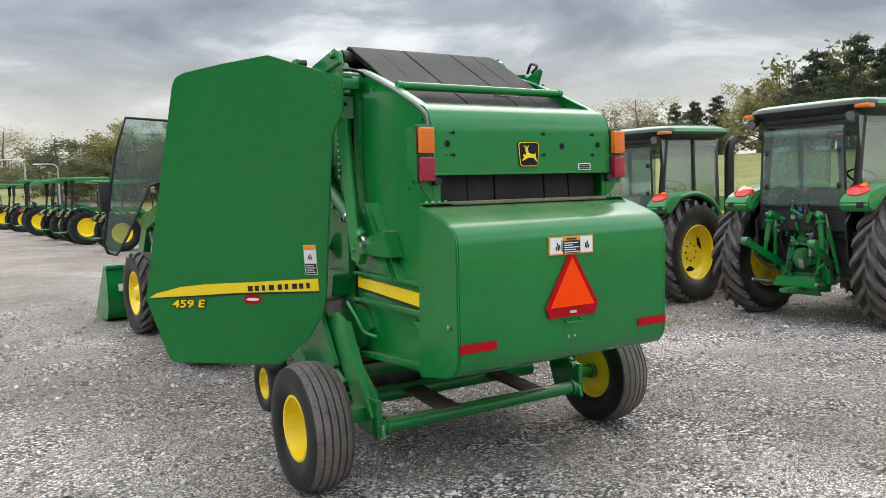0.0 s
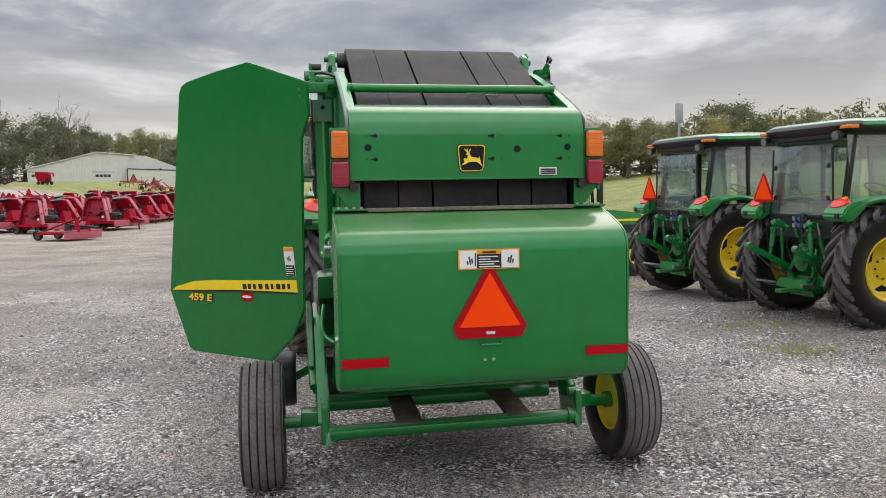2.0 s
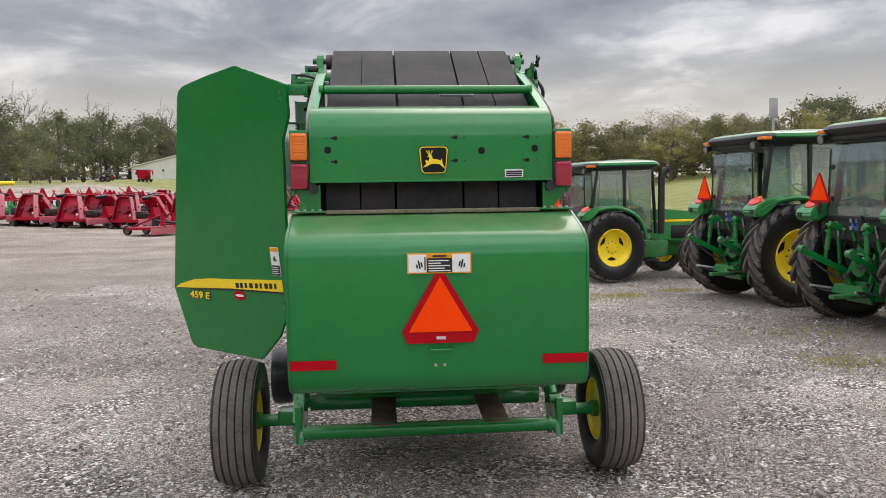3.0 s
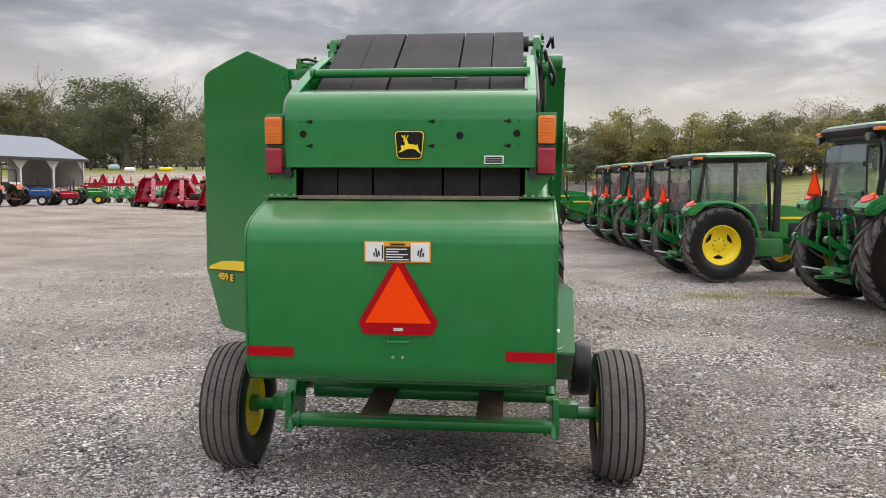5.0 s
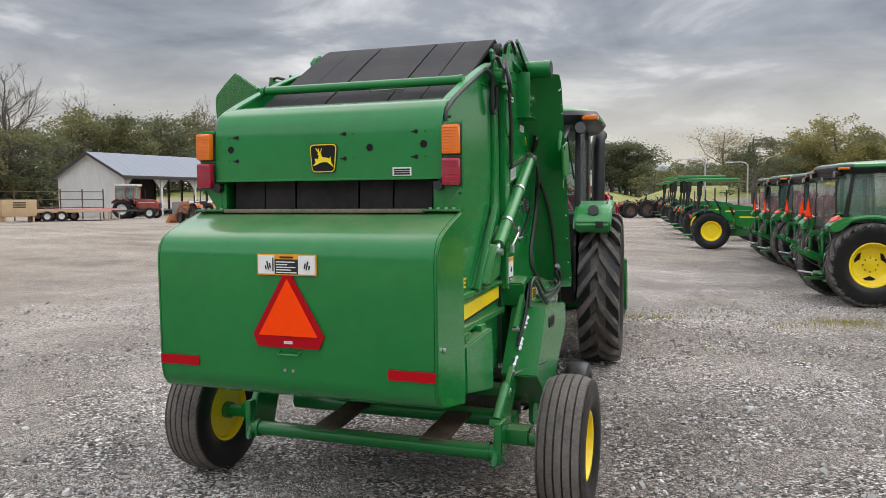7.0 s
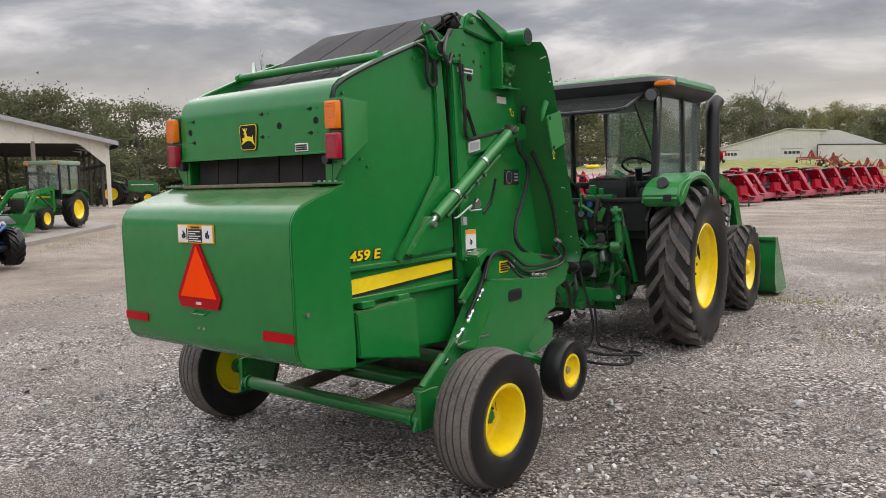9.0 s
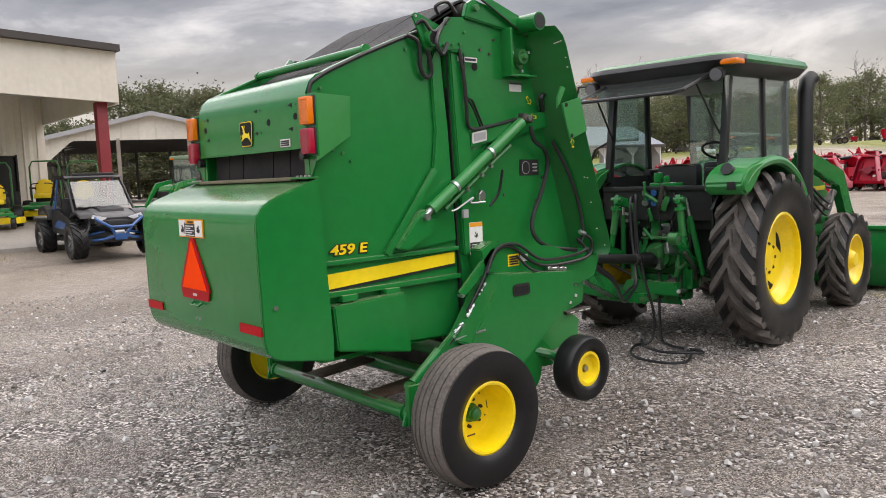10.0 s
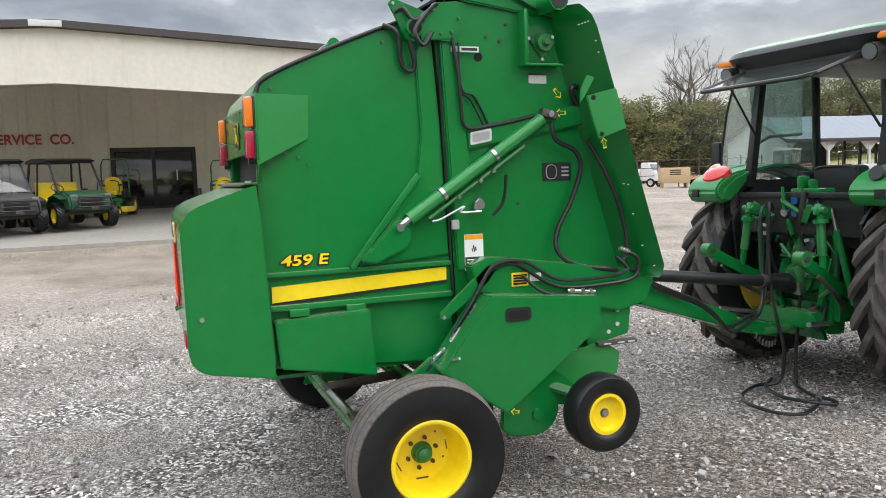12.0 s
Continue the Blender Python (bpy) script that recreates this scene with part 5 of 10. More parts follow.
for a, b in (((3.36, 7.42, 0.03), (3.28, 7.50, 0.03)), ((2.80, 7.54, 0.03), (2.76, 7.62, 0.03))):
    part("coupler", rod(B(), a, b, 0.019, seg=10), STEEL, coil)

# ---- ground ----


def gravel_material():
    m = bpy.data.materials.new("crushed_limestone")
    m.use_nodes = True
    n, l = m.node_tree.nodes, m.node_tree.links
    b = n["Principled BSDF"]
    tc = n.new("ShaderNodeTexCoord")

    def noise_tex(scale, detail=5, rough=0.6):
        t = n.new("ShaderNodeTexNoise")
        t.inputs["Scale"].default_value, t.inputs["Detail"].default_value, t.inputs["Roughness"].default_value = scale, detail, rough
        l.new(tc.outputs["Object"], t.inputs["Vector"])
        return t

    def ramp(src, stops):
        r = n.new("ShaderNodeValToRGB")
        e = r.color_ramp.elements
        e[0].position, e[0].color = stops[0][0], (*stops[0][1], 1)
        e[1].position, e[1].color = stops[-1][0], (*stops[-1][1], 1)
        for p, c in stops[1:-1]:
            e.new(p).color = (*c, 1)
        l.new(src, r.inputs[0])
        return r.outputs[0]

    def mix(f, a, c, mode="MIX"):
        k = n.new("ShaderNodeMix")
        k.data_type, k.blend_type = "RGBA", mode
        for i, v in ((0, f), (6, a), (7, c)):
            if isinstance(v, tuple):
                k.inputs[i].default_value = (*v, 1)
            elif isinstance(v, float):
                k.inputs[i].default_value = v
            else:
                l.new(v, k.inputs[i])
        return k.outputs[2]

    stones = n.new("ShaderNodeTexVoronoi")
    stones.inputs["Scale"].default_value, stones.inputs["Randomness"].default_value = 56, 1.0
    l.new(tc.outputs["Object"], stones.inputs["Vector"])
    small = n.new("ShaderNodeTexVoronoi")
    small.inputs["Scale"].default_value = 140
    l.new(tc.outputs["Object"], small.inputs["Vector"])
    big = noise_tex(0.28, 6, 0.62)
    patch = noise_tex(1.3, 6, 0.65)
    dirt = noise_tex(0.11, 4)
    sep = n.new("ShaderNodeSeparateColor")
    l.new(stones.outputs["Color"], sep.inputs[0])
    stone_col = ramp(sep.outputs[0], [(0.0, (0.022, 0.019, 0.017)), (0.36, (0.115, 0.103, 0.095)), (0.68, (0.33, 0.31, 0.295)), (0.88, (0.70, 0.68, 0.665)), (1.0, (0.98, 0.97, 0.96))])
    sep2 = n.new("ShaderNodeSeparateColor")
    l.new(small.outputs["Color"], sep2.inputs[0])
    grit = ramp(sep2.outputs[0], [(0.0, (0.030, 0.026, 0.022)), (0.55, (0.21, 0.188, 0.170)), (1.0, (0.78, 0.74, 0.70))])
    col = mix(ramp(patch.outputs["Fac"], [(0.40, (0, 0, 0)), (0.58, (1, 1, 1))]), grit, stone_col)
    tint = ramp(big.outputs["Fac"], [(0.34, (0.68, 0.62, 0.57)), (0.5, (1.16, 1.12, 1.08)), (0.64, (1.78, 1.75, 1.72))])
    col = mix(1.0, col, tint, "MULTIPLY")
    col = mix(ramp(dirt.outputs["Fac"], [(0.5, (0, 0, 0)), (0.66, (0.55, 0.55, 0.55))]), col, (0.23, 0.182, 0.142))
    # small dark patches of damp soil and worn brown spots
    soil = noise_tex(2.6, 5, 0.7)
    col = mix(ramp(soil.outputs["Fac"], [(0.60, (0, 0, 0)), (0.70, (0.75, 0.75, 0.75))]), col, (0.075, 0.056, 0.044))
    col = mix(1.0, col, (1.10, 1.075, 1.06), "MULTIPLY")
    # far off the stones merge into one packed surface, browner where traffic keeps it bare
    geo = n.new("ShaderNodeSeparateXYZ")
    l.new(tc.outputs["Object"], geo.inputs[0])
    far = n.new("ShaderNodeMapRange")
    far.inputs["From Min"].default_value, far.inputs["From Max"].default_value = 9, 24
    l.new(geo.outputs["Y"], far.inputs["Value"])
    packed = ramp(noise_tex(0.35, 8, 0.7).outputs["Fac"], [(0.33, (0.20, 0.155, 0.120)), (0.47, (0.37, 0.305, 0.238)), (0.56, (0.47, 0.395, 0.315)), (0.70, (0.60, 0.53, 0.46))])
    west = n.new("ShaderNodeMapRange")
    west.inputs["From Min"].default_value, west.inputs["From Max"].default_value = 1.0, -9.0
    l.new(geo.outputs["X"], west.inputs["Value"])
    # the gravel stays loose along the row of tractors
    loose, keep = n.new("ShaderNodeMapRange"), n.new("ShaderNodeMath")
    loose.inputs["From Min"].default_value, loose.inputs["From Max"].default_value = 0.0, 5.0
    loose.inputs["To Min"].default_value, loose.inputs["To Max"].default_value = 1.0, 0.22
    l.new(geo.outputs["X"], loose.inputs["Value"])
    keep.operation = "MULTIPLY"
    l.new(far.outputs[0], keep.inputs[0])
    l.new(loose.outputs[0], keep.inputs[1])
    edge = n.new("ShaderNodeMath")
    edge.operation = "MAXIMUM"
    l.new(keep.outputs[0], edge.inputs[0])
    l.new(west.outputs[0], edge.inputs[1])
    soft = n.new("ShaderNodeMath")
    soft.operation = "MULTIPLY"
    soft.inputs[1].default_value = 0.72
    l.new(edge.outputs[0], soft.inputs[0])
    col = mix(soft.outputs[0], col, packed)
    # the mown field to the east and the rough grass beyond the yard
    field = n.new("ShaderNodeMapRange")
    field.inputs["From Min"].default_value, field.inputs["From Max"].default_value = 15.5, 18.0
    wob = n.new("ShaderNodeMath")
    wob.operation = "MULTIPLY_ADD"
    wob.inputs[1].default_value, wob.inputs[2].default_value = 5.0, -2.5
    l.new(patch.outputs["Fac"], wob.inputs[0])
    ex = n.new("ShaderNodeMath")
    ex.operation = "ADD"
    l.new(geo.outputs["X"], ex.inputs[0])
    l.new(wob.outputs[0], ex.inputs[1])
    l.new(ex.outputs[0], field.inputs["Value"])
    north = n.new("ShaderNodeMapRange")
    north.inputs["From Min"].default_value, north.inputs["From Max"].default_value = 103, 112
    slant = n.new("ShaderNodeMath")
    slant.operation, slant.inputs[1].default_value = "MULTIPLY_ADD", -0.5
    l.new(geo.outputs["X"], slant.inputs[0])
    l.new(geo.outputs["Y"], slant.inputs[2])
    l.new(slant.outputs[0], north.inputs["Value"])
    lawn = n.new("ShaderNodeMath")
    lawn.operation = "MAXIMUM"
    l.new(field.outputs[0], lawn.inputs[0])
    l.new(north.outputs[0], lawn.inputs[1])
    grass = ramp(noise_tex(0.5, 8, 0.75).outputs["Fac"], [(0.3, (0.14, 0.16, 0.035)), (0.5, (0.25, 0.26, 0.065)), (0.7, (0.34, 0.32, 0.11))])
    col = mix(lawn.outputs[0], col, grass)
    l.new(col, b.inputs["Base Color"])
    wet = ramp(big.outputs["Fac"], [(0.3, (0.55, 0.55, 0.55)), (0.6, (0.85, 0.85, 0.85))])
    l.new(wet, b.inputs["Roughness"])
    b.inputs["Specular IOR Level"].default_value = 0.35
    h1 = n.new("ShaderNodeMath")
    h1.operation = "MULTIPLY_ADD"
    h1.inputs[1].default_value = 0.45
    l.new(small.outputs["Distance"], h1.inputs[0])
    l.new(stones.outputs["Distance"], h1.inputs[2])
    bp = n.new("ShaderNodeBump")
    bp.invert = True
    bp.inputs["Strength"].default_value, bp.inputs["Distance"].default_value = 1.0, 0.03
    l.new(h1.outputs[0], bp.inputs["Height"])
    l.new(bp.outputs[0], b.inputs["Normal"])
    return m


GRAVEL = gravel_material()


def ground_sheet():
    """One sheet to the horizon, finer near the baler."""
    def lines(lo, hi, near, step):
        vals, v = [], near
        k = step
        while v < hi:
            vals.append(v)
            k *= 1.05 if abs(v - near) > 10 else 1.0
            v += k
        vals.append(hi)
        v, k = near - step, step
        while v > lo:
            vals.append(v)
            k *= 1.05 if abs(v - near) > 10 else 1.0
            v -= k
        vals.append(lo)
        return sorted(vals)
    xs, ys = lines(-2600, 2600, 3.5, 0.36), lines(-2600, 2600, 4.0, 0.36)
    verts, faces = [], []
    for y in ys:
        for x in xs:
            near = max(0.0, 1 - math.hypot(x - 3.5, y - 4) / 60)
            h = 0.030 * noise.noise((x * 0.4, y * 0.4, 1.0)) + 0.014 * noise.noise((x * 1.9, y * 1.9, 4.0))
            flat_ = 0.25 if 0.8 < x < 5 and 2.5 < y < 13 else 1.0
            verts.append((x, y, ground_z(x, y) + (h * flat_ - 0.008) * near))
    nx = len(xs)
    for j in range(len(ys) - 1):
        for i in range(nx - 1):
            a = j * nx + i
            faces.append((a, a + 1, a + nx + 1, a + nx))
    me = bpy.data.meshes.new("ground")
    me.from_pydata(verts, [], faces)
    me.polygons.foreach_set("use_smooth", [True] * len(me.polygons))
    me.materials.append(GRAVEL)
    tagged(new("ground", me), "grey crushed gravel yard with worn brown dirt patches", "ground", kind="structure")


ground_sheet()

# ---- tractors: x across, y ahead, the origin on the ground under the rear axle ----


def cab_tractor(name, label, category="tractor", group="", loader=False, emblem=True, window_open=False, stack=True, track=0.0, fittings=46, rise=0.05):
    t = thing(name, label, category, group)

    def p(n_, bm, mat, lab="", parent=None):
        return part(n_, bm, mat, parent or t, lab)

    RW, RR, FW, FR = 0.40, 0.745, 0.28, 0.50
    for s in (-1, 1):
        wheel_parts(t, s * (0.79 + track), 0.0, RR, RR - 0.035, RW, 0.40, s, lugs=20, label="large lugged rear tyre on a yellow rim", hub=False, seg=44)
        wheel_parts(t, s * 0.76, 2.22, FR, FR - 0.025, FW, 0.27, s, lugs=17, label="lugged front tyre on a yellow rim", hub=False, seg=36)
        hub = p("rear_hub", lathe(B(), [(0.001, s * 0.70), (0.17, s * 0.70), (0.17, s * 0.80), (0.10, s * 0.825), (0.001, s * 0.83)], 20, pose(s * track, 0, RR)), YELLOW)
        for k in range(3):
            a0 = k * 2 * math.pi / 3 + 0.5
            pts = [(q * math.cos(a0 + w_), RR + q * math.sin(a0 + w_)) for q, w_ in ((0.20, 0.0), (0.275, -0.42), (0.287, -0.20), (0.288, 0.20), (0.275, 0.42))]
            p("rim_slot", prism(B(), pts, "x", min(s * (0.805 + track), s * (0.8135 + track)), max(s * (0.805 + track), s * (0.8135 + track))), HOLE, parent=hub)
        for k in range(8):
            a = k * math.pi / 4
            p("hub_bolt", rod(B(), (s * (0.80 + track), 0.125 * math.cos(a), RR + 0.125 * math.sin(a)), (s * (0.828 + track), 0.125 * math.cos(a), RR + 0.125 * math.sin(a)), 0.014, seg=6), IRON, parent=hub)
        p("front_hub", lathe(B(), [(0.001, s * 0.5), (0.12, s * 0.52), (0.12, s * 0.80), (0.07, s * 0.87), (0.001, s * 0.875)], 18, pose(0, 2.22, FR)), YELLOW)
        # fender: an arched sheet over the rear wheel, wider to the rear
        arc = [(-0.64, 1.36), (-0.62, 1.43), (-0.52, 1.50), (-0.34, 1.57), (-0.10, 1.61), (0.15, 1.60), (0.42, 1.51), (0.63, 1.36), (0.76, 1.13), (0.82, 0.90)]
        f = p("fender", sheet(B(), arc, "x", min(s * 0.55, s * 0.86), max(s * 0.55, s * 0.86), 0.02), FENDER, "green wheel fender lightened for the light on its top")
        p("fender_lip", pipe(B(), [(s * 0.862, y, z - 0.012) for y, z in arc[1:]], 0.042), FENDER, parent=f)
        p("fender_skirt", prism(B(), [(-0.655, 1.330), (-0.705, 1.365), (-0.722, 1.42), (-0.700, 1.475), (-0.62, 1.535), (-0.50, 1.575), (-0.34, 1.60), (-0.30, 1.56), (-0.40, 1.47), (-0.50, 1.385), (-0.58, 1.335)], "x", min(s * 0.57, s * 0.900), max(s * 0.57, s * 0.900), 0.018), FENDER, parent=f)
        p("fender_step", box(B(), s * 0.80 - 0.035, -0.726, 1.375, s * 0.80 + 0.035, -0.705, 1.44, 0.004), BLACK, parent=f)
        p("inner_panel", prism(B(), [(-0.50, 0.75), (-0.56, 1.20), (-0.30, 1.50), (0.30, 1.50), (0.70, 1.10), (0.72, 0.75)], "x", min(s * 0.545, s * 0.57), max(s * 0.545, s * 0.57)), BLACK, parent=f)
        if window_open and s > 0:
            p("lamp_socket", rod(B(), (0.74, -0.56, 1.50), (0.74, -0.672, 1.545), 0.050, seg=16), INK, parent=f)
        else:
            lamp = lathe(B(), [(0.001, -0.055), (0.08, -0.05), (0.115, -0.01), (0.105, 0.03), (0.06, 0.058), (0.001, 0.064)], 20, pose(s * 0.71, -0.575, 1.545, 34, 0, 0) @ Matrix.Diagonal((1.15, 0.95, 1, 1)) @ pose(0, 0, 0, 0, -90, 0))
            p("tail_lamp", lamp, ORANGE_LENS, "red and orange tail lamp", parent=f)
            p("lamp_top", lathe(B(), [(0.001, 0.03), (0.045, 0.03), (0.05, 0.048), (0.001, 0.066)], 14, pose(s * 0.75, -0.535, 1.575, 34, 0, 0) @ pose(0, 0, 0, 0, -90, 0)), AMBER, parent=f)
        # cab posts
        p("cab_post", box(B(), s * 0.565 - 0.03, -0.035, -0.49, s * 0.565 + 0.03, 0.035, 0.49 + rise, 0.01, pose(0, -0.30, 1.93, -8, 0, 0)), BLACK)
        p("cab_post", box(B(), s * 0.59 - 0.025, -0.025, -0.50, s * 0.59 + 0.025, 0.025, 0.50 + rise, 0.008, pose(0, 0.42, 1.92, 2, 0, 0)), BLACK)
        p("cab_post", box(B(), s * 0.50 - 0.025, -0.03, -0.72, s * 0.50 + 0.025, 0.03, 0.72 + rise, 0.008, pose(0, 1.13, 1.72, 5, 0, s * 10)), BLACK)
        p("side_glass", prism(B(), [(-0.26, 1.50), (0.40, 1.52), (0.42, 2.40 + rise), (-0.38, 2.40 + rise)], "x", min(s * 0.585, s * 0.593), max(s * 0.585, s * 0.593)), CAB_GLASS)
        if window_open and s < 0:
            # this door stands open at a right angle to the cab
            door = p("door", prism(B(), [(-0.62, 2.44), (-1.33, 2.47), (-1.45, 2.12), (-1.60, 1.24), (-1.57, 1.15), (-1.49, 1.12), (-1.38, 1.30), (-1.14, 1.79), (-0.95, 1.87), (-0.62, 1.87)], "y", 0.28, 0.288), CAB_GLASS, "tinted glass cab door standing open")
            p("door_frame", pipe(B(), [(x, 0.284, z) for x, z in ((-0.62, 2.44), (-1.33, 2.47), (-1.45, 2.12), (-1.60, 1.24), (-1.57, 1.15), (-1.49, 1.12), (-1.38, 1.30), (-1.14, 1.79), (-0.95, 1.87), (-0.62, 1.87))], 0.014, soft=False), BLACK, parent=door)
            p("door_latch", box(B(), -1.62, 0.25, 1.55, -1.52, 0.32, 1.85, 0.02), BLACK, parent=door)
        else:
            door = p("door", prism(B(), [(0.45, 1.50), (0.60, 1.30), (0.76, 0.85), (1.08, 0.85), (1.10, 2.40 + rise), (0.45, 2.40 + rise)], "x", min(s * 0.575, s * 0.583), max(s * 0.575, s * 0.583)), CAB_GLASS, "tinted glass cab door")
            p("door_frame", pipe(B(), [(s * 0.585, y, z) for y, z in ((0.45, 2.40), (0.45, 1.50), (0.60, 1.30), (0.76, 0.86), (1.08, 0.86))], 0.016, soft=False), BLACK, parent=door)
        p("step", box(B(), min(s * 0.55, s * 0.80), 0.85, 0.42, max(s * 0.55, s * 0.80), 1.18, 0.46, 0.008), BLACK)
        p("fuel_tank", box(B(), min(s * 0.42, s * 0.72), 0.80, 0.48, max(s * 0.42, s * 0.72), 1.45, 0.86, 0.05), GREEN_MAT)
        # roof lamps
        p("turn_lamp", box(B(), s * 0.69 - 0.075, -0.52, 2.405 + rise, s * 0.69 + 0.075, -0.36, 2.452 + rise, 0.020), AMBER, "orange roof marker lamp")
        wlamp = p("work_lamp", rod(B(), (s * 0.61, -0.48, 2.350 + rise), (s * 0.61, -0.575, 2.325 + rise), 0.045, 0.060, seg=18), BLACK)
        p("lamp_lens", rod(B(), (s * 0.61, -0.575, 2.325 + rise), (s * 0.61, -0.582, 2.3235 + rise), 0.052, seg=18), LENS_DIM, parent=wlamp)
        # lower link, lift arm, lift rod
        link = p("lower_link", box(B(), -0.022, -0.40, -0.042, 0.022, 0.40, 0.042, 0.014, pose(s * 0.36, -0.60, 0.80, -27, 0, s * 9)), GREEN)
        p("link_end", rod(B(), (s * 0.42 - 0.04, -0.945, 0.985), (s * 0.42 + 0.04, -0.945, 0.985), 0.052, seg=14), GREEN_MAT)
        p("link_bore", rod(B(), (s * 0.42 - 0.042, -0.945, 0.985), (s * 0.42 + 0.042, -0.945, 0.985), 0.024, seg=12), STEEL)
        p("lift_arm", box(B(), -0.026, -0.24, -0.042, 0.026, 0.24, 0.042, 0.014, pose(s * 0.28, -0.44, 1.235, -16, 0, s * 6)), GREEN)
        p("lift_rod", pipe(B(), [(s * 0.31, -0.64, 1.29), (s * 0.36, -0.66, 0.86)], 0.024, soft=False), GREEN)
        p("lift_sleeve", rod(B(), (s * 0.32, -0.645, 1.20), (s * 0.345, -0.655, 0.98), 0.032, seg=12), GREEN_MAT)
        p("rod_collar", rod(B(), (s * 0.316, -0.644, 1.23), (s * 0.32, -0.645, 1.20), 0.052, seg=12), GREEN)
        p("brace", pipe(B(), [(s * 0.14, -0.36, 0.98), (s * 0.20, -0.46, 0.66), (s * 0.13, -0.44, 0.46)], 0.030, soft=False), GREEN)
        p("side_casting", prism(B(), [(-0.48, 0.40), (-0.30, 0.40), (-0.28, 0.84), (-0.36, 0.90)], "x", s * 0.24 - 0.02, s * 0.24 + 0.02, 0.008), GREEN)
        p("stabiliser", pipe(B(), [(s * 0.20, -0.30, 0.45), (s * 0.40, -0.85, 0.53)], 0.018, soft=False), STEEL)
        p("remote_coupler", rod(B(), (s * 0.10 + 0.03, -0.42, 1.30), (s * 0.10 + 0.03, -0.52, 1.29), 0.028, seg=12), BLUE)
        p("head_lamp", box(B(), s * 0.22 - 0.09, 2.90, 1.18, s * 0.22 + 0.09, 2.95, 1.32, 0.03), LENS)
    # roof
    bm = B()
    lv = [(0.66, -0.42, 1.20, 2.34), (0.82, -0.51, 1.24, 2.38), (0.88, -0.55, 1.28, 2.445), (0.895, -0.56, 1.295, 2.468), (0.875, -0.535, 1.265, 2.512), (0.80, -0.48, 1.18, 2.545), (0.58, -0.26, 0.98, 2.572), (0.30, 0.06, 0.66, 2.590)]
    rings = []
    for hw, y0, y1, z in lv:
        cyy, hy = (y0 + y1) / 2, (y1 - y0) / 2
        rings.append([bm.verts.new((u, cyy + v, z + rise + 0.02 * (v / hy))) for u, v in rounded(hw * 0.85, hy, 0.26, 6)])
    for a, b_ in zip(rings, rings[1:]):
        for j in range(len(a)):
            bm.faces.new((a[j], a[(j + 1) % len(a)], b_[(j + 1) % len(a)], b_[j]))
    bm.faces.new(rings[0][::-1])
    bm.faces.new(rings[-1])
    roof = p("roof", bm, GREEN, "green cab roof over a black rim")
    roof.data.materials.append(BLACK)
    for f in roof.data.polygons:
        if f.center.z < 2.44 + rise or (f.center.z < 2.475 + rise and f.center.y < -0.30):
            f.material_index = 1
    p("rear_rim", box(B(), -0.53, -0.50, 2.30 + rise, 0.53, -0.38, 2.40 + rise, 0.03), BLACK, parent=roof)
    # rear window, swung up on some machines
    if window_open:
        tilt = pose(0, -0.42, 2.36, -72, 0, 0)
        rw = p("rear_window", box(B(), -0.50, -0.004, -0.60, 0.50, 0.004, 0.0, 0, tilt), CLEAR_GLASS, "tinted rear window propped open")
        p("window_frame", pipe(B(), [tilt @ Vector(q) for q in ((-0.50, 0, 0), (-0.50, 0, -0.54), (-0.44, 0, -0.60), (0.44, 0, -0.60), (0.50, 0, -0.54), (0.50, 0, 0))], 0.016, soft=False), BLACK, parent=rw)
        for s in (-1, 1):
            p("gas_strut", rod(B(), (s * 0.53, -0.34, 1.85), (s * 0.49, -0.70, 2.275), 0.009, seg=8), BLACK, parent=rw)
    else:
        rw = p("rear_window", prism(B(), [(-0.53, 1.44), (0.53, 1.44), (0.50, 2.33 + rise), (-0.50, 2.33 + rise)], "y", -0.345, -0.338), CAB_GLASS, "tinted rear window")
        rw.matrix_basis = pose(0, -0.16, -0.09, -8 * 0, 0, 0)
        p("window_frame", pipe(B(), [(x, -0.50, z) for x, z in ((-0.50, 2.25), (-0.53, 1.45), (-0.45, 1.36), (0.45, 1.36), (0.53, 1.45), (0.50, 2.25))], 0.014, soft=False), BLACK, parent=rw).matrix_parent_inverse = rw.matrix_basis.inverted()
        for x in (-0.45, 0.45):
            for z in (1.62, 2.02):
                p("window_hinge", box(B(), x - 0.02, -0.52, z - 0.03, x + 0.02, -0.49, z + 0.03, 0.006), BLACK)
    p("front_glass", box(B(), -0.49, 1.145, 1.35, 0.49, 1.152, 2.38, 0), CAB_GLASS)
    p("cab_floor", box(B(), -0.60, -0.42, 1.02, 0.60, 1.12, 1.10, 0.01), BLACK)
    p("cab_rear_wall", prism(B(), [(-0.54, 1.10), (0.54, 1.10), (0.55, 1.40), (-0.55, 1.40)], "y", -0.50, -0.42, 0.01), BLACK)
    p("headliner", box(B(), -0.54, -0.36, 2.33, 0.54, 1.12, 2.36, 0.01), TERMINAL)
    seat = p("seat", box(B(), -0.22, -0.05, 1.26, 0.22, 0.42, 1.38, 0.05), SEAT, "black vinyl seat")
    p("seat_back", box(B(), -0.20, -0.10, 1.36, 0.20, 0.03, 1.60, 0.06), SEAT, parent=seat)
    p("seat_edge", pipe(B(), [(-0.17, -0.095, 1.575), (-0.09, -0.102, 1.592), (0.09, -0.102, 1.592), (0.17, -0.095, 1.575)], 0.008), RUST, parent=seat)
    p("seat_base", box(B(), -0.16, 0.0, 1.10, 0.16, 0.35, 1.31, 0.02), BLACK, parent=seat)
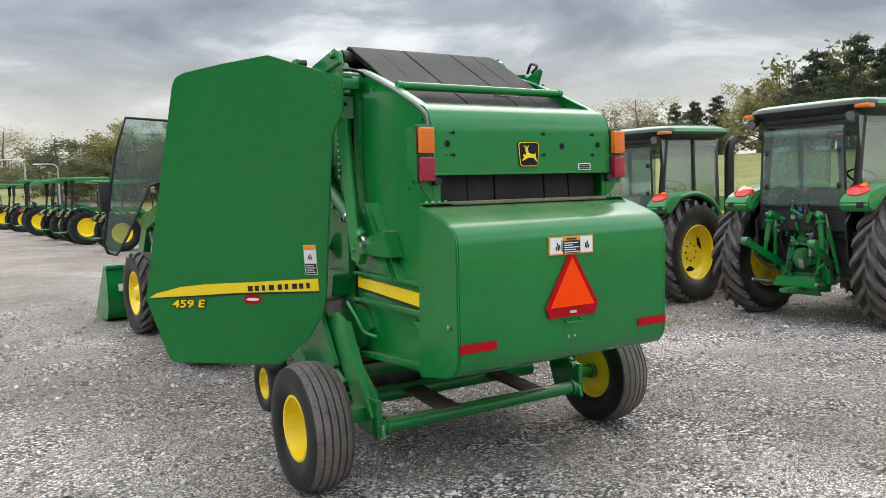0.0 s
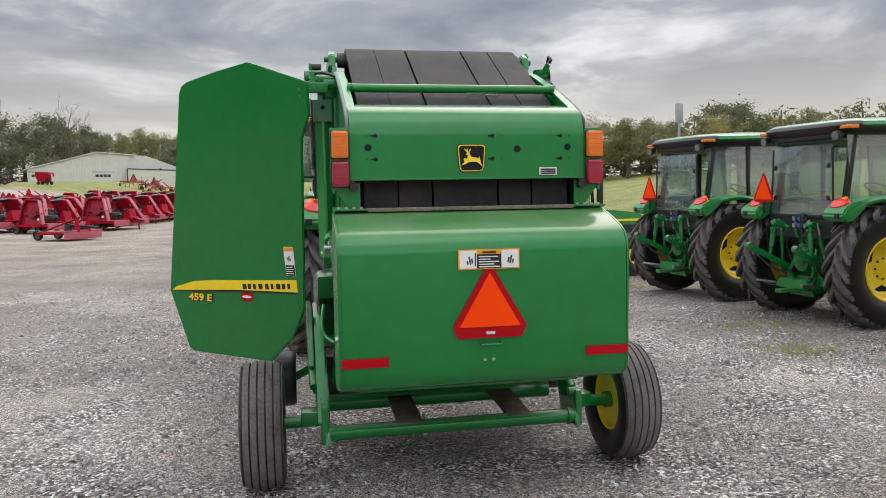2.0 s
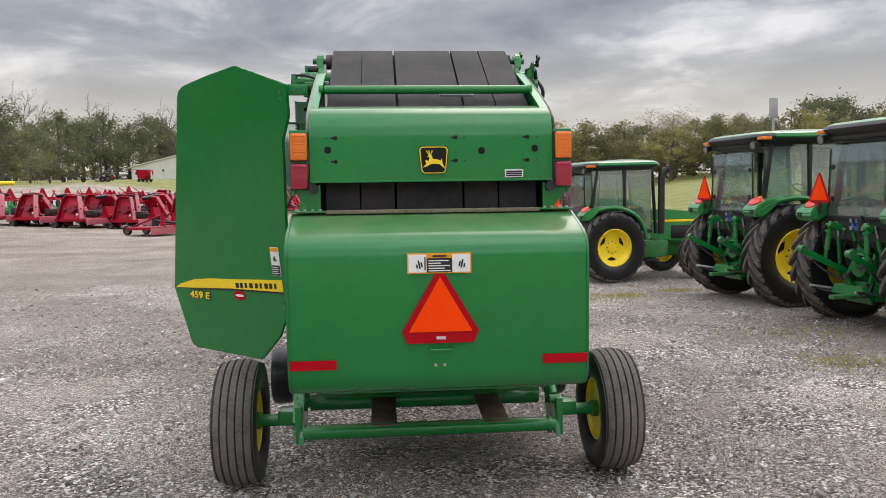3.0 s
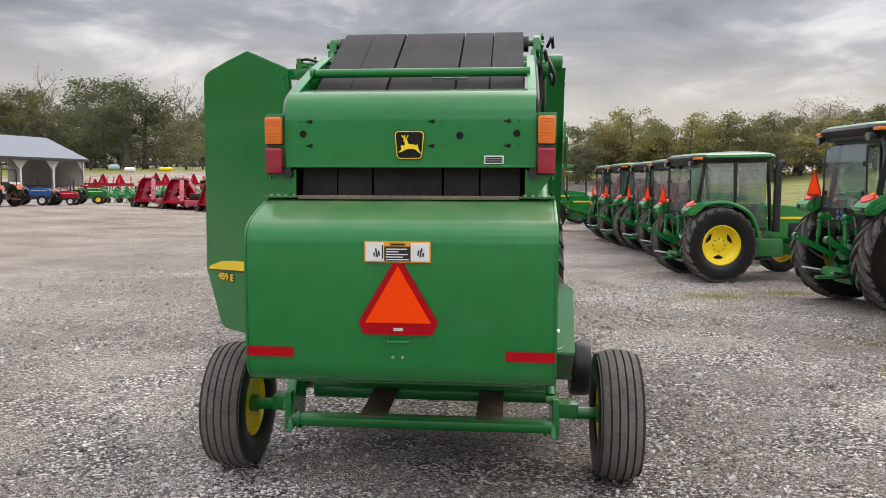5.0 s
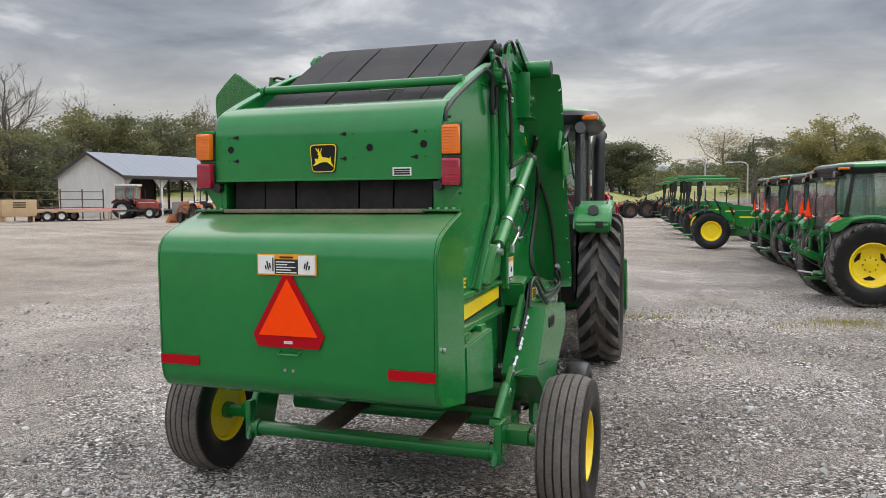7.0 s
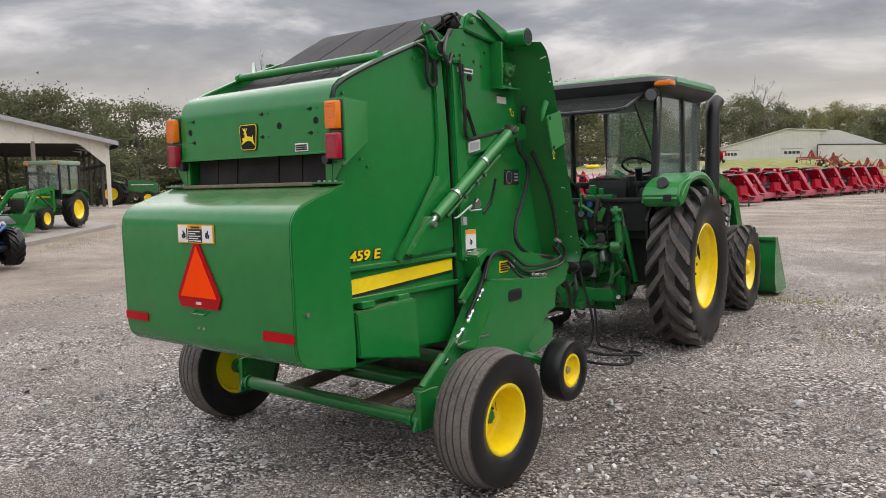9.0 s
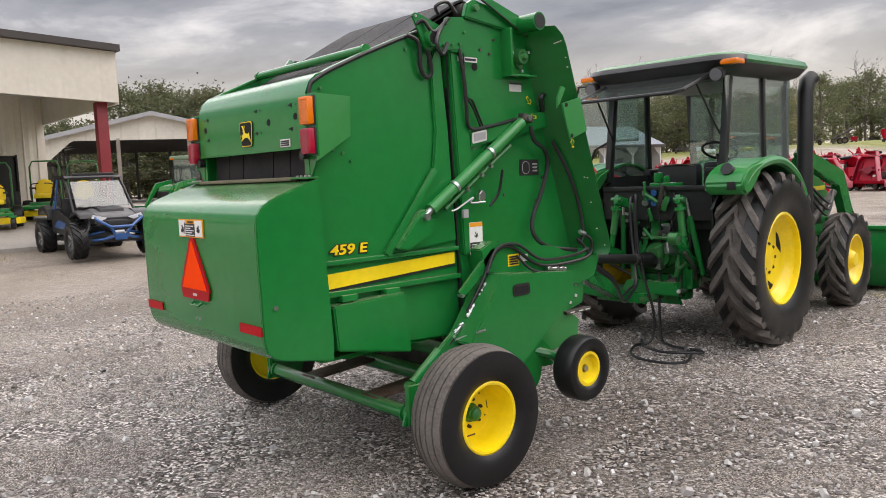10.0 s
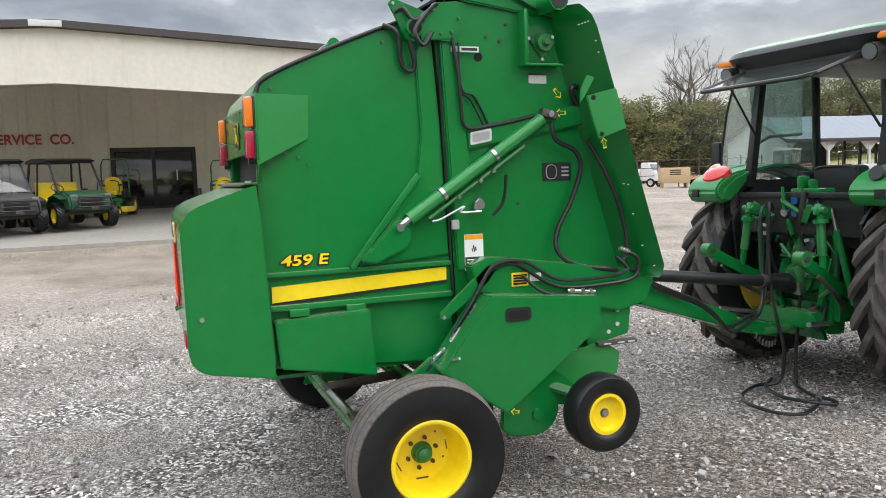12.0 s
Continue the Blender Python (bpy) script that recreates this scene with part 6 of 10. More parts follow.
    for s in (-1, 1):
        p("armrest", box(B(), s * 0.31 - 0.04, -0.10, 1.50, s * 0.31 + 0.04, 0.28, 1.56, 0.02), SEAT, parent=seat)
    p("steering_wheel", lathe(B(), [(0.17 + 0.014 * math.cos(a), 0.014 * math.sin(a)) for a in [k * math.pi / 4 for k in range(8)]], 28, pose(0, 0.80, 1.72, 0, 0, 0) @ pose(0, 0, 0, 0, -60, 90), closed=True), BLACK)
    p("steering_column", rod(B(), (0, 0.98, 1.15), (0, 0.81, 1.70), 0.05, 0.04), BLACK)
    p("dashboard", box(B(), -0.24, 0.92, 1.30, 0.24, 1.12, 1.62, 0.05), BLACK)
    p("side_console", box(B(), 0.32, -0.10, 1.10, 0.55, 0.75, 1.50, 0.04), BLACK)
    # hood
    hood = p("hood", prism(B(), [(1.14, 0.85), (1.14, 1.52), (1.6, 1.53), (2.4, 1.46), (2.80, 1.36), (2.96, 1.15), (2.96, 0.70), (2.2, 0.72)], "x", -0.36, 0.36, 0.05), FENDER, "green hood")
    for s in (-1, 1):
        p("side_grille", box(B(), s * 0.364 - 0.006, 1.75, 0.86, s * 0.364 + 0.006, 2.65, 1.16, 0.004), BLACK, parent=hood)
        p("hood_stripe", box(B(), s * 0.364 - 0.005, 1.25, 1.24, s * 0.364 + 0.005, 2.75, 1.29, 0.002), YELLOW, parent=hood)
    p("grille", box(B(), -0.28, 2.94, 0.76, 0.28, 2.968, 1.18, 0.01), BLACK, parent=hood)
    # chassis
    p("rear_axle", rod(B(), (-0.72 - track, 0, RR), (0.72 + track, 0, RR), 0.12, seg=18), GREEN_MAT)
    p("rear_housing", box(B(), -0.24, -0.34, 0.48, 0.24, 0.45, 1.18, 0.05), GREEN_MAT)
    # black panel added to paint the shade under the cab, between the tyres
    p("transmission_guard", box(B(), -0.54, -0.24, 0.60, 0.54, -0.14, 1.12, 0.02), BLACK)
    p("engine_block", box(B(), -0.25, 0.45, 0.50, 0.25, 2.3, 0.95, 0.03), GREEN_MAT)
    p("front_axle", box(B(), -0.66, 2.14, 0.42, 0.66, 2.30, 0.56, 0.03), GREEN_MAT)
    p("front_weight", box(B(), -0.30, 2.85, 0.52, 0.30, 3.08, 0.72, 0.03), GREEN_MAT)
    p("valve_block", box(B(), -0.13, -0.46, 1.20, 0.15, -0.30, 1.36, 0.02), GREEN)
    p("valve_block", box(B(), -0.06, -0.50, 1.33, 0.20, -0.34, 1.44, 0.015), GREEN)
    p("valve_cap", box(B(), -0.03, -0.47, 1.44, 0.03, -0.40, 1.53, 0.01), GREEN)
    p("valve_cap", box(B(), 0.06, -0.46, 1.44, 0.10, -0.40, 1.50, 0.01), GREEN)
    p("gear_cover", lathe(B(), [(0.001, -0.03), (0.11, -0.03), (0.13, 0.0), (0.13, 0.10), (0.001, 0.10)], 18, pose(0, -0.36, 0.78, 0, 0, 90)), GREEN)
    for k in range(8):
        a = k * math.pi / 4 + 0.2
        p("cover_bolt", rod(B(), (0.115 * math.cos(a), -0.38, 0.78 + 0.115 * math.sin(a)), (0.115 * math.cos(a), -0.408, 0.78 + 0.115 * math.sin(a)), 0.014, seg=6), GREEN_MAT)
    p("linkage_bar", rod(B(), (-0.30, -0.40, 1.04), (0.30, -0.40, 1.04), 0.020, seg=10), GREEN)
    p("sensor", rod(B(), (0.10, -0.44, 1.14), (0.10, -0.50, 1.13), 0.030, seg=12), IRON)
    p("sensor", rod(B(), (-0.12, -0.42, 0.98), (-0.12, -0.49, 0.98), 0.024, seg=12), STEEL)
    p("top_link_bracket", box(B(), -0.09, -0.44, 0.92, 0.09, -0.30, 1.12, 0.015), GREEN)
    p("top_link", pipe(B(), [(0, -0.40, 1.05), (0.05, -0.52, 1.22), (0.10, -0.54, 1.42)], 0.022, soft=False), IRON)
    p("power_take_off", rod(B(), (0, -0.30, 0.78), (0, -0.48, 0.78), 0.10, 0.12, seg=18), GREEN_MAT)
    p("drawbar", box(B(), -0.05, -0.85, 0.40, 0.05, 0.2, 0.45, 0.008), GREEN_MAT)
    p("hitch_frame", box(B(), -0.26, -0.42, 0.38, 0.26, -0.30, 0.60, 0.02), GREEN)
    for k in range(4):
        p("hydraulic_line", pipe(B(), [(-0.16 + 0.1 * k, -0.36, 1.32), (-0.20 + 0.12 * k, -0.50, 1.15 - 0.03 * k), (-0.22 + 0.13 * k, -0.36, 0.95)], 0.010), BLACK)
    # hitch clutter: coupler bank, rockshaft, sway blocks, wiring, drawbar plates
    p("rockshaft", rod(B(), (-0.26, -0.24, 1.17), (0.26, -0.24, 1.17), 0.07, seg=14), GREEN)
    for x in (-0.09, 0.0, 0.09):
        for z in (1.27, 1.36):
            p("coupler_cap", rod(B(), (x, -0.46, z), (x, -0.53, z - 0.01), 0.030, seg=12), STEEL if x else BLUE)
    for s in (-1, 1):
        p("sway_block", box(B(), s * 0.27 - 0.04, -0.42, 0.48, s * 0.27 + 0.04, -0.22, 0.66, 0.012), GREEN)
        p("axle_flange", rod(B(), (s * 0.26, 0, RR), (s * 0.34, 0, RR), 0.21, seg=20), GREEN_MAT)
        p("brake_housing", box(B(), s * 0.36 - 0.08, -0.16, RR - 0.16, s * 0.36 + 0.08, 0.16, RR + 0.16, 0.03), GREEN_MAT)
        p("chain", pipe(B(), [(s * 0.20, -0.42, 0.62), (s * 0.30, -0.62, 0.46), (s * 0.38, -0.80, 0.52)], 0.012), IRON)
        p("pivot_pin", rod(B(), (s * 0.26, -0.645, 1.295), (s * 0.36, -0.645, 1.295), 0.024, seg=10), GREEN_MAT)
        p("hydraulic_line", pipe(B(), [(s * 0.16, -0.40, 1.22), (s * 0.30, -0.44, 1.02), (s * 0.26, -0.36, 0.70), (s * 0.30, -0.26, 0.56)], 0.014), BLACK)
        p("quadrant", prism(B(), [(-0.40, 0.92), (-0.30, 0.86), (-0.24, 1.10), (-0.36, 1.14)], "x", s * 0.15 - 0.012, s * 0.15 + 0.012, 0.004), GREEN)
    p("drawbar_plate", prism(B(), [(-0.22, 0.34), (0.22, 0.34), (0.16, 0.48), (-0.16, 0.48)], "y", -0.46, -0.42, 0.005), GREEN)
    p("shield_hood", sheet(B(), [(-0.50, 0.93), (-0.34, 0.97), (-0.30, 0.97)], "x", -0.15, 0.15, 0.012), GREEN)
    p("wire_loop", pipe(B(), [(0.12, -0.46, 1.40), (0.22, -0.54, 1.30), (0.16, -0.50, 1.12), (0.05, -0.48, 1.18)], 0.007), BLACK)
    # castings, levers and fittings packed round the hitch
    rng = random.Random(41)
    for k in range(fittings):
        mat = (GREEN, GREEN_MAT, GREEN, IRON, GREEN_MAT, BLACK, GREEN, STEEL)[k % 8]
        x, z = rng.uniform(-0.32, 0.32), rng.uniform(0.50, 1.32)
        y = -0.38 - rng.uniform(0.0, 0.18) * (1 - abs(x))
        if k % 2:
            a, b_, c = rng.uniform(0.012, 0.05), rng.uniform(0.02, 0.06), rng.uniform(0.015, 0.075)
            p("hitch_casting", box(B(), -a, -b_, -c, a, b_, c, 0.006, pose(x, y, z, rng.uniform(-25, 25), rng.uniform(-30, 30), rng.uniform(-25, 25))), mat)
        else:
            q, w = rng.uniform(0.06, 0.18), rng.uniform(-1.2, 1.2)
            p("hitch_pin", rod(B(), (x, y, z), (x + q * math.sin(w), y - 0.03, z + q * math.cos(w)), rng.uniform(0.008, 0.020), seg=8), mat)
    for s in (-1, 1):
        p("lift_cylinder", rod(B(), (s * 0.40, -0.40, 0.62), (s * 0.33, -0.50, 1.15), 0.025, seg=12), GREEN)
        p("cylinder_rod", rod(B(), (s * 0.33, -0.50, 1.15), (s * 0.31, -0.53, 1.30), 0.014, seg=10), STEEL)
        p("check_chain", pipe(B(), [(s * 0.30, -0.36, 0.56), (s * 0.42, -0.60, 0.70), (s * 0.43, -0.80, 0.86)], 0.016), IRON)
    p("drawbar_hanger", prism(B(), [(-0.30, 0.44), (0.30, 0.44), (0.24, 0.56), (-0.24, 0.56)], "y", -0.62, -0.50, 0.01), GREEN)
    p("sill_bar", box(B(), -0.53, -0.53, 1.37, 0.53, -0.49, 1.41, 0.01), BLACK)
    if stack:
        p("exhaust_pipe", pipe(B(), [(0.66, 1.30, 1.0), (0.66, 1.30, 2.26), (0.66, 1.34, 2.36), (0.68, 1.42, 2.41)], 0.076, soft=False, seg=14), BLACK)
    if emblem:
        e = p("warning_triangle", prism(B(), [(-0.72, 1.61), (-0.70, 1.57), (-0.36, 1.57), (-0.34, 1.61), (-0.515, 1.95), (-0.545, 1.95)], "y", -0.640, -0.634), SMV_RED, "orange warning triangle")
        p("triangle_field", prism(B(), [(-0.69, 1.60), (-0.37, 1.60), (-0.53, 1.92)], "y", -0.645, -0.639), SMV_ORANGE, parent=e)
        p("emblem_post", box(B(), -0.55, -0.634, 1.42, -0.51, -0.62, 1.62, 0.003), BLACK, parent=e)
    if loader:
        for s in (-1, 1):
            p("loader_post", prism(B(), [(1.30, 0.50), (1.62, 0.50), (1.62, 1.25), (1.52, 1.62), (1.34, 1.62), (1.36, 1.2)], "x", s * 0.56 - 0.05, s * 0.56 + 0.05, 0.01), GREEN)
            p("loader_arm", prism(B(), [(1.36, 1.66), (1.45, 1.56), (2.50, 1.28), (3.05, 0.50), (3.30, 0.28), (3.44, 0.36), (3.22, 0.66), (2.66, 1.46), (1.46, 1.72)], "x", s * 0.56 - 0.045, s * 0.56 + 0.045, 0.012), GREEN)
            p("loader_cylinder", rod(B(), (s * 0.56, 1.60, 0.85), (s * 0.56, 2.45, 1.22), 0.04, seg=14), IRON)
            p("bucket_cylinder", rod(B(), (s * 0.56, 2.55, 1.48), (s * 0.56, 3.30, 0.72), 0.03, seg=14), BLACK)
            for k in range(3):
                p("loader_hose", pipe(B(), [(s * 0.62, 1.50, 1.25 + 0.05 * k), (s * 0.68, 1.85 + 0.05 * k, 1.00 + 0.06 * k), (s * 0.62, 2.25, 1.15 + 0.05 * k)], 0.013), HOSE)
        bk = p("bucket", sheet(B(), [(3.42, 0.76), (3.36, 0.55), (3.36, 0.20), (3.48, 0.04), (3.70, 0.015), (4.15, 0.015)], "x", -0.93, 0.93, 0.02), GREEN, "green loader bucket on the ground")
        for s in (-1, 1):
            p("bucket_side", prism(B(), [(3.40, 0.76), (3.50, 0.78), (4.15, 0.06), (4.15, 0.015), (3.70, 0.0), (3.46, 0.03), (3.345, 0.20), (3.345, 0.55)], "x", s * 0.93 - 0.012, s * 0.93 + 0.012, 0.003), GREEN, parent=bk)
        p("bucket_rim", box(B(), -0.93, 3.36, 0.73, 0.93, 3.50, 0.78, 0.01), GREEN, parent=bk)
        p("bucket_label", box(B(), -0.80, 3.335, 0.42, -0.68, 3.342, 0.52, 0), WHITE, parent=bk)
        p("cross_tube", rod(B(), (-0.56, 2.85, 0.88), (0.56, 2.85, 0.88), 0.05, seg=14), GREEN)
    return t


hauler = cab_tractor("loader_tractor", "green cab tractor with front loader hitched to the baler", loader=True, emblem=False, window_open=True, rise=0.0)
hauler.matrix_basis = pose(2.81, 8.24, 0, 0, 0, 4.3) @ Matrix.Scale(1.035, 4)

near = cab_tractor("parked_tractor", "green cab tractor with yellow rims parked in a row on gravel", group="tractors in the yard row", emblem=False, track=0.10)
near.matrix_basis = on_ground(9.00, 5.62, -88.5, -0.01) @ Matrix.Scale(1.025, 4)
parked = cab_tractor("parked_tractor", "green cab tractor with warning triangle parked in a row on gravel", group="tractors in the yard row", fittings=16)
parked.matrix_basis = on_ground(8.87, 8.50, -83, -0.03)
for x, y, turn in ((8.44, 11.02, -81), (7.10, 15.55, -78), (7.28, 18.55, -79), (7.16, 20.90, -80), (6.76, 22.85, -81), (6.60, 25.30, -83)):
    copy_thing(parked, on_ground(x, y, turn) @ Matrix.Scale(0.99 if y < 12 else 0.95, 4))

# ---- buildings ----


def ribbed(name, color, pitch=3.2, axis=1, depth=0.6, rough=0.5, vary=0.07, metal=0.0):
    """Painted ribbed sheet metal: narrow raised ribs along one direction."""
    m = material(name, color, rough, metal, vary=vary, scale=1.2, dust=0.12)
    n, l = m.node_tree.nodes, m.node_tree.links
    tc = n.new("ShaderNodeTexCoord")
    sp = n.new("ShaderNodeSeparateXYZ")
    l.new(tc.outputs["Object"], sp.inputs[0])
    mu = n.new("ShaderNodeMath")
    mu.operation, mu.inputs[1].default_value = "MULTIPLY", pitch
    l.new(sp.outputs[axis], mu.inputs[0])
    fr = n.new("ShaderNodeMath")
    fr.operation = "FRACT"
    l.new(mu.outputs[0], fr.inputs[0])
    rp = n.new("ShaderNodeValToRGB")
    e = rp.color_ramp.elements
    e[0].position, e[0].color, e[1].position, e[1].color = 0.0, (1, 1, 1, 1), 0.18, (0, 0, 0, 1)
    e.new(0.06).color = (1, 1, 1, 1)
    l.new(fr.outputs[0], rp.inputs[0])
    bp = n.new("ShaderNodeBump")
    bp.inputs["Strength"].default_value, bp.inputs["Distance"].default_value = depth, 0.05
    l.new(rp.outputs[0], bp.inputs["Height"])
    l.new(bp.outputs[0], n["Principled BSDF"].inputs["Normal"])
    return m


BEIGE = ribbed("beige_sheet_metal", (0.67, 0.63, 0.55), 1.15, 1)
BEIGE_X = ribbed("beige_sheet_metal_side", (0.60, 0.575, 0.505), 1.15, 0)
WHITE_SHEET = ribbed("white_sheet_metal", (0.62, 0.61, 0.58), 1.6, 0)
ROOF_SHEET = ribbed("pale_roof_metal", (0.185, 0.205, 0.24), 1.2, 0, rough=0.5)
DARK_TRIM = material("dark_brown_trim", (0.05, 0.042, 0.04), 0.5, vary=0.1)
SOFFIT = material("pale_soffit", (0.76, 0.75, 0.72), 0.6, vary=0.06, scale=2)
CONCRETE = material("pale_concrete", (0.285, 0.262, 0.235), 0.85, vary=0.14, scale=1.5, bump=0.15, bump_scale=40, dust=0.2, dust_color=(0.27, 0.24, 0.205))
POST_RED = material("dark_red_post", (0.22, 0.022, 0.028), 0.45, vary=0.1, scale=3)
SIGN_RED = material("red_sign_letters", (0.36, 0.03, 0.035), 0.5, vary=0.08)
DOOR_GLASS = material("dark_door_glass", (0.018, 0.018, 0.019), 0.05, vary=0.1, coat=1.0)
TIMBER = material("grey_timber", (0.24, 0.21, 0.175), 0.8, vary=0.25, scale=6, bump=0.2)
# shade inside the sheds, put into the colour of their inner members
SHADE = material("shed_interior_shade", (0.07, 0.065, 0.06), 0.8, vary=0.2)
TAN = material("tan_paint", (0.52, 0.36, 0.20), 0.6, vary=0.1, dust=0.15)
GALV = material("galvanised_steel", (0.45, 0.46, 0.47), 0.45, 0.7, vary=0.15)


def shop():
    """The dealer's shop: a wide low gable over a deep porch, beige metal wall, glass doors."""
    t = thing("shop_building", "beige metal shop building with a deep gabled porch", "building", kind="structure")
    zf, xw, xf = 0.80, -24.0, -16.0

    def ridge(y, base, k=0.052):
        return base - k * abs(y - 0.97)

    L, R = -8.4, 9.30
    front = [(L, ridge(L, 4.53, 0.053)), (0.97, 4.53), (R, ridge(R, 4.53, 0.053)), (R, ridge(R, 5.98, 0.055)), (0.97, 5.98), (L, ridge(L, 5.98, 0.055))]
    fascia = part("fascia", prism(B(), front, "x", xf - 0.12, xf), BEIGE, t, "beige ribbed metal fascia")
    part("roof", prism(B(), [(L - 0.3, ridge(L, 5.98, 0.055) + 0.0), (0.97, 5.99), (R + 0.08, ridge(R, 5.98, 0.055)), (R + 0.08, ridge(R, 5.98, 0.055) + 0.18), (0.97, 6.18), (L - 0.3, ridge(L, 5.98, 0.055) + 0.18)], "x", xw - 22, xf + 0.22), DARK_TRIM, t, "dark brown roof edge")
    part("roof_vent", box(B(), xf + 0.22, 0.45, 5.98, xf + 0.26, 1.25, 6.15, 0.01), PALE_GREY, fascia)
    part("soffit", prism(B(), [(L, ridge(L, 5.46, 0.053)), (0.97, 5.46), (R, ridge(R, 5.46, 0.053)), (R, ridge(R, 5.54, 0.053)), (0.97, 5.54), (L, ridge(L, 5.54, 0.053))], "x", xw, xf - 0.12), SOFFIT, t)
    for y in (L, R):
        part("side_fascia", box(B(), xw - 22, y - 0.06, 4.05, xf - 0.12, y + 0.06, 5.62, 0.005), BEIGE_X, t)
    wall = part("wall", box(B(), xw - 0.15, L, zf, xw, 1.90, 5.48, 0.004), BEIGE, t, "beige ribbed metal wall")
    part("wall", box(B(), xw - 0.15, 1.90, 3.16, xw, 4.90, 5.48, 0.004), BEIGE, t)
    part("wall", box(B(), xw - 0.15, 4.90, zf, xw, 7.45, 5.48, 0.004), BEIGE, t)
    part("wall", box(B(), xw - 0.15, 7.45, 2.95, xw, 8.30, 5.48, 0.004), BEIGE, t)
    part("wall", box(B(), xw - 0.15, 8.30, zf, xw, 9.27, 5.48, 0.004), BEIGE, t)
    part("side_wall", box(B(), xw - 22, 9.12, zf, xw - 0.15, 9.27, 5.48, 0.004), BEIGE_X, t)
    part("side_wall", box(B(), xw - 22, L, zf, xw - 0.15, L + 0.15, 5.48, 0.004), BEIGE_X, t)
    for k in range(38):
        y = L + 0.4 + 0.46 * k
        if 1.6 < y < 5.0 or 7.3 < y < 8.4:
            continue
        part("wall_rib", box(B(), xw, y - 0.03, zf, xw + 0.03, y + 0.03, 5.0, 0.010), BEIGE, t)
    door = part("glass_door", box(B(), xw - 0.10, 2.00, zf + 0.04, xw - 0.06, 4.80, 3.06, 0.002), DOOR_GLASS, t, "dark glass double door in black frame")
    for y in (1.95, 3.38, 4.85):
        part("door_post", box(B(), xw - 0.12, y - 0.07, zf, xw + 0.04, y + 0.07, 3.16, 0.008), BLACK, door)
    for z in (zf + 0.08, 3.10):
        part("door_rail", box(B(), xw - 0.12, 2.00, z - 0.09, xw + 0.035, 4.80, z + 0.06, 0.008), BLACK, door)
    part("push_bar", rod(B(), (xw - 0.02, 4.2, 1.9), (xw - 0.02, 4.2, 2.3), 0.02), STEEL, door)
    side = part("side_door", box(B(), xw - 0.12, 7.50, zf, xw - 0.08, 8.25, 2.92, 0.004), INK, t, "dark plain door")
    part("door_frame", box(B(), xw - 0.13, 7.44, zf, xw + 0.02, 7.50, 2.97, 0.004), BLACK, side)
    part("door_frame", box(B(), xw - 0.13, 8.25, zf, xw + 0.02, 8.31, 2.97, 0.004), BLACK, side)
    for y in (8.92, -8.0):
        part("porch_post", box(B(), xf - 0.58, y - 0.15, 0.30, xf - 0.28, y + 0.15, 4.12, 0.01), POST_RED, t, "dark red square porch post")
    base = Matrix.Translation((xw + 0.03, -2.02, 3.33)) @ Matrix(((0, 0, 1, 0), (1, 0, 0, 0), (0, 1, 0, 0), (0, 0, 0, 1)))
    letters("SERVICE  CO.", 0.50, SIGN_RED, base, t, 0.02, 0.0, 0.012, 0.0, 0.92)


shop()


def slab():
    """The concrete apron before the shop, sloped with the yard and raised by a low kerb."""
    bm = B()
    xs = [-13.2 - 1.4 * k for k in range(28)]
    ys = [-40 + 2.0 * k for k in range(28)]
    def edge(y):
        return 0.0 if y < 8.5 else (y - 8.5) * 0.78
    top, low = [], []
    for x in xs:
        top.append([bm.verts.new((x - edge(y), y, ground_z(x - edge(y), y) + 0.10)) for y in ys])
    for a, b in zip(top, top[1:]):
        for j in range(len(ys) - 1):
            bm.faces.new((a[j], a[j + 1], b[j + 1], b[j]))
    skirt = [bm.verts.new((v.co.x + 0.02, v.co.y, v.co.z - 0.3)) for v in top[0]]
    for j in range(len(ys) - 1):
        bm.faces.new((skirt[j], skirt[j + 1], top[0][j + 1], top[0][j]))
    skirt = [bm.verts.new((row[-1].co.x, row[-1].co.y + 0.02, row[-1].co.z - 0.3)) for row in top]
    for j in range(len(xs) - 1):
        bm.faces.new((skirt[j], skirt[j + 1], top[j + 1][-1], top[j][-1]))
    bmesh.ops.recalc_face_normals(bm, faces=bm.faces[:])
    single("pavement", bm, CONCRETE, "pale concrete apron before the shop", "pavement", kind="structure")


slab()


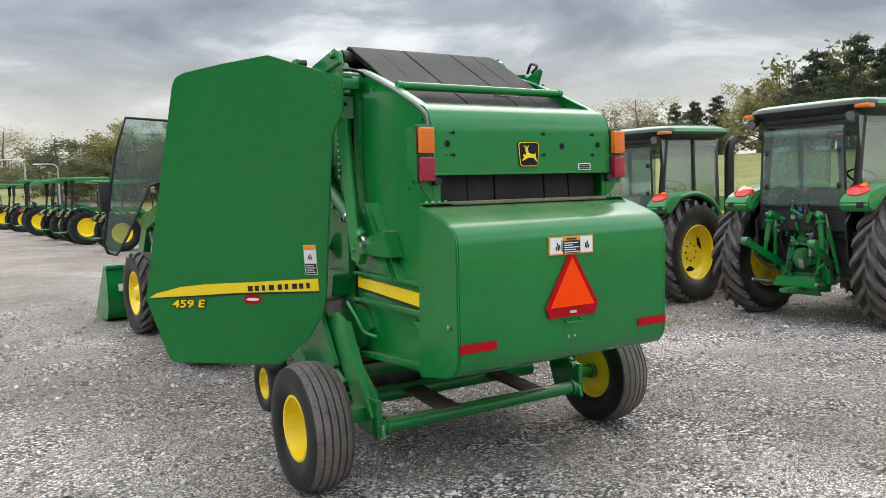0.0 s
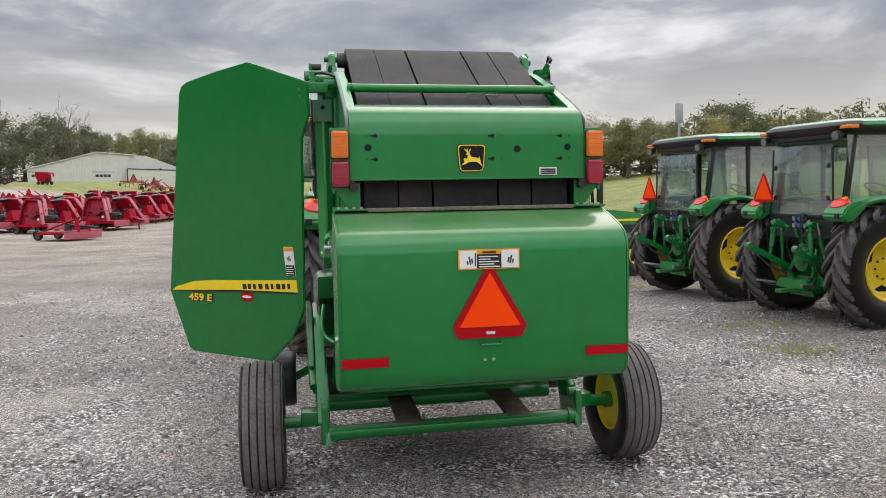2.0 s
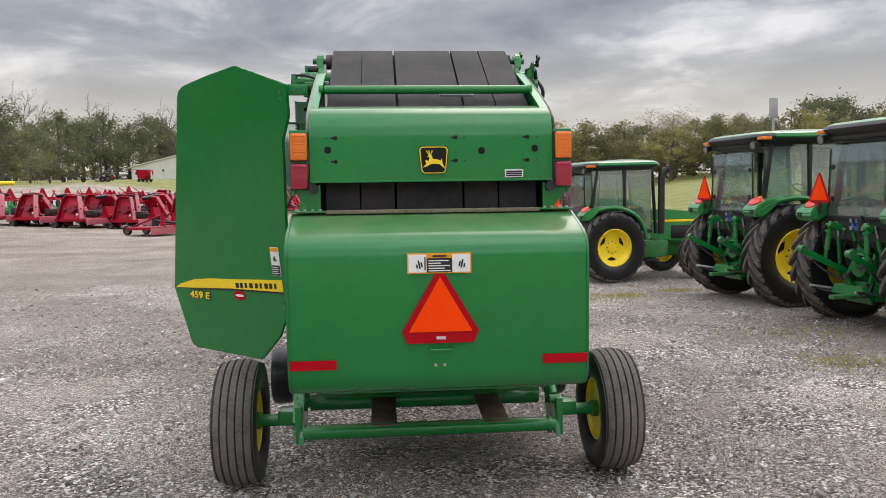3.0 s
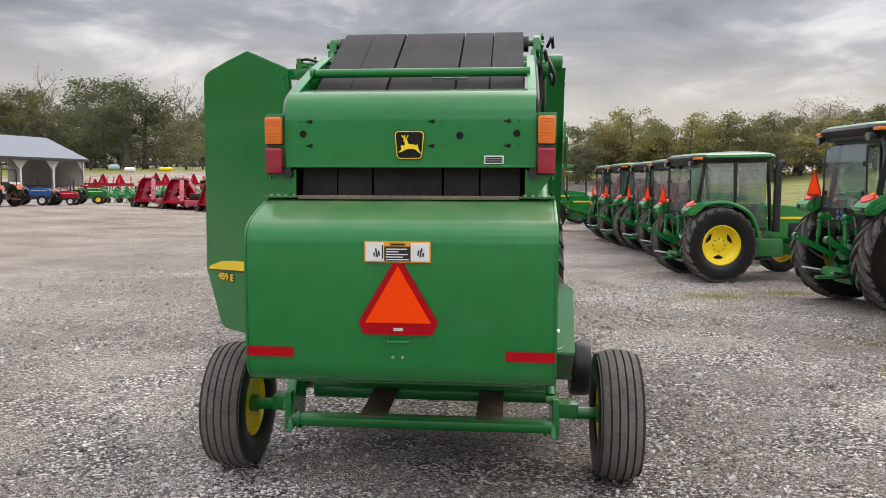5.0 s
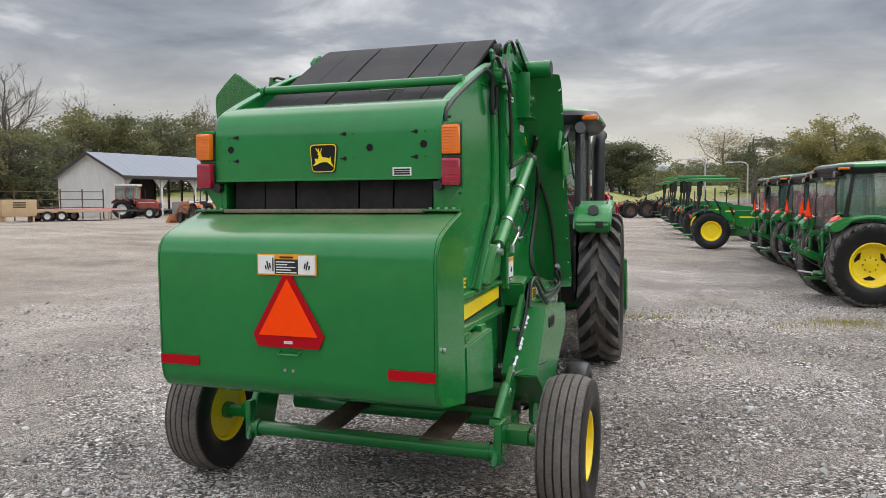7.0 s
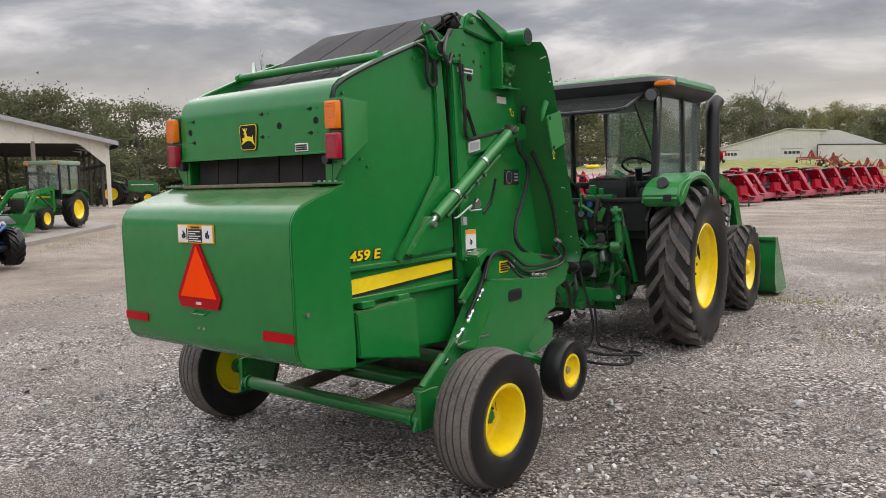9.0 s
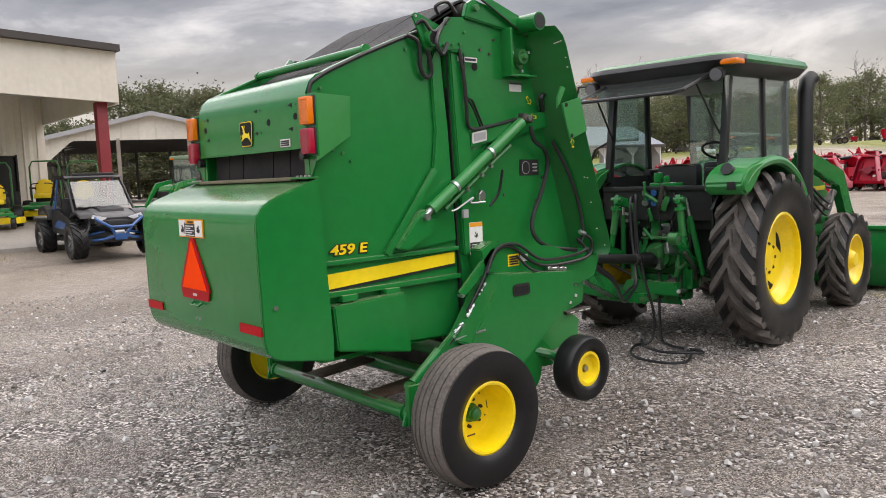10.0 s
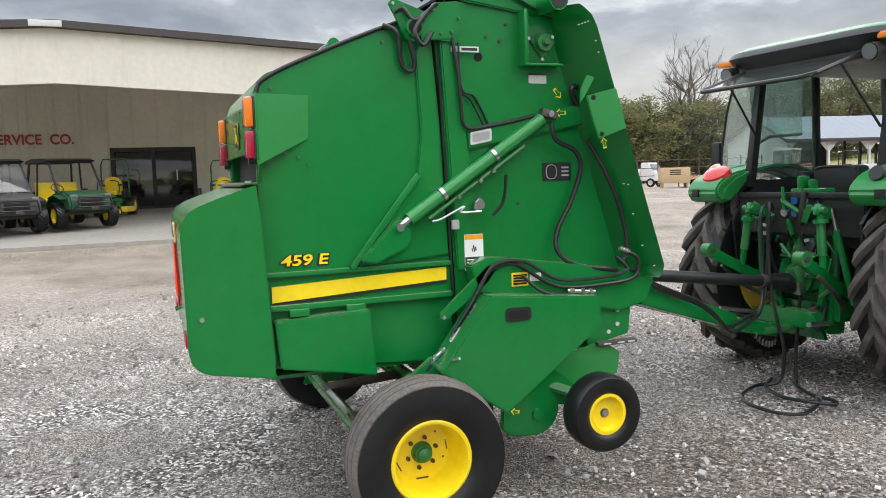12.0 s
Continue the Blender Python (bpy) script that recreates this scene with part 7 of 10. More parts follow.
def open_shed(name, label, w, d, eave, peak, bays, roof_mat, m, gable_open=False):
    """A pole shed: gables at x = 0 and x = d, the roof ridge along x; the side at y = 0 is open between posts."""
    t = thing(name, label, "shed", kind="structure")
    t.matrix_basis = m
    h = w / 2
    gable = [(0, 0), (w, 0), (w, eave), (h, peak), (0, eave)]
    if gable_open:
        part("gable", prism(B(), [(0.0, eave - 0.35), (0.9, eave - 0.35), (1.6, eave - 0.10), (w - 1.6, eave - 0.10), (w - 0.9, eave - 0.35), (w, eave - 0.35), (w, eave), (h, peak), (0, eave)], "x", 0, 0.08), BEIGE, t, "beige metal gable over an open front")
        for y in (0.12, w * 0.33, w * 0.66, w - 0.12):
            part("post", box(B(), 0.0, y - 0.10, -1.0, 0.2, y + 0.10, eave, 0.01), TIMBER if 0.2 < y < w - 0.2 else BEIGE, t)
        for s, y in ((1, 0.2), (-1, w - 0.2)):
            part("knee_panel", prism(B(), [(y, eave), (y + s * 1.3, eave - 0.1), (y, eave - 1.25)], "x", 0.02, 0.07), BEIGE, t)
    else:
        part("gable", prism(B(), gable, "x", 0, 0.1), WHITE_SHEET, t, "plain cream metal gable wall")
        n = bays
        for k in range(n + 1):
            x = d * k / n
            part("post", box(B(), x - 0.10, 0.0, -1.0, x + 0.10, 0.2, eave, 0.01), PALE_GREY, t)
            for s in (-1, 1):
                if 0 <= x + s < d + 0.5:
                    part("knee_panel", prism(B(), [(x + s * 0.1, eave), (x + s * 1.1, eave), (x + s * 0.1, eave - 1.1)], "y", 0.06, 0.12), WHITE_SHEET, t)
    if gable_open:
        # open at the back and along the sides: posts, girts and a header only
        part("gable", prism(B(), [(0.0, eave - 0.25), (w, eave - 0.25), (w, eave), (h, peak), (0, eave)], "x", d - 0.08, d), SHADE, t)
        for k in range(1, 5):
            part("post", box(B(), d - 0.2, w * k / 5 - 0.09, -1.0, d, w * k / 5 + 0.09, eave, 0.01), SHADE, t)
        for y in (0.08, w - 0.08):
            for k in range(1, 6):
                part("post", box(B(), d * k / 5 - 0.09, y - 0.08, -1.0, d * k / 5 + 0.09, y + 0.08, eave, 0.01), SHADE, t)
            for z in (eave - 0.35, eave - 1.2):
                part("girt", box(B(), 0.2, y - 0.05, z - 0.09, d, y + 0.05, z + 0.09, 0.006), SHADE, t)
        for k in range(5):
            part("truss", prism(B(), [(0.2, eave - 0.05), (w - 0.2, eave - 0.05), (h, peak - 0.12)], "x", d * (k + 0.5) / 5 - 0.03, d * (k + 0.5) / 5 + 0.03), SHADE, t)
    else:
        part("gable", prism(B(), gable, "x", d - 0.1, d), WHITE_SHEET, t)
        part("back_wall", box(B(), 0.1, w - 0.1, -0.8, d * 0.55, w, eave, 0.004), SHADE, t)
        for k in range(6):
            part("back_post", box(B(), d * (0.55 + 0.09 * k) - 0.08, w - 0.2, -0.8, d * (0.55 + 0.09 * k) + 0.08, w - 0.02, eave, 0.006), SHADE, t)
    for y0, z0, y1, z1 in ((-0.4, eave - 0.4 * (peak - eave) / h, h, peak), (h, peak, w + 0.4, eave - 0.4 * (peak - eave) / h)):
        part("roof_slope", prism(B(), [(y0, z0), (y1, z1), (y1, z1 + 0.10), (y0, z0 + 0.10)], "x", -0.35, d + 0.35), roof_mat, t, "pale ribbed metal roof")
        part("roof_edge", prism(B(), [(y0, z0 - 0.12), (y1, z1 - 0.12), (y1, z1 + 0.105), (y0, z0 + 0.105)], "x", -0.40, -0.35), DARK_TRIM if not gable_open else GREY_D, t)
    part("eave_trim", box(B(), -0.35, -0.44, eave - 0.32, d + 0.35, -0.38, eave - 0.04, 0.005), DARK_TRIM, t)
    part("shed_floor", box(B(), 0.0, 0.0, -0.6, d, w, 0.04, 0.004), CONCRETE if gable_open else RUST, t)
    return t


# pole shed: local x along the eave, local y to the back
open_shed("pole_shed", "cream pole shed with open front and pale metal roof", 9.1, 19.0, 3.7, 5.7, 5, ROOF_SHEET, pose(-41.9, 52.3, 0.25, 0, 0, 79.3))
open_shed("machine_shed", "beige gabled machine shed with an open front", 11.0, 13.0, 3.55, 4.85, 3, GREY_D, pose(-33.2, 22.6, 0.75, 0, 0, 159.5), gable_open=True)


def far_barn():
    """A long barn on the rise beyond the machinery: a gabled front with a lower wing at its east end."""
    t = thing("white_barn", "long white metal barn beyond red machinery", "barn", kind="structure")
    a, b = Vector((-60.8, 205)), Vector((-25, 218))
    d = (b - a).normalized()
    t.matrix_basis = pose(a.x, a.y, 0, 0, 0, math.degrees(math.atan2(d.y, d.x)))
    w = (b - a).length
    part("gable", prism(B(), [(0, 1.0), (w * 0.62, 1.0), (w * 0.62, 12.6), (w * 0.41, 13.2), (0, 8.9)], "y", 0, 0.3), WHITE_SHEET, t, "white metal end wall")
    part("wing_wall", prism(B(), [(w * 0.60, 1.0), (w, 1.0), (w, 8.5), (w * 0.60, 9.0)], "y", -1.0, -0.7), WHITE_SHEET, t)
    part("trim", prism(B(), [(w * 0.60, 9.0), (w, 8.5), (w, 8.75), (w * 0.60, 9.25)], "y", -1.1, -0.6), DARK_TRIM, t)
    part("corner_trim", box(B(), w * 0.60 - 0.12, -1.1, 1.0, w * 0.60 + 0.12, -0.6, 9.0, 0.01), DARK_TRIM, t)
    part("roof_slope", prism(B(), [(w * 0.60, 9.2), (w + 0.4, 8.6), (w * 0.73, 12.55), (w * 0.60, 12.75)], "y", 0.4, 26), PALE_GREY, t, "pale ribbed metal roof")
    for x0, z0, x1, z1 in ((-0.6, 8.85, w * 0.41, 13.25), (w * 0.41, 13.25, w * 0.66, 12.6)):
        part("roof_slope", prism(B(), [(x0, z0), (x1, z1), (x1, z1 + 0.22), (x0, z0 + 0.22)], "y", -0.4, 28), PALE_GREY, t)
    for x, ww in ((w * 0.065, 4.0), (w * 0.45, 4.6)):
        dr = part("door", box(B(), x - ww / 2, -0.12, 2.0, x + ww / 2, -0.02, 8.3, 0.02), PALE_GREY, t)
        part("door_head", box(B(), x - ww / 2 - 0.2, -0.16, 8.2, x + ww / 2 + 0.2, -0.02, 8.45, 0.02), GREY_D, dr)
        for k in range(4):
            x1 = x - ww * 0.40 + k * ww * 0.205
            part("pane", box(B(), x1, -0.15, 7.0, x1 + ww * 0.17, -0.115, 7.7, 0), DOOR_GLASS, dr)


far_barn()

# ---- vehicles and machines about the yard ----


def simple_wheel(parent, x, y, r, w, mat, side, lugs=0, z=None):
    bm = lugged_tyre(r * 0.95, w / 2, r * 0.55, lugs) if lugs else lathe(B(), [(r * 0.55, -w * 0.36), (r * 0.78, -w / 2), (r * 0.95, -w * 0.42), (r, -w * 0.2), (r, w * 0.2), (r * 0.95, w * 0.42), (r * 0.78, w / 2), (r * 0.55, w * 0.36)], 18, closed=True)
    zz = r if z is None else z
    bmesh.ops.transform(bm, matrix=pose(x, y, zz), verts=bm.verts)
    wh = part("wheel", bm, RUBBER, parent)
    s = side
    part("rim", lathe(B(), [(0.001, s * w * 0.12), (r * 0.40, s * w * 0.12), (r * 0.50, s * w * 0.34), (r * 0.57, s * w * 0.36), (r * 0.57, -s * w * 0.3), (0.001, -s * w * 0.3)], 16, pose(x, y, zz)), mat, wh)
    return wh


def small_tractor(name, label, paint, rim=None, top="", loader=False, k=1.0, group="", seat_mat=None, backhoe=False):
    """An open or cabbed utility tractor, y ahead."""
    t = thing(name, label, "tractor", group)
    rim = rim or YELLOW
    p = lambda n, bm, mat, lab="", parent=None: part(n, bm, mat, parent or t, lab)
    for s in (-1, 1):
        simple_wheel(t, s * 0.62, 0, 0.60, 0.34, rim, s, lugs=16)
        simple_wheel(t, s * 0.58, 1.75, 0.36, 0.22, rim, s, lugs=14)
        f = p("fender", sheet(B(), [(-0.62, 0.98), (-0.52, 1.16), (-0.25, 1.28), (0.15, 1.27), (0.45, 1.12)], "x", min(s * 0.36, s * 0.80), max(s * 0.36, s * 0.80), 0.02), paint)
        p("tail_lamp", box(B(), s * 0.70 - 0.06, -0.66, 1.02, s * 0.70 + 0.06, -0.60, 1.12, 0.02), ORANGE_LENS, parent=f)
        p("lower_link", pipe(B(), [(s * 0.22, -0.2, 0.45), (s * 0.36, -0.85, 0.42)], 0.03, soft=False), paint)
    hood = p("hood", prism(B(), [(0.75, 0.72), (0.75, 1.26), (1.3, 1.27), (2.05, 1.18), (2.22, 1.0), (2.24, 0.62), (1.4, 0.60)], "x", -0.28, 0.28, 0.05), paint)
    p("grille", box(B(), -0.22, 2.225, 0.66, 0.22, 2.25, 1.0, 0.01), BLACK, parent=hood)
    for s in (-1, 1):
        p("hood_stripe", box(B(), s * 0.284 - 0.004, 0.9, 1.02, s * 0.284 + 0.004, 2.0, 1.07, 0.001), YELLOW if paint is GREEN else PALE_GREY, parent=hood)
    p("frame", box(B(), -0.18, -0.28, 0.42, 0.18, 2.1, 0.75, 0.02), IRON if paint is not GREEN else GREEN_MAT)
    p("front_axle", box(B(), -0.55, 1.68, 0.32, 0.55, 1.82, 0.42, 0.02), IRON)
    seat = p("seat", box(B(), -0.22, -0.10, 0.98, 0.22, 0.30, 1.08, 0.04), seat_mat or SEAT)
    p("seat_back", box(B(), -0.22, -0.18, 1.05, 0.22, -0.08, 1.42, 0.04), seat_mat or SEAT, parent=seat)
    p("platform", box(B(), -0.52, 0.0, 0.62, 0.52, 0.8, 0.67, 0.01), BLACK)
    p("steering_wheel", lathe(B(), [(0.16 + 0.013 * math.cos(a), 0.013 * math.sin(a)) for a in [q * math.pi / 3 for q in range(6)]], 20, pose(0, 0.62, 1.40) @ pose(0, 0, 0, 0, -60, 90), closed=True), BLACK)
    p("steering_column", rod(B(), (0, 0.80, 1.0), (0, 0.63, 1.38), 0.04), BLACK)
    p("exhaust", pipe(B(), [(0.20, 1.35, 1.2), (0.20, 1.35, 1.85)], 0.03, soft=False), BLACK)
    if top == "canopy":
        for s in (-1, 1):
            p("roll_post", pipe(B(), [(s * 0.48, -0.42, 0.75), (s * 0.48, -0.40, 1.4), (s * 0.48, -0.30, 2.25)], 0.04, soft=False), BLACK)
            p("roll_post", box(B(), s * 0.48 - 0.06, -0.42, 1.75, s * 0.48 + 0.06, -0.30, 2.22, 0.01), BLACK)
        p("canopy", box(B(), -0.68, -0.80, 2.24, 0.68, 0.85, 2.33, 0.035), FENDER, "green sun canopy on a roll bar")
    elif top == "rops":
        p("roll_bar", pipe(B(), [(-0.45, -0.42, 0.75), (-0.45, -0.45, 1.9), (-0.38, -0.46, 2.15), (0.38, -0.46, 2.15), (0.45, -0.45, 1.9), (0.45, -0.42, 0.75)], 0.035, soft=False), BLACK)
    elif top == "cab":
        cab_paint = PALE_GREY if paint is RED_OLD else DUSTY_ROOF
        p("cab_roof", box(B(), -0.62, -0.50, 2.10, 0.62, 0.85, 2.24, 0.05), cab_paint, "pale cab roof")
        for s in (-1, 1):
            for y in (-0.42, 0.18, 0.75):
                p("cab_post", box(B(), s * 0.56 - 0.03, y - 0.03, 0.95, s * 0.56 + 0.03, y + 0.03, 2.12, 0.006), BLACK if paint is GREEN else paint)
            p("side_glass", box(B(), s * 0.56 - 0.004, -0.42, 1.25, s * 0.56 + 0.004, 0.75, 2.1, 0), CAB_GLASS)
            p("roof_lamp", box(B(), s * 0.50 - 0.06, 0.83, 2.10, s * 0.50 + 0.06, 0.90, 2.17, 0.015), AMBER)
        p("rear_glass", box(B(), -0.53, -0.425, 1.2, 0.53, -0.417, 2.1, 0), CAB_GLASS)
        p("front_glass", box(B(), -0.53, 0.745, 1.27, 0.53, 0.753, 2.1, 0), CAB_GLASS)
        p("cab_panel", box(B(), -0.55, -0.45, 0.95, 0.55, -0.40, 1.22, 0.01), paint)
    if loader:
        lp = paint if paint is not BLUE else GREEN
        for s in (-1, 1):
            p("loader_arm", prism(B(), [(0.95, 0.55), (1.1, 0.55), (1.08, 1.25), (1.9, 1.12), (2.65, 0.40), (2.72, 0.48), (2.0, 1.28), (0.95, 1.42)], "x", s * 0.45 - 0.035, s * 0.45 + 0.035, 0.01), lp)
            p("loader_cylinder", rod(B(), (s * 0.45, 1.1, 0.7), (s * 0.45, 1.85, 1.12), 0.03), IRON)
        bk = p("bucket", sheet(B(), [(2.72, 0.55), (2.66, 0.20), (2.80, 0.02), (3.25, 0.02)], "x", -0.80, 0.80, 0.02), lp)
        for s in (-1, 1):
            p("bucket_side", prism(B(), [(2.72, 0.56), (3.25, 0.05), (3.25, 0.0), (2.80, 0.0), (2.65, 0.2)], "x", s * 0.80 - 0.01, s * 0.80 + 0.01), lp, parent=bk)
    if backhoe:
        p("backhoe_arm", prism(B(), [(-1.1, 0.5), (-0.8, 0.5), (-0.62, 1.3), (-0.75, 2.1), (-0.95, 2.1), (-0.98, 1.2)], "x", -0.12, 0.12, 0.02), paint)
    return t


DUSTY_ROOF = material("dusty_green_roof", (0.22, 0.32, 0.22), 0.6, vary=0.15, scale=3, dust=0.4)
canopy = small_tractor("canopy_tractor", "small green canopy tractor with yellow rims parked in a row", GREEN, top="canopy", group="canopy tractors in the far row")
canopy.matrix_basis = on_ground(4.62, 30.6, -87) @ Matrix.Scale(1.11, 4)
for k, (x, y) in enumerate(((4.1, 36.4), (3.7, 40.6), (3.1, 46.2), (2.6, 51.8), (1.8, 58.0))):
    copy_thing(canopy, on_ground(x, y, -84 + 5 * math.sin(2.3 * k)) @ Matrix.Scale(1.10 + 0.03 * math.sin(4 * k), 4))
bare = small_tractor("roll_bar_tractor", "small green tractor with roll bar and front loader", GREEN, top="rops", loader=True, group="small tractors by the row end")
bare.matrix_basis = on_ground(6.9, 28.6, -84)
copy_thing(bare, on_ground(8.2, 33.5, -88))
copy_thing(bare, on_ground(8.0, 38.5, -86))

weathered = small_tractor("weathered_tractor", "old dark weathered tractor with rusty rims on gravel", material("weathered_dark_paint", (0.035, 0.034, 0.032), 0.7, vary=0.25, dust=0.3), RUST, "", group="old tractors past the canopy row")
weathered.matrix_basis = on_ground(-2.5, 71.0, -70) @ Matrix.Scale(1.15, 4)
copy_thing(weathered, on_ground(-0.9, 71.8, -84) @ Matrix.Scale(1.15, 4))
copy_thing(weathered, on_ground(0.6, 70.6, -60) @ Matrix.Scale(1.1, 4))
old_red = small_tractor("red_cab_tractor", "old red tractor with white cab roof on gravel", RED_OLD, PALE_GREY, "cab")
old_red.matrix_basis = on_ground(-38.9, 49.0, -70) @ Matrix.Scale(1.2, 4)
wheel_loader = small_tractor("orange_loader_tractor", "old orange loader tractor with open roll bar", material("old_orange_paint", (0.42, 0.13, 0.03), 0.6, vary=0.25, dust=0.3), RUST, "rops", loader=True)
wheel_loader.matrix_basis = on_ground(-23.5, 38.0, 68) @ Matrix.Scale(0.92, 4)
blue_t = small_tractor("blue_tractor", "small blue tractor parked beside a red one", BLUE, PALE_GREY, "")
blue_t.matrix_basis = on_ground(-24.7, 40.9, -75) @ Matrix.Scale(0.80, 4)
red_t = small_tractor("red_tractor", "small red tractor parked on gravel", RED, PALE_GREY, "")
red_t.matrix_basis = on_ground(-23.5, 42.2, -80) @ Matrix.Scale(0.66, 4)
lawn_t = small_tractor("lawn_tractor", "green tractor with yellow seat and roll bar", GREEN, YELLOW, "rops", seat_mat=YELLOW)
lawn_t.matrix_basis = on_ground(-23.6, 45.0, -75) @ Matrix.Scale(0.74, 4)
old_green = small_tractor("old_green_tractor", "old green tractor with yellow rims and a mower", GREEN_MAT, YELLOW, "")
old_green.matrix_basis = on_ground(-37.4, 25.0, -38, 0.1) @ Matrix.Scale(1.15, 4)
compact = small_tractor("compact_cab_tractor", "compact green cab tractor with front loader on concrete", GREEN, YELLOW, "cab", loader=True, backhoe=True)
compact.matrix_basis = on_ground(-17.6, 12.25, -146, 0.10) @ Matrix.Scale(0.90, 4)


def rotary_cutter():
    """A folding rotary cutter: a centre deck and two wings folded up, drive lines, wheels and struts."""
    t = thing("rotary_cutter", "red folding rotary cutter with its wings folded up", "implement", "red rotary cutters")
    p = lambda n, bm, mat, lab="", parent=None: part(n, bm, mat, parent or t, lab)

    def turned(bm, m):
        bmesh.ops.transform(bm, matrix=m, verts=bm.verts)
        return bm

    p("centre_deck", prism(B(), [(-1.05, -0.7), (-0.7, -1.0), (0.7, -1.0), (1.05, -0.7), (1.05, 0.85), (-1.05, 0.85)], "z", 0.34, 0.50, 0.02), RED)
    p("deck_skirt", box(B(), -1.05, 0.83, 0.20, 1.05, 0.87, 0.50, 0.006), PINK_EDGE)
    for s in (-1, 1):
        m = pose(s * 0.98, 0, 0.44, 0, -s * 15, 0)
        w = p("wing", turned(prism(B(), [(-0.50, 0.0), (0.64, 0.0), (0.22, 1.16), (-0.36, 1.20), (-0.50, 0.98)], "x", -0.03, 0.03, 0.008), m), RED, "red folded wing deck")
        for y0, z0, y1, z1, mat in ((0.64, 0.0, 0.22, 1.16, PINK_EDGE), (-0.50, 0.0, -0.50, 0.98, RED_DARK), (-0.36, 1.20, 0.22, 1.16, RED), (-0.50, 0.98, -0.36, 1.20, RED)):
            a, b = Vector((s * 0.075, y0, z0)), Vector((s * 0.075, y1, z1))
            mid_, dd = (a + b) / 2, (b - a)
            p("skirt", turned(box(B(), -0.075, -0.025, -dd.length / 2, 0.075, 0.025, dd.length / 2, 0.004, Matrix.Translation(mid_) @ dd.to_track_quat("Z", "Y").to_matrix().to_4x4()), m), mat, parent=w)
        p("gearbox", turned(rod(B(), (-s * 0.02, 0.05, 0.52), (-s * 0.24, 0.05, 0.52), 0.14, 0.10, seg=12), m), IRON, parent=w)
        p("blade_bar", turned(box(B(), s * 0.10 - 0.02, -0.38, 0.47, s * 0.10 + 0.02, 0.50, 0.56, 0.008, None), m), RED_DARK, parent=w)
        p("blade_pan", turned(rod(B(), (s * 0.05, 0.05, 0.52), (s * 0.13, 0.05, 0.52), 0.19, seg=16), m), RED_DARK, parent=w)
        for y in (-0.34, 0.20):
            p("wing_rib", turned(box(B(), -s * 0.03 - 0.06, y - 0.04, 0.05, -s * 0.03 + 0.06, y + 0.04, 0.94, 0.008), m), RED_DARK, parent=w)
        p("wing_driveline", turned(rod(B(), (-s * 0.20, 0.05, 0.50), (-s * 0.34, 0.05, 0.02), 0.06, seg=10), m), BLACK, parent=w)
        p("decal", turned(rod(B(), (s * 0.032, 0.30, 0.26), (s * 0.037, 0.30, 0.26), 0.06, seg=14), m), PALE_GREY, parent=w)
        p("decal", turned(rod(B(), (-s * 0.032, 0.22, 0.80), (-s * 0.037, 0.22, 0.80), 0.06, seg=14), m), PALE_GREY, parent=w)
        p("hydraulic_hose", turned(pipe(B(), [(-s * 0.10, -0.30, 0.85), (-s * 0.24, -0.20, 0.55), (-s * 0.38, -0.05, 0.25), (-s * 0.62, 0.0, 0.12)], 0.022), m), HOSE, parent=w)
        p("fold_cylinder", turned(rod(B(), (-s * 0.06, -0.22, 0.62), (-s * 0.70, -0.22, 0.20), 0.045, seg=10), m), BLACK, parent=w)
        p("wing_wheel", turned(lathe(B(), [(0.05, -0.05), (0.19, -0.06), (0.21, 0.0), (0.19, 0.06), (0.05, 0.05)], 16, pose(-s * 0.20, -0.12, 1.20) @ pose(0, 0, 0, 0, 90, 0), closed=True), m), RUBBER, "black wing wheel", w)
        p("wheel_bracket", turned(box(B(), -s * 0.20 - 0.03, -0.40, 1.08, -s * 0.20 + 0.03, -0.08, 1.14, 0.005), m), RED_DARK, parent=w)
        for x in (0.72, 0.40):
            simple_wheel(t, s * x, -0.98, 0.17, 0.12, RUST, s)
        simple_wheel(t, s * 1.08, -0.62, 0.16, 0.11, RUST, s)
        p("wheel_arm", box(B(), s * 0.56 - 0.05, -1.02, 0.17, s * 0.56 + 0.05, -0.5, 0.36, 0.01), RED)
        p("lift_strut", pipe(B(), [(s * 0.15, -0.5, 0.62), (s * 0.78, -0.35, 1.05)], 0.035, soft=False), IRON)
        p("brace", pipe(B(), [(s * 0.25, 0.6, 0.52), (s * 0.10, 1.0, 0.62), (0, 1.28, 0.42)], 0.035, soft=False), RED)
    p("tongue", prism(B(), [(0.8, 0.36), (1.32, 0.30), (1.32, 0.40), (0.8, 0.52)], "x", -0.08, 0.08, 0.01), RED)
    p("mast", prism(B(), [(0.55, 0.5), (0.95, 0.5), (0.86, 1.05), (0.74, 1.05)], "x", -0.20, 0.20, 0.01), RED)
    p("drive_line", rod(B(), (0, 0.3, 0.72), (0, 1.38, 0.42), 0.05), BLACK)
    p("gearbox", box(B(), -0.17, -0.22, 0.50, 0.17, 0.28, 0.86, 0.03), IRON)
    p("jack_stand", rod(B(), (0.12, 1.24, 0.0), (0.12, 1.24, 0.44), 0.03), IRON)
    p("hose", pipe(B(), [(0.1, 0.4, 0.72), (0.15, 0.8, 0.72), (0.05, 1.1, 0.50), (0.1, 1.36, 0.30)], 0.022), HOSE)
    return t


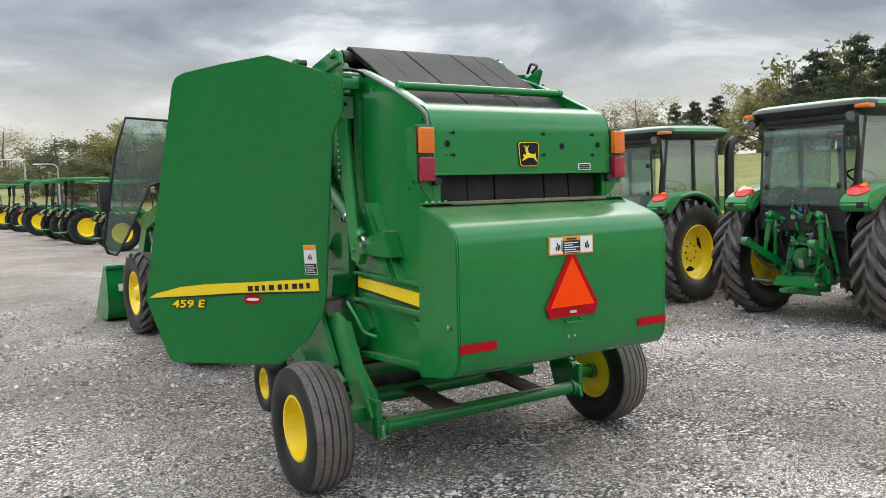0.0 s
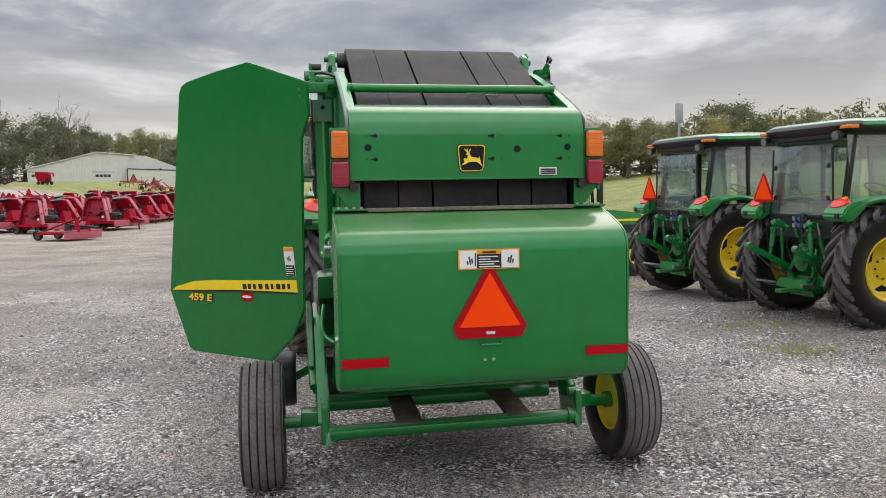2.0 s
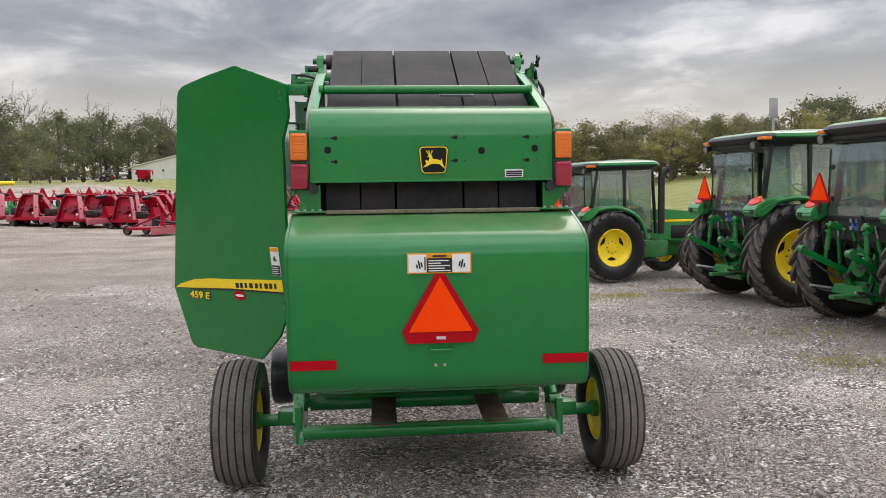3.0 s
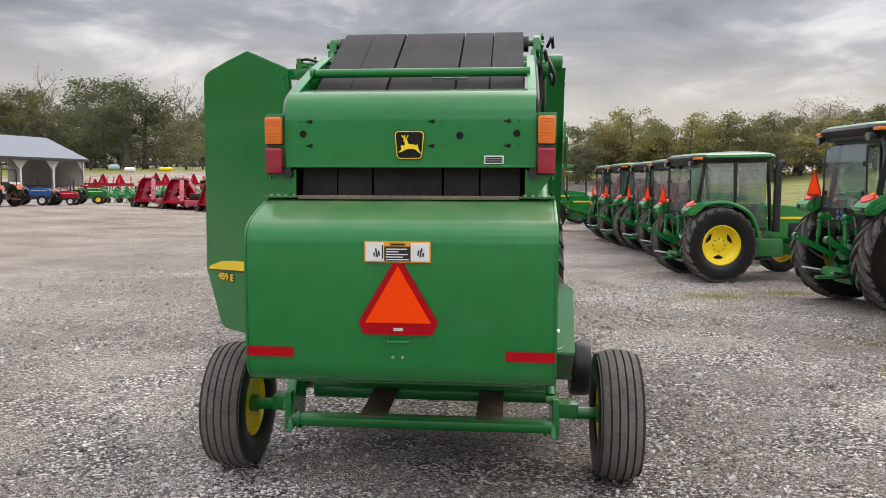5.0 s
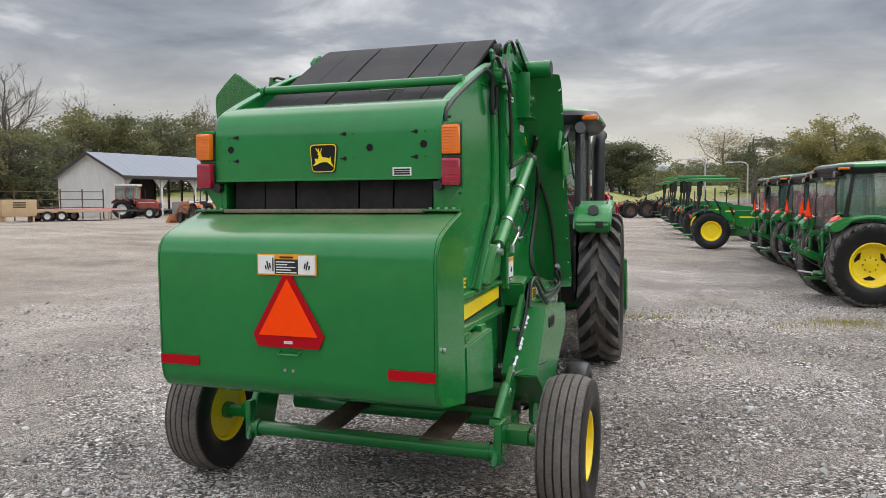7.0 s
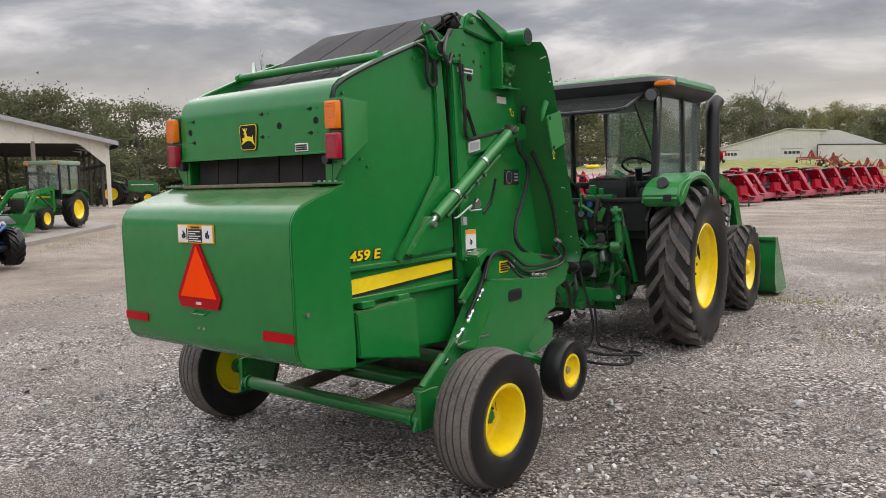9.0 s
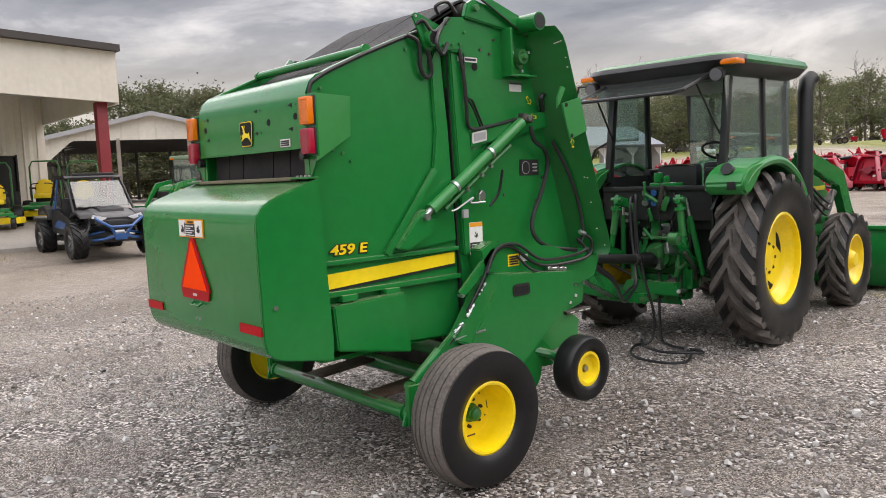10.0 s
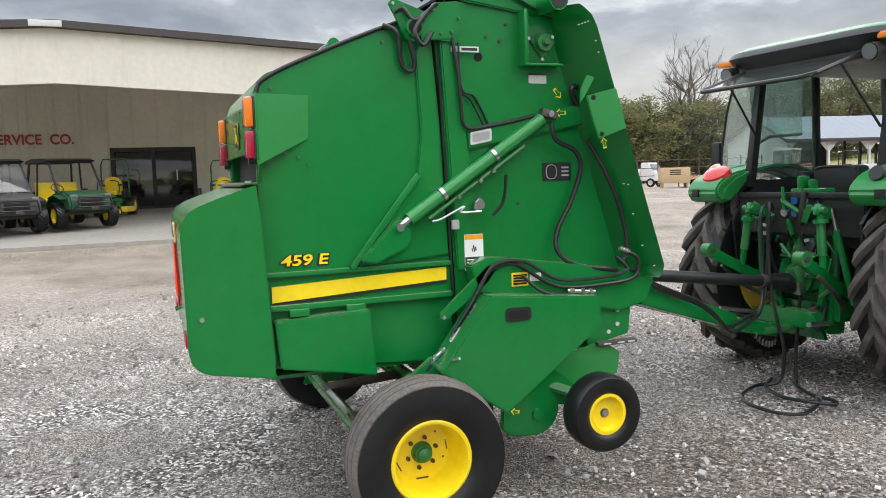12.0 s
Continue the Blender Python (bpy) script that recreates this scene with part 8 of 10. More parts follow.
PINK_EDGE = material("pale_worn_edge", (0.46, 0.10, 0.13), 0.5, vary=0.2, dust=0.1)
RED_DARK = material("dark_red_paint", (0.16, 0.003, 0.012), 0.45, vary=0.2, gloss=0.25)
cutter = rotary_cutter()
cutter.matrix_basis = on_ground(-9.75, 40.6, -114) @ Matrix.Diagonal((1.28, 1.15, 1.02, 1))
SPOTS = [(-12.5, 41.6), (-15.1, 42.9), (-17.3, 43.9), (-7.6, 44.2), (-8.6, 49.5), (-8.1, 53.0), (-7.6, 56.0), (-7.2, 60.0), (-6.8, 63.6), (-6.3, 67.5), (-6.2, 71.5), (-6.0, 76.0),
         (-11.0, 46.2), (-13.6, 47.6), (-10.4, 51.2), (-13.0, 52.8), (-9.4, 56.0), (-12.4, 58.0), (-9.0, 61.0), (-12.2, 63.6), (-8.8, 67.0), (-12.4, 69.6), (-8.6, 73.4), (-12.8, 76.0), (-8.8, 80.0), (-13.2, 84.0), (-9.6, 86.0)]
for k, (x, y) in enumerate(SPOTS):
    copy_thing(cutter, on_ground(x, y, -113 + 5 * math.sin(5 * k)) @ Matrix.Diagonal((1.28, 1.15, 1.02 + 0.03 * math.sin(7 * k) + 0.28 * smooth01((y - 45) / 20), 1)))


def deck_mower():
    """A low rotary deck with its drive gearbox on top and a chain guard along the edge."""
    t = thing("deck_mower", "red flat deck mower with black gearbox on gravel", "implement")
    part("deck", prism(B(), [(-1.05, -0.6), (-0.8, -0.85), (0.8, -0.85), (1.05, -0.6), (1.05, 0.75), (-1.05, 0.75)], "z", 0.26, 0.38, 0.02), RED, t)
    part("chain_guard", box(B(), -1.05, 0.74, 0.06, 1.05, 0.77, 0.36, 0.006), PINK_EDGE, t)
    part("front_lip", box(B(), -1.07, 0.66, 0.37, 1.07, 0.78, 0.42, 0.01), PINK_EDGE, t)
    part("gearbox", rod(B(), (0, 0.0, 0.38), (0, 0.0, 0.70), 0.17, 0.12, seg=16), BLACK, t)
    part("drive_line", rod(B(), (0, 0.0, 0.62), (0, 1.5, 0.52), 0.06, seg=12), BLACK, t)
    for s in (-1, 1):
        part("brace", rod(B(), (s * 0.75, -0.6, 0.38), (s * 0.12, 0.75, 0.95), 0.035, seg=8), RED_DARK, t)
        part("hitch_arm", prism(B(), [(0.55, 0.36), (0.85, 0.36), (0.78, 0.95), (0.68, 0.95)], "x", s * 0.30 - 0.02, s * 0.30 + 0.02, 0.005), RED, t)
        simple_wheel(t, s * 0.55, -1.05, 0.22, 0.14, RUST, s)
    return t


deck_mower().matrix_basis = on_ground(-7.2, 34.0, -118)


def small_implement(name, label, paint, group):
    t = thing(name, label, "implement", group)
    p = lambda n, bm, mat: part(n, bm, mat, t)
    p("frame_bar", box(B(), -1.0, -0.05, 0.55, 1.0, 0.05, 0.66, 0.01), paint)
    p("frame_bar", box(B(), -0.9, 0.75, 0.45, 0.9, 0.84, 0.54, 0.01), paint)
    for x in (-0.75, 0.0, 0.75):
        p("slant_beam", box(B(), -0.04, -0.75, -0.04, 0.04, 0.75, 0.04, 0.008, pose(x, 0.35, 0.72, 28, 0, 8)), paint)
    for k in range(6):
        p("tine", pipe(B(), [(-0.85 + 0.34 * k, 0.0, 0.58), (-0.85 + 0.34 * k, -0.25, 0.40), (-0.85 + 0.34 * k, -0.12, 0.02)], 0.018), IRON)
    p("mast", prism(B(), [(-0.35, 0.6), (0.35, 0.6), (0.06, 1.25), (-0.06, 1.25)], "y", 0.76, 0.80, 0.005), paint)
    for s in (-1, 1):
        simple_wheel(t, s * 1.05, 0.4, 0.25, 0.12, RUST, s)
    return t


impl = small_implement("green_implement", "green tillage implement in a row on gravel", material("mid_green_paint", (0.03, 0.25, 0.07), 0.5, vary=0.15, per_object=0.2), "green implements in a row")
impl.matrix_basis = on_ground(-22.9, 47.6, 64) @ Matrix.Scale(0.9, 4)
for k in range(15):
    copy_thing(impl, on_ground(-22.4 + 0.52 * k, 48.2 + 0.62 * k, 66 + 14 * math.sin(3 * k)) @ Matrix.Scale(0.92 + 0.14 * math.sin(2 * k) ** 2, 4))
impl = small_implement("red_implement", "red tillage implement in a row on gravel", RED, "red implements in a row")
impl.matrix_basis = on_ground(-33.0, 63.0, 10)
for k in range(16):
    copy_thing(impl, on_ground(-32.5 + 1.7 * k, 63.4 + 0.8 * k + 1.2 * math.sin(4 * k), 15 + 25 * math.sin(3 * k)) @ Matrix.Scale(1.3, 4))
for k in range(30):
    copy_thing(impl, on_ground(-25.0 + 0.86 * k, 76.0 + 5 * math.sin(2.7 * k), 25 + 60 * math.sin(3 * k)) @ Matrix.Scale(0.95 + 0.2 * math.sin(5 * k), 4))
TAN_PAINT = material("faded_yellow_paint", (0.40, 0.27, 0.10), 0.6, vary=0.25, dust=0.3, per_object=0.25)
impl = small_implement("rusty_implement", "rusty brown hay rake on gravel", RUST, "rakes at the yard end")
impl.matrix_basis = on_ground(-6.4, 78.0, 10) @ Matrix.Scale(0.9, 4)
for k in range(12):
    copy_thing(impl, on_ground(-6.2 + 1.05 * (k % 6), 80.0 + 2.6 * k, 30 + 40 * math.sin(3 * k)) @ Matrix.Scale(0.95 + 0.1 * math.sin(k), 4))
impl = small_implement("yellow_implement", "faded yellow hay rake on gravel", TAN_PAINT, "yellow rakes at the yard end")
impl.matrix_basis = on_ground(-5.6, 82.0, 60) @ Matrix.Scale(1.0, 4)
for k in range(8):
    copy_thing(impl, on_ground(-5.8 + 0.8 * k, 84.0 + 2.9 * k, 50 + 40 * math.sin(2 * k)) @ Matrix.Scale(1.0 + 0.15 * math.sin(k), 4))
impl = small_implement("scrap_implement", "old red machine among scrap on the grass bank", RED_OLD, "old machines on the bank")
impl.matrix_basis = on_ground(-16.5, 136.0, 20) @ Matrix.Scale(1.5, 4)
for k in range(5):
    copy_thing(impl, on_ground(-23.0 + 2.4 * k, 132.0 + 3.0 * math.sin(3 * k), 40 * math.sin(4 * k)) @ Matrix.Scale(1.25, 4))


def hopper_wagon():
    """A red sheet-metal wagon with sloped sides on four wheels."""
    t = thing("hopper_wagon", "red hopper wagon with sloped sides behind the implements", "wagon", "hopper wagons")
    b = part("hopper", prism(B(), [(-1.0, 0.75), (0.7, 0.75), (1.6, 2.0), (1.5, 2.6), (-1.5, 2.75), (-1.6, 2.0)], "y", -1.0, 1.0, 0.03), RED, t)
    for x in (-0.9, 0.0, 0.9):
        for s in (-1, 1):
            part("rib", box(B(), x - 0.04, s * 1.03 - 0.03, 1.0, x + 0.04, s * 1.03 + 0.03, 2.5, 0.006), RED_DARK, b)
    part("chassis", box(B(), -1.5, -0.4, 0.5, 1.7, 0.4, 0.72, 0.02), IRON, t)
    for s in (-1, 1):
        for x in (-1.0, 1.0):
            wheel = simple_wheel(t, 0.0, 0.0, 0.38, 0.22, RUST, s)
            wheel.matrix_basis = pose(x, s * 0.75, 0, 0, 0, 90)
    part("ladder", box(B(), 1.62, -0.2, 0.9, 1.68, 0.2, 2.3, 0.01), PALE_GREY, b)
    return t


wagon = hopper_wagon()
wagon.matrix_basis = on_ground(-28.6, 106.0, -18) @ Matrix.Scale(0.60, 4)
copy_thing(wagon, on_ground(-34.4, 110.0, 30) @ Matrix.Scale(0.45, 4))


def utility_vehicle(name, label, paint, rim, seat_mat, shield_mat):
    """A side by side utility vehicle, y ahead."""
    t = thing(name, label, "utility vehicle")
    p = lambda n, bm, mat, lab="", parent=None: part(n, bm, mat, parent or t, lab)
    tw = 0.66
    for s in (-1, 1):
        for y in (-1.0, 1.05):
            wh = simple_wheel(t, s * tw, y, 0.34, 0.27, rim, s, lugs=18)
            p("suspension_arm", pipe(B(), [(s * 0.25, y, 0.42), (s * (tw - 0.12), y, 0.34)], 0.022, soft=False), BLACK)
            p("shock", rod(B(), (s * 0.35, y, 0.80), (s * (tw - 0.2), y, 0.38), 0.035), BLACK)
        p("front_post", pipe(B(), [(s * 0.58, 1.0, 0.95), (s * 0.55, 0.45, 1.72), (s * 0.55, -0.75, 1.76), (s * 0.60, -0.95, 0.9)], 0.028, soft=False), BLACK)
        p("mid_post", pipe(B(), [(s * 0.55, -0.25, 1.76), (s * 0.60, -0.30, 0.7)], 0.025, soft=False), BLACK)
        p("head_lamp", box(B(), s * 0.44 - 0.085, 1.50, 0.80, s * 0.44 + 0.085, 1.56, 0.875, 0.03), LENS_DIM)
        st = p("seat", box(B(), s * 0.30 - 0.24, -0.45, 0.62, s * 0.30 + 0.24, 0.0, 0.78, 0.05), seat_mat)
        p("seat_back", box(B(), s * 0.30 - 0.24, -0.60, 0.75, s * 0.30 + 0.24, -0.46, 1.22, 0.05), seat_mat, parent=st)
        p("fender", sheet(B(), [(0.62, 0.60), (0.75, 0.80), (1.05, 0.86), (1.40, 0.76)], "x", min(s * 0.42, s * (tw + 0.08)), max(s * 0.42, s * (tw + 0.08)), 0.02), paint)
        p("door_panel", box(B(), s * 0.62 - 0.02, -0.65, 0.45, s * 0.62 + 0.02, 0.62, 0.72, 0.02), paint)
    p("hood", prism(B(), [(0.55, 0.95), (1.15, 0.98), (1.52, 0.85), (1.60, 0.62), (1.55, 0.45), (0.55, 0.45)], "x", -0.56, 0.56, 0.05), paint)
    for z in (0.56, 0.66, 0.76):
        p("guard_bar", rod(B(), (-0.42, 1.735, z), (0.42, 1.735, z), 0.016, seg=8), BLACK)
    p("winch", box(B(), -0.10, 1.64, 0.47, 0.10, 1.76, 0.57, 0.02), IRON)
    p("roof_bar", pipe(B(), [(-0.55, 0.45, 1.72), (0.55, 0.45, 1.72)], 0.026, soft=False), BLACK)
    p("rear_hoop", pipe(B(), [(-0.60, -0.95, 0.9), (-0.56, -0.80, 1.74), (0.56, -0.80, 1.74), (0.60, -0.95, 0.9)], 0.028, soft=False), BLACK)
    p("grille", box(B(), -0.28, 1.57, 0.56, 0.28, 1.62, 0.74, 0.02), BLACK)
    p("bumper", pipe(B(), [(-0.50, 1.55, 0.46), (-0.46, 1.72, 0.52), (-0.40, 1.74, 0.80), (0.40, 1.74, 0.80), (0.46, 1.72, 0.52), (0.50, 1.55, 0.46)], 0.028, soft=False), BLACK)
    p("bumper", pipe(B(), [(-0.48, 1.70, 0.52), (0.48, 1.70, 0.52)], 0.026, soft=False), BLACK)
    p("floor", box(B(), -0.58, -1.2, 0.36, 0.58, 1.3, 0.46, 0.02), BLACK)
    p("cargo_box", box(B(), -0.62, -1.62, 0.62, 0.62, -0.75, 0.98, 0.04), paint)
    p("roof", prism(B(), [(-0.92, 1.70), (-0.86, 1.80), (-0.40, 1.85), (0.30, 1.83), (0.56, 1.76), (0.52, 1.73), (-0.84, 1.73)], "x", -0.64, 0.64, 0.03), BLACK, "dark plastic roof")
    if shield_mat:
        p("windshield", box(B(), -0.55, -0.01, -0.42, 0.55, 0.01, 0.42, 0.004, pose(0, 0.74, 1.33, 38, 0, 0)), shield_mat)
    p("steering_wheel", lathe(B(), [(0.15 + 0.014 * math.cos(a), 0.014 * math.sin(a)) for a in [q * math.pi / 3 for q in range(6)]], 18, pose(0.30, 0.28, 1.05) @ pose(0, 0, 0, 0, -50, 90), closed=True), BLACK)
    return t


CHARCOAL = material("charcoal_paint", (0.045, 0.046, 0.050), 0.45, vary=0.15, dust=0.2)
FENDER_DARK = material("dark_green_plastic", (0.010, 0.070, 0.028), 0.5, vary=0.12, dust=0.08)
SMOKE = glass("smoked_windshield", (0.50, 0.52, 0.54), 0.08, 0.10)
gator = utility_vehicle("green_utility_vehicle", "green utility vehicle with yellow seats and black roof", FENDER_DARK, YELLOW, YELLOW, None)
gator.matrix_basis = on_ground(-17.55, 0.85, -62, 0.10) @ Matrix.Scale(1.08, 4)
grey_v = utility_vehicle("grey_utility_vehicle", "dark grey utility vehicle with a clear windshield", CHARCOAL, BLACK, SEAT, SMOKE)
grey_v.matrix_basis = on_ground(-16.8, -0.9, -62, 0.10) @ Matrix.Scale(1.1, 4)
HAZY = glass("hazy_windshield", (0.50, 0.53, 0.56), 0.10, 0.16)


def sport_side_by_side():
    """A low, wide buggy on long arms, y ahead: knobbly tyres, tube bumper, angular hood, roll cage and windshield."""
    t = thing("blue_side_by_side", "blue and black sport side by side with hazy windshield", "utility vehicle")
    p = lambda n, bm, mat, lab="", parent=None: part(n, bm, mat, parent or t, lab)
    for s in (-1, 1):
        for y in (-1.12, 1.12):
            wh = simple_wheel(t, s * 0.70, y, 0.37, 0.29, CHARCOAL, s, lugs=15)
            for k in range(5):
                a = k * 2 * math.pi / 5
                p("spoke", rod(B(), (s * 0.77, y, 0.37), (s * 0.80, y + 0.17 * math.cos(a), 0.37 + 0.17 * math.sin(a)), 0.022, seg=6), TERMINAL, parent=wh)
            for z0, z1 in ((0.34, 0.28), (0.52, 0.44)):
                for d in (-0.16, 0.16):
                    p("suspension_arm", rod(B(), (s * 0.20, y + d, z0), (s * 0.57, y, z1), 0.024, seg=8), BLUE, "blue tube suspension arm" if d > 0 else "")
            p("shock", rod(B(), (s * 0.32, y - 0.05, 0.92), (s * 0.52, y, 0.44), 0.026, seg=10), STEEL)
            sp = Vector((s * 0.32, y - 0.05, 0.92)).lerp(Vector((s * 0.52, y, 0.44)), 0.12), Vector((s * 0.32, y - 0.05, 0.92)).lerp(Vector((s * 0.52, y, 0.44)), 0.78)
            p("coil_spring", spring(sp[0], sp[1], 0.048, 0.010, 8), GALV)
        p("front_fender", prism(B(), [(0.70, 0.78), (0.82, 0.90), (1.12, 0.96), (1.42, 0.86), (1.46, 0.80), (1.12, 0.89), (0.86, 0.83)], "x", min(s * 0.38, s * 0.70), max(s * 0.38, s * 0.70), 0.012), BLACK)
        p("rear_fender", prism(B(), [(-1.50, 0.84), (-1.40, 1.00), (-1.05, 1.06), (-0.72, 0.98), (-0.62, 0.80), (-0.78, 0.84), (-1.08, 0.96)], "x", min(s * 0.45, s * 0.74), max(s * 0.45, s * 0.74), 0.012), BLACK)
        p("door", prism(B(), [(-0.70, 0.48), (0.62, 0.42), (0.74, 0.70), (0.30, 0.84), (-0.30, 0.96), (-0.72, 0.96)], "x", min(s * 0.62, s * 0.66), max(s * 0.62, s * 0.66), 0.012), BLACK)
        p("door_flash", prism(B(), [(-0.55, 0.60), (0.50, 0.55), (0.58, 0.66), (-0.20, 0.76)], "x", min(s * 0.658, s * 0.665), max(s * 0.658, s * 0.665)), BLUE)
        p("cage_tube", pipe(B(), [(s * 0.60, 0.72, 0.92), (s * 0.56, 0.30, 1.42), (s * 0.54, 0.10, 1.60), (s * 0.54, -0.62, 1.64), (s * 0.58, -1.02, 1.02)], 0.026, soft=False), BLACK)
        p("cage_tube", pipe(B(), [(s * 0.56, -0.40, 1.62), (s * 0.62, -0.55, 0.96)], 0.024, soft=False), BLUE)
        p("head_lamp", prism(B(), [(s * 0.20, 0.80), (s * 0.46, 0.87), (s * 0.50, 0.80), (s * 0.30, 0.75)], "y", 1.44, 1.50), LENS)
        seat = p("seat", box(B(), s * 0.28 - 0.22, -0.42, 0.46, s * 0.28 + 0.22, 0.06, 0.60, 0.05), SEAT)
        p("seat_back", box(B(), s * 0.28 - 0.21, -0.60, 0.56, s * 0.28 + 0.21, -0.44, 1.20, 0.06), SEAT, parent=seat)
        p("bumper_tube", pipe(B(), [(s * 0.10, 1.62, 0.44), (s * 0.20, 1.68, 0.62), (s * 0.44, 1.60, 0.78), (s * 0.42, 1.40, 0.82)], 0.030, soft=False), BLUE, "blue tube bumper")
        p("bumper_tube", pipe(B(), [(s * 0.10, 1.62, 0.44), (s * 0.30, 1.52, 0.38), (s * 0.46, 1.30, 0.36)], 0.028, soft=False), BLUE)
    p("bumper_tube", rod(B(), (-0.20, 1.68, 0.62), (0.20, 1.68, 0.62), 0.028, seg=10), BLUE)
    p("bumper_plate", box(B(), -0.12, 1.60, 0.36, 0.12, 1.64, 0.48, 0.012), BLUE)
    p("hood", prism(B(), [(0.68, 0.98), (0.95, 0.97), (1.34, 0.88), (1.50, 0.78), (1.46, 0.66), (0.68, 0.60)], "x", -0.42, 0.42, 0.04), CHARCOAL, "dark angular hood")
    p("hood_scoop", prism(B(), [(0.80, 0.97), (0.92, 1.02), (1.18, 0.96), (1.20, 0.90)], "x", -0.24, 0.24, 0.012), BLACK)
    p("grille", box(B(), -0.20, 1.46, 0.56, 0.20, 1.52, 0.74, 0.02), BLACK)
    p("winch", rod(B(), (-0.09, 1.54, 0.50), (0.09, 1.54, 0.50), 0.05, seg=12), GALV)
    p("floor", box(B(), -0.58, -1.30, 0.30, 0.58, 1.34, 0.40, 0.03), BLACK)
    p("dash", box(B(), -0.56, 0.50, 0.72, 0.56, 0.74, 0.96, 0.05), BLACK)
    p("cargo_bed", box(B(), -0.52, -1.52, 0.78, 0.52, -0.74, 0.98, 0.04), BLACK)
    p("engine_cover", box(B(), -0.40, -1.40, 0.40, 0.40, -0.70, 0.78, 0.05), IRON)
    p("roof", prism(B(), [(-0.66, 1.63), (-0.60, 1.68), (0.10, 1.67), (0.20, 1.61), (0.10, 1.60), (-0.60, 1.61)], "x", -0.58, 0.58, 0.015), BLACK, "thin black roof")
    p("light_bar", box(B(), -0.42, 0.14, 1.66, 0.42, 0.20, 1.72, 0.015), BLACK)
    shield = p("windshield", prism(B(), [(-0.53, -0.34), (0.53, -0.34), (0.49, 0.34), (-0.49, 0.34)], "y", -0.006, 0.006), HAZY, "hazy plastic windshield")
    shield.matrix_basis = pose(0, 0.46, 1.28, 40, 0, 0)
    p("steering_wheel", lathe(B(), [(0.15 + 0.014 * math.cos(a), 0.014 * math.sin(a)) for a in [q * math.pi / 3 for q in range(6)]], 18, pose(0.28, 0.30, 1.00) @ pose(0, 0, 0, 0, -50, 90), closed=True), BLACK)
    return t


def zero_turn():
    t = thing("zero_turn_mower", "green zero turn mower with yellow seat and deck", "mower", "zero turn mowers on the apron")
    p = lambda n, bm, mat, lab="", parent=None: part(n, bm, mat, parent or t, lab)
    for s in (-1, 1):
        simple_wheel(t, s * 0.50, -0.35, 0.29, 0.26, YELLOW, s)
        simple_wheel(t, s * 0.48, 1.05, 0.15, 0.12, YELLOW, s)
        p("caster_fork", box(B(), s * 0.48 - 0.09, 1.0, 0.28, s * 0.48 + 0.09, 1.10, 0.34, 0.01), GREEN)
        p("front_arm", pipe(B(), [(s * 0.26, 0.2, 0.42), (s * 0.46, 0.95, 0.40)], 0.035, soft=False), GREEN)
        p("lever", pipe(B(), [(s * 0.30, 0.25, 0.62), (s * 0.30, 0.22, 1.0), (s * 0.08, 0.30, 1.06)], 0.015), BLACK)
        p("armrest", box(B(), s * 0.27 - 0.04, -0.25, 0.90, s * 0.27 + 0.04, 0.08, 0.95, 0.02), SEAT)
    deck = p("mower_deck", prism(B(), [(-0.72, 0.15), (-0.62, 0.62), (-0.1, 0.80), (0.62, 0.62), (0.78, 0.15), (0.2, 0.0), (-0.3, 0.0)], "z", 0.12, 0.28, 0.02), YELLOW, "yellow mower deck")
    p("discharge_chute", box(B(), 0.66, 0.15, 0.10, 0.95, 0.55, 0.22, 0.02), BLACK, parent=deck)
    p("frame", box(B(), -0.36, -0.70, 0.34, 0.36, 0.30, 0.52, 0.03), GREEN)
    p("engine_cover", box(B(), -0.30, -0.85, 0.45, 0.30, -0.40, 0.80, 0.06), BLACK)
    p("foot_plate", box(B(), -0.28, 0.30, 0.38, 0.28, 0.80, 0.42, 0.01), GREEN)
    seat = p("seat", box(B(), -0.25, -0.25, 0.62, 0.25, 0.20, 0.76, 0.07), YELLOW, "yellow seat")
    p("seat_back", prism(B(), [(-0.25, 0.70), (0.25, 0.70), (0.27, 0.95), (0.20, 1.12), (0.08, 1.18), (-0.08, 1.18), (-0.20, 1.12), (-0.27, 0.95)], "y", -0.36, -0.22, 0.04), YELLOW, parent=seat)
    p("folded_chute", prism(B(), [(0.10, 0.25), (0.50, 0.25), (0.42, 0.85), (0.18, 0.85)], "x", 0.60, 0.68, 0.02), BLACK, parent=deck)
    p("front_bar", box(B(), -0.50, 0.92, 0.33, 0.50, 1.0, 0.41, 0.02), GREEN)
    p("roll_bar", pipe(B(), [(-0.40, -0.52, 0.45), (-0.40, -0.50, 1.55), (-0.32, -0.50, 1.72), (0.32, -0.50, 1.72), (0.40, -0.50, 1.55), (0.40, -0.52, 0.45)], 0.025, soft=False), GREEN_MAT)
    return t


blue_v = sport_side_by_side()
blue_v.matrix_basis = on_ground(-11.75, 7.1, -90, 0.0) @ Matrix.Scale(1.08, 4)
mower = zero_turn()
mower.matrix_basis = on_ground(-19.6, 5.45, -104, 0.10) @ Matrix.Scale(1.05, 4)
for x, y, a in ((-18.3, 6.35, -106), (-20.4, 8.2, -112), (-20.8, 1.95, -104), (-18.6, 8.9, -108)):
    copy_thing(mower, on_ground(x, y, a, 0.10) @ Matrix.Scale(1.05, 4))


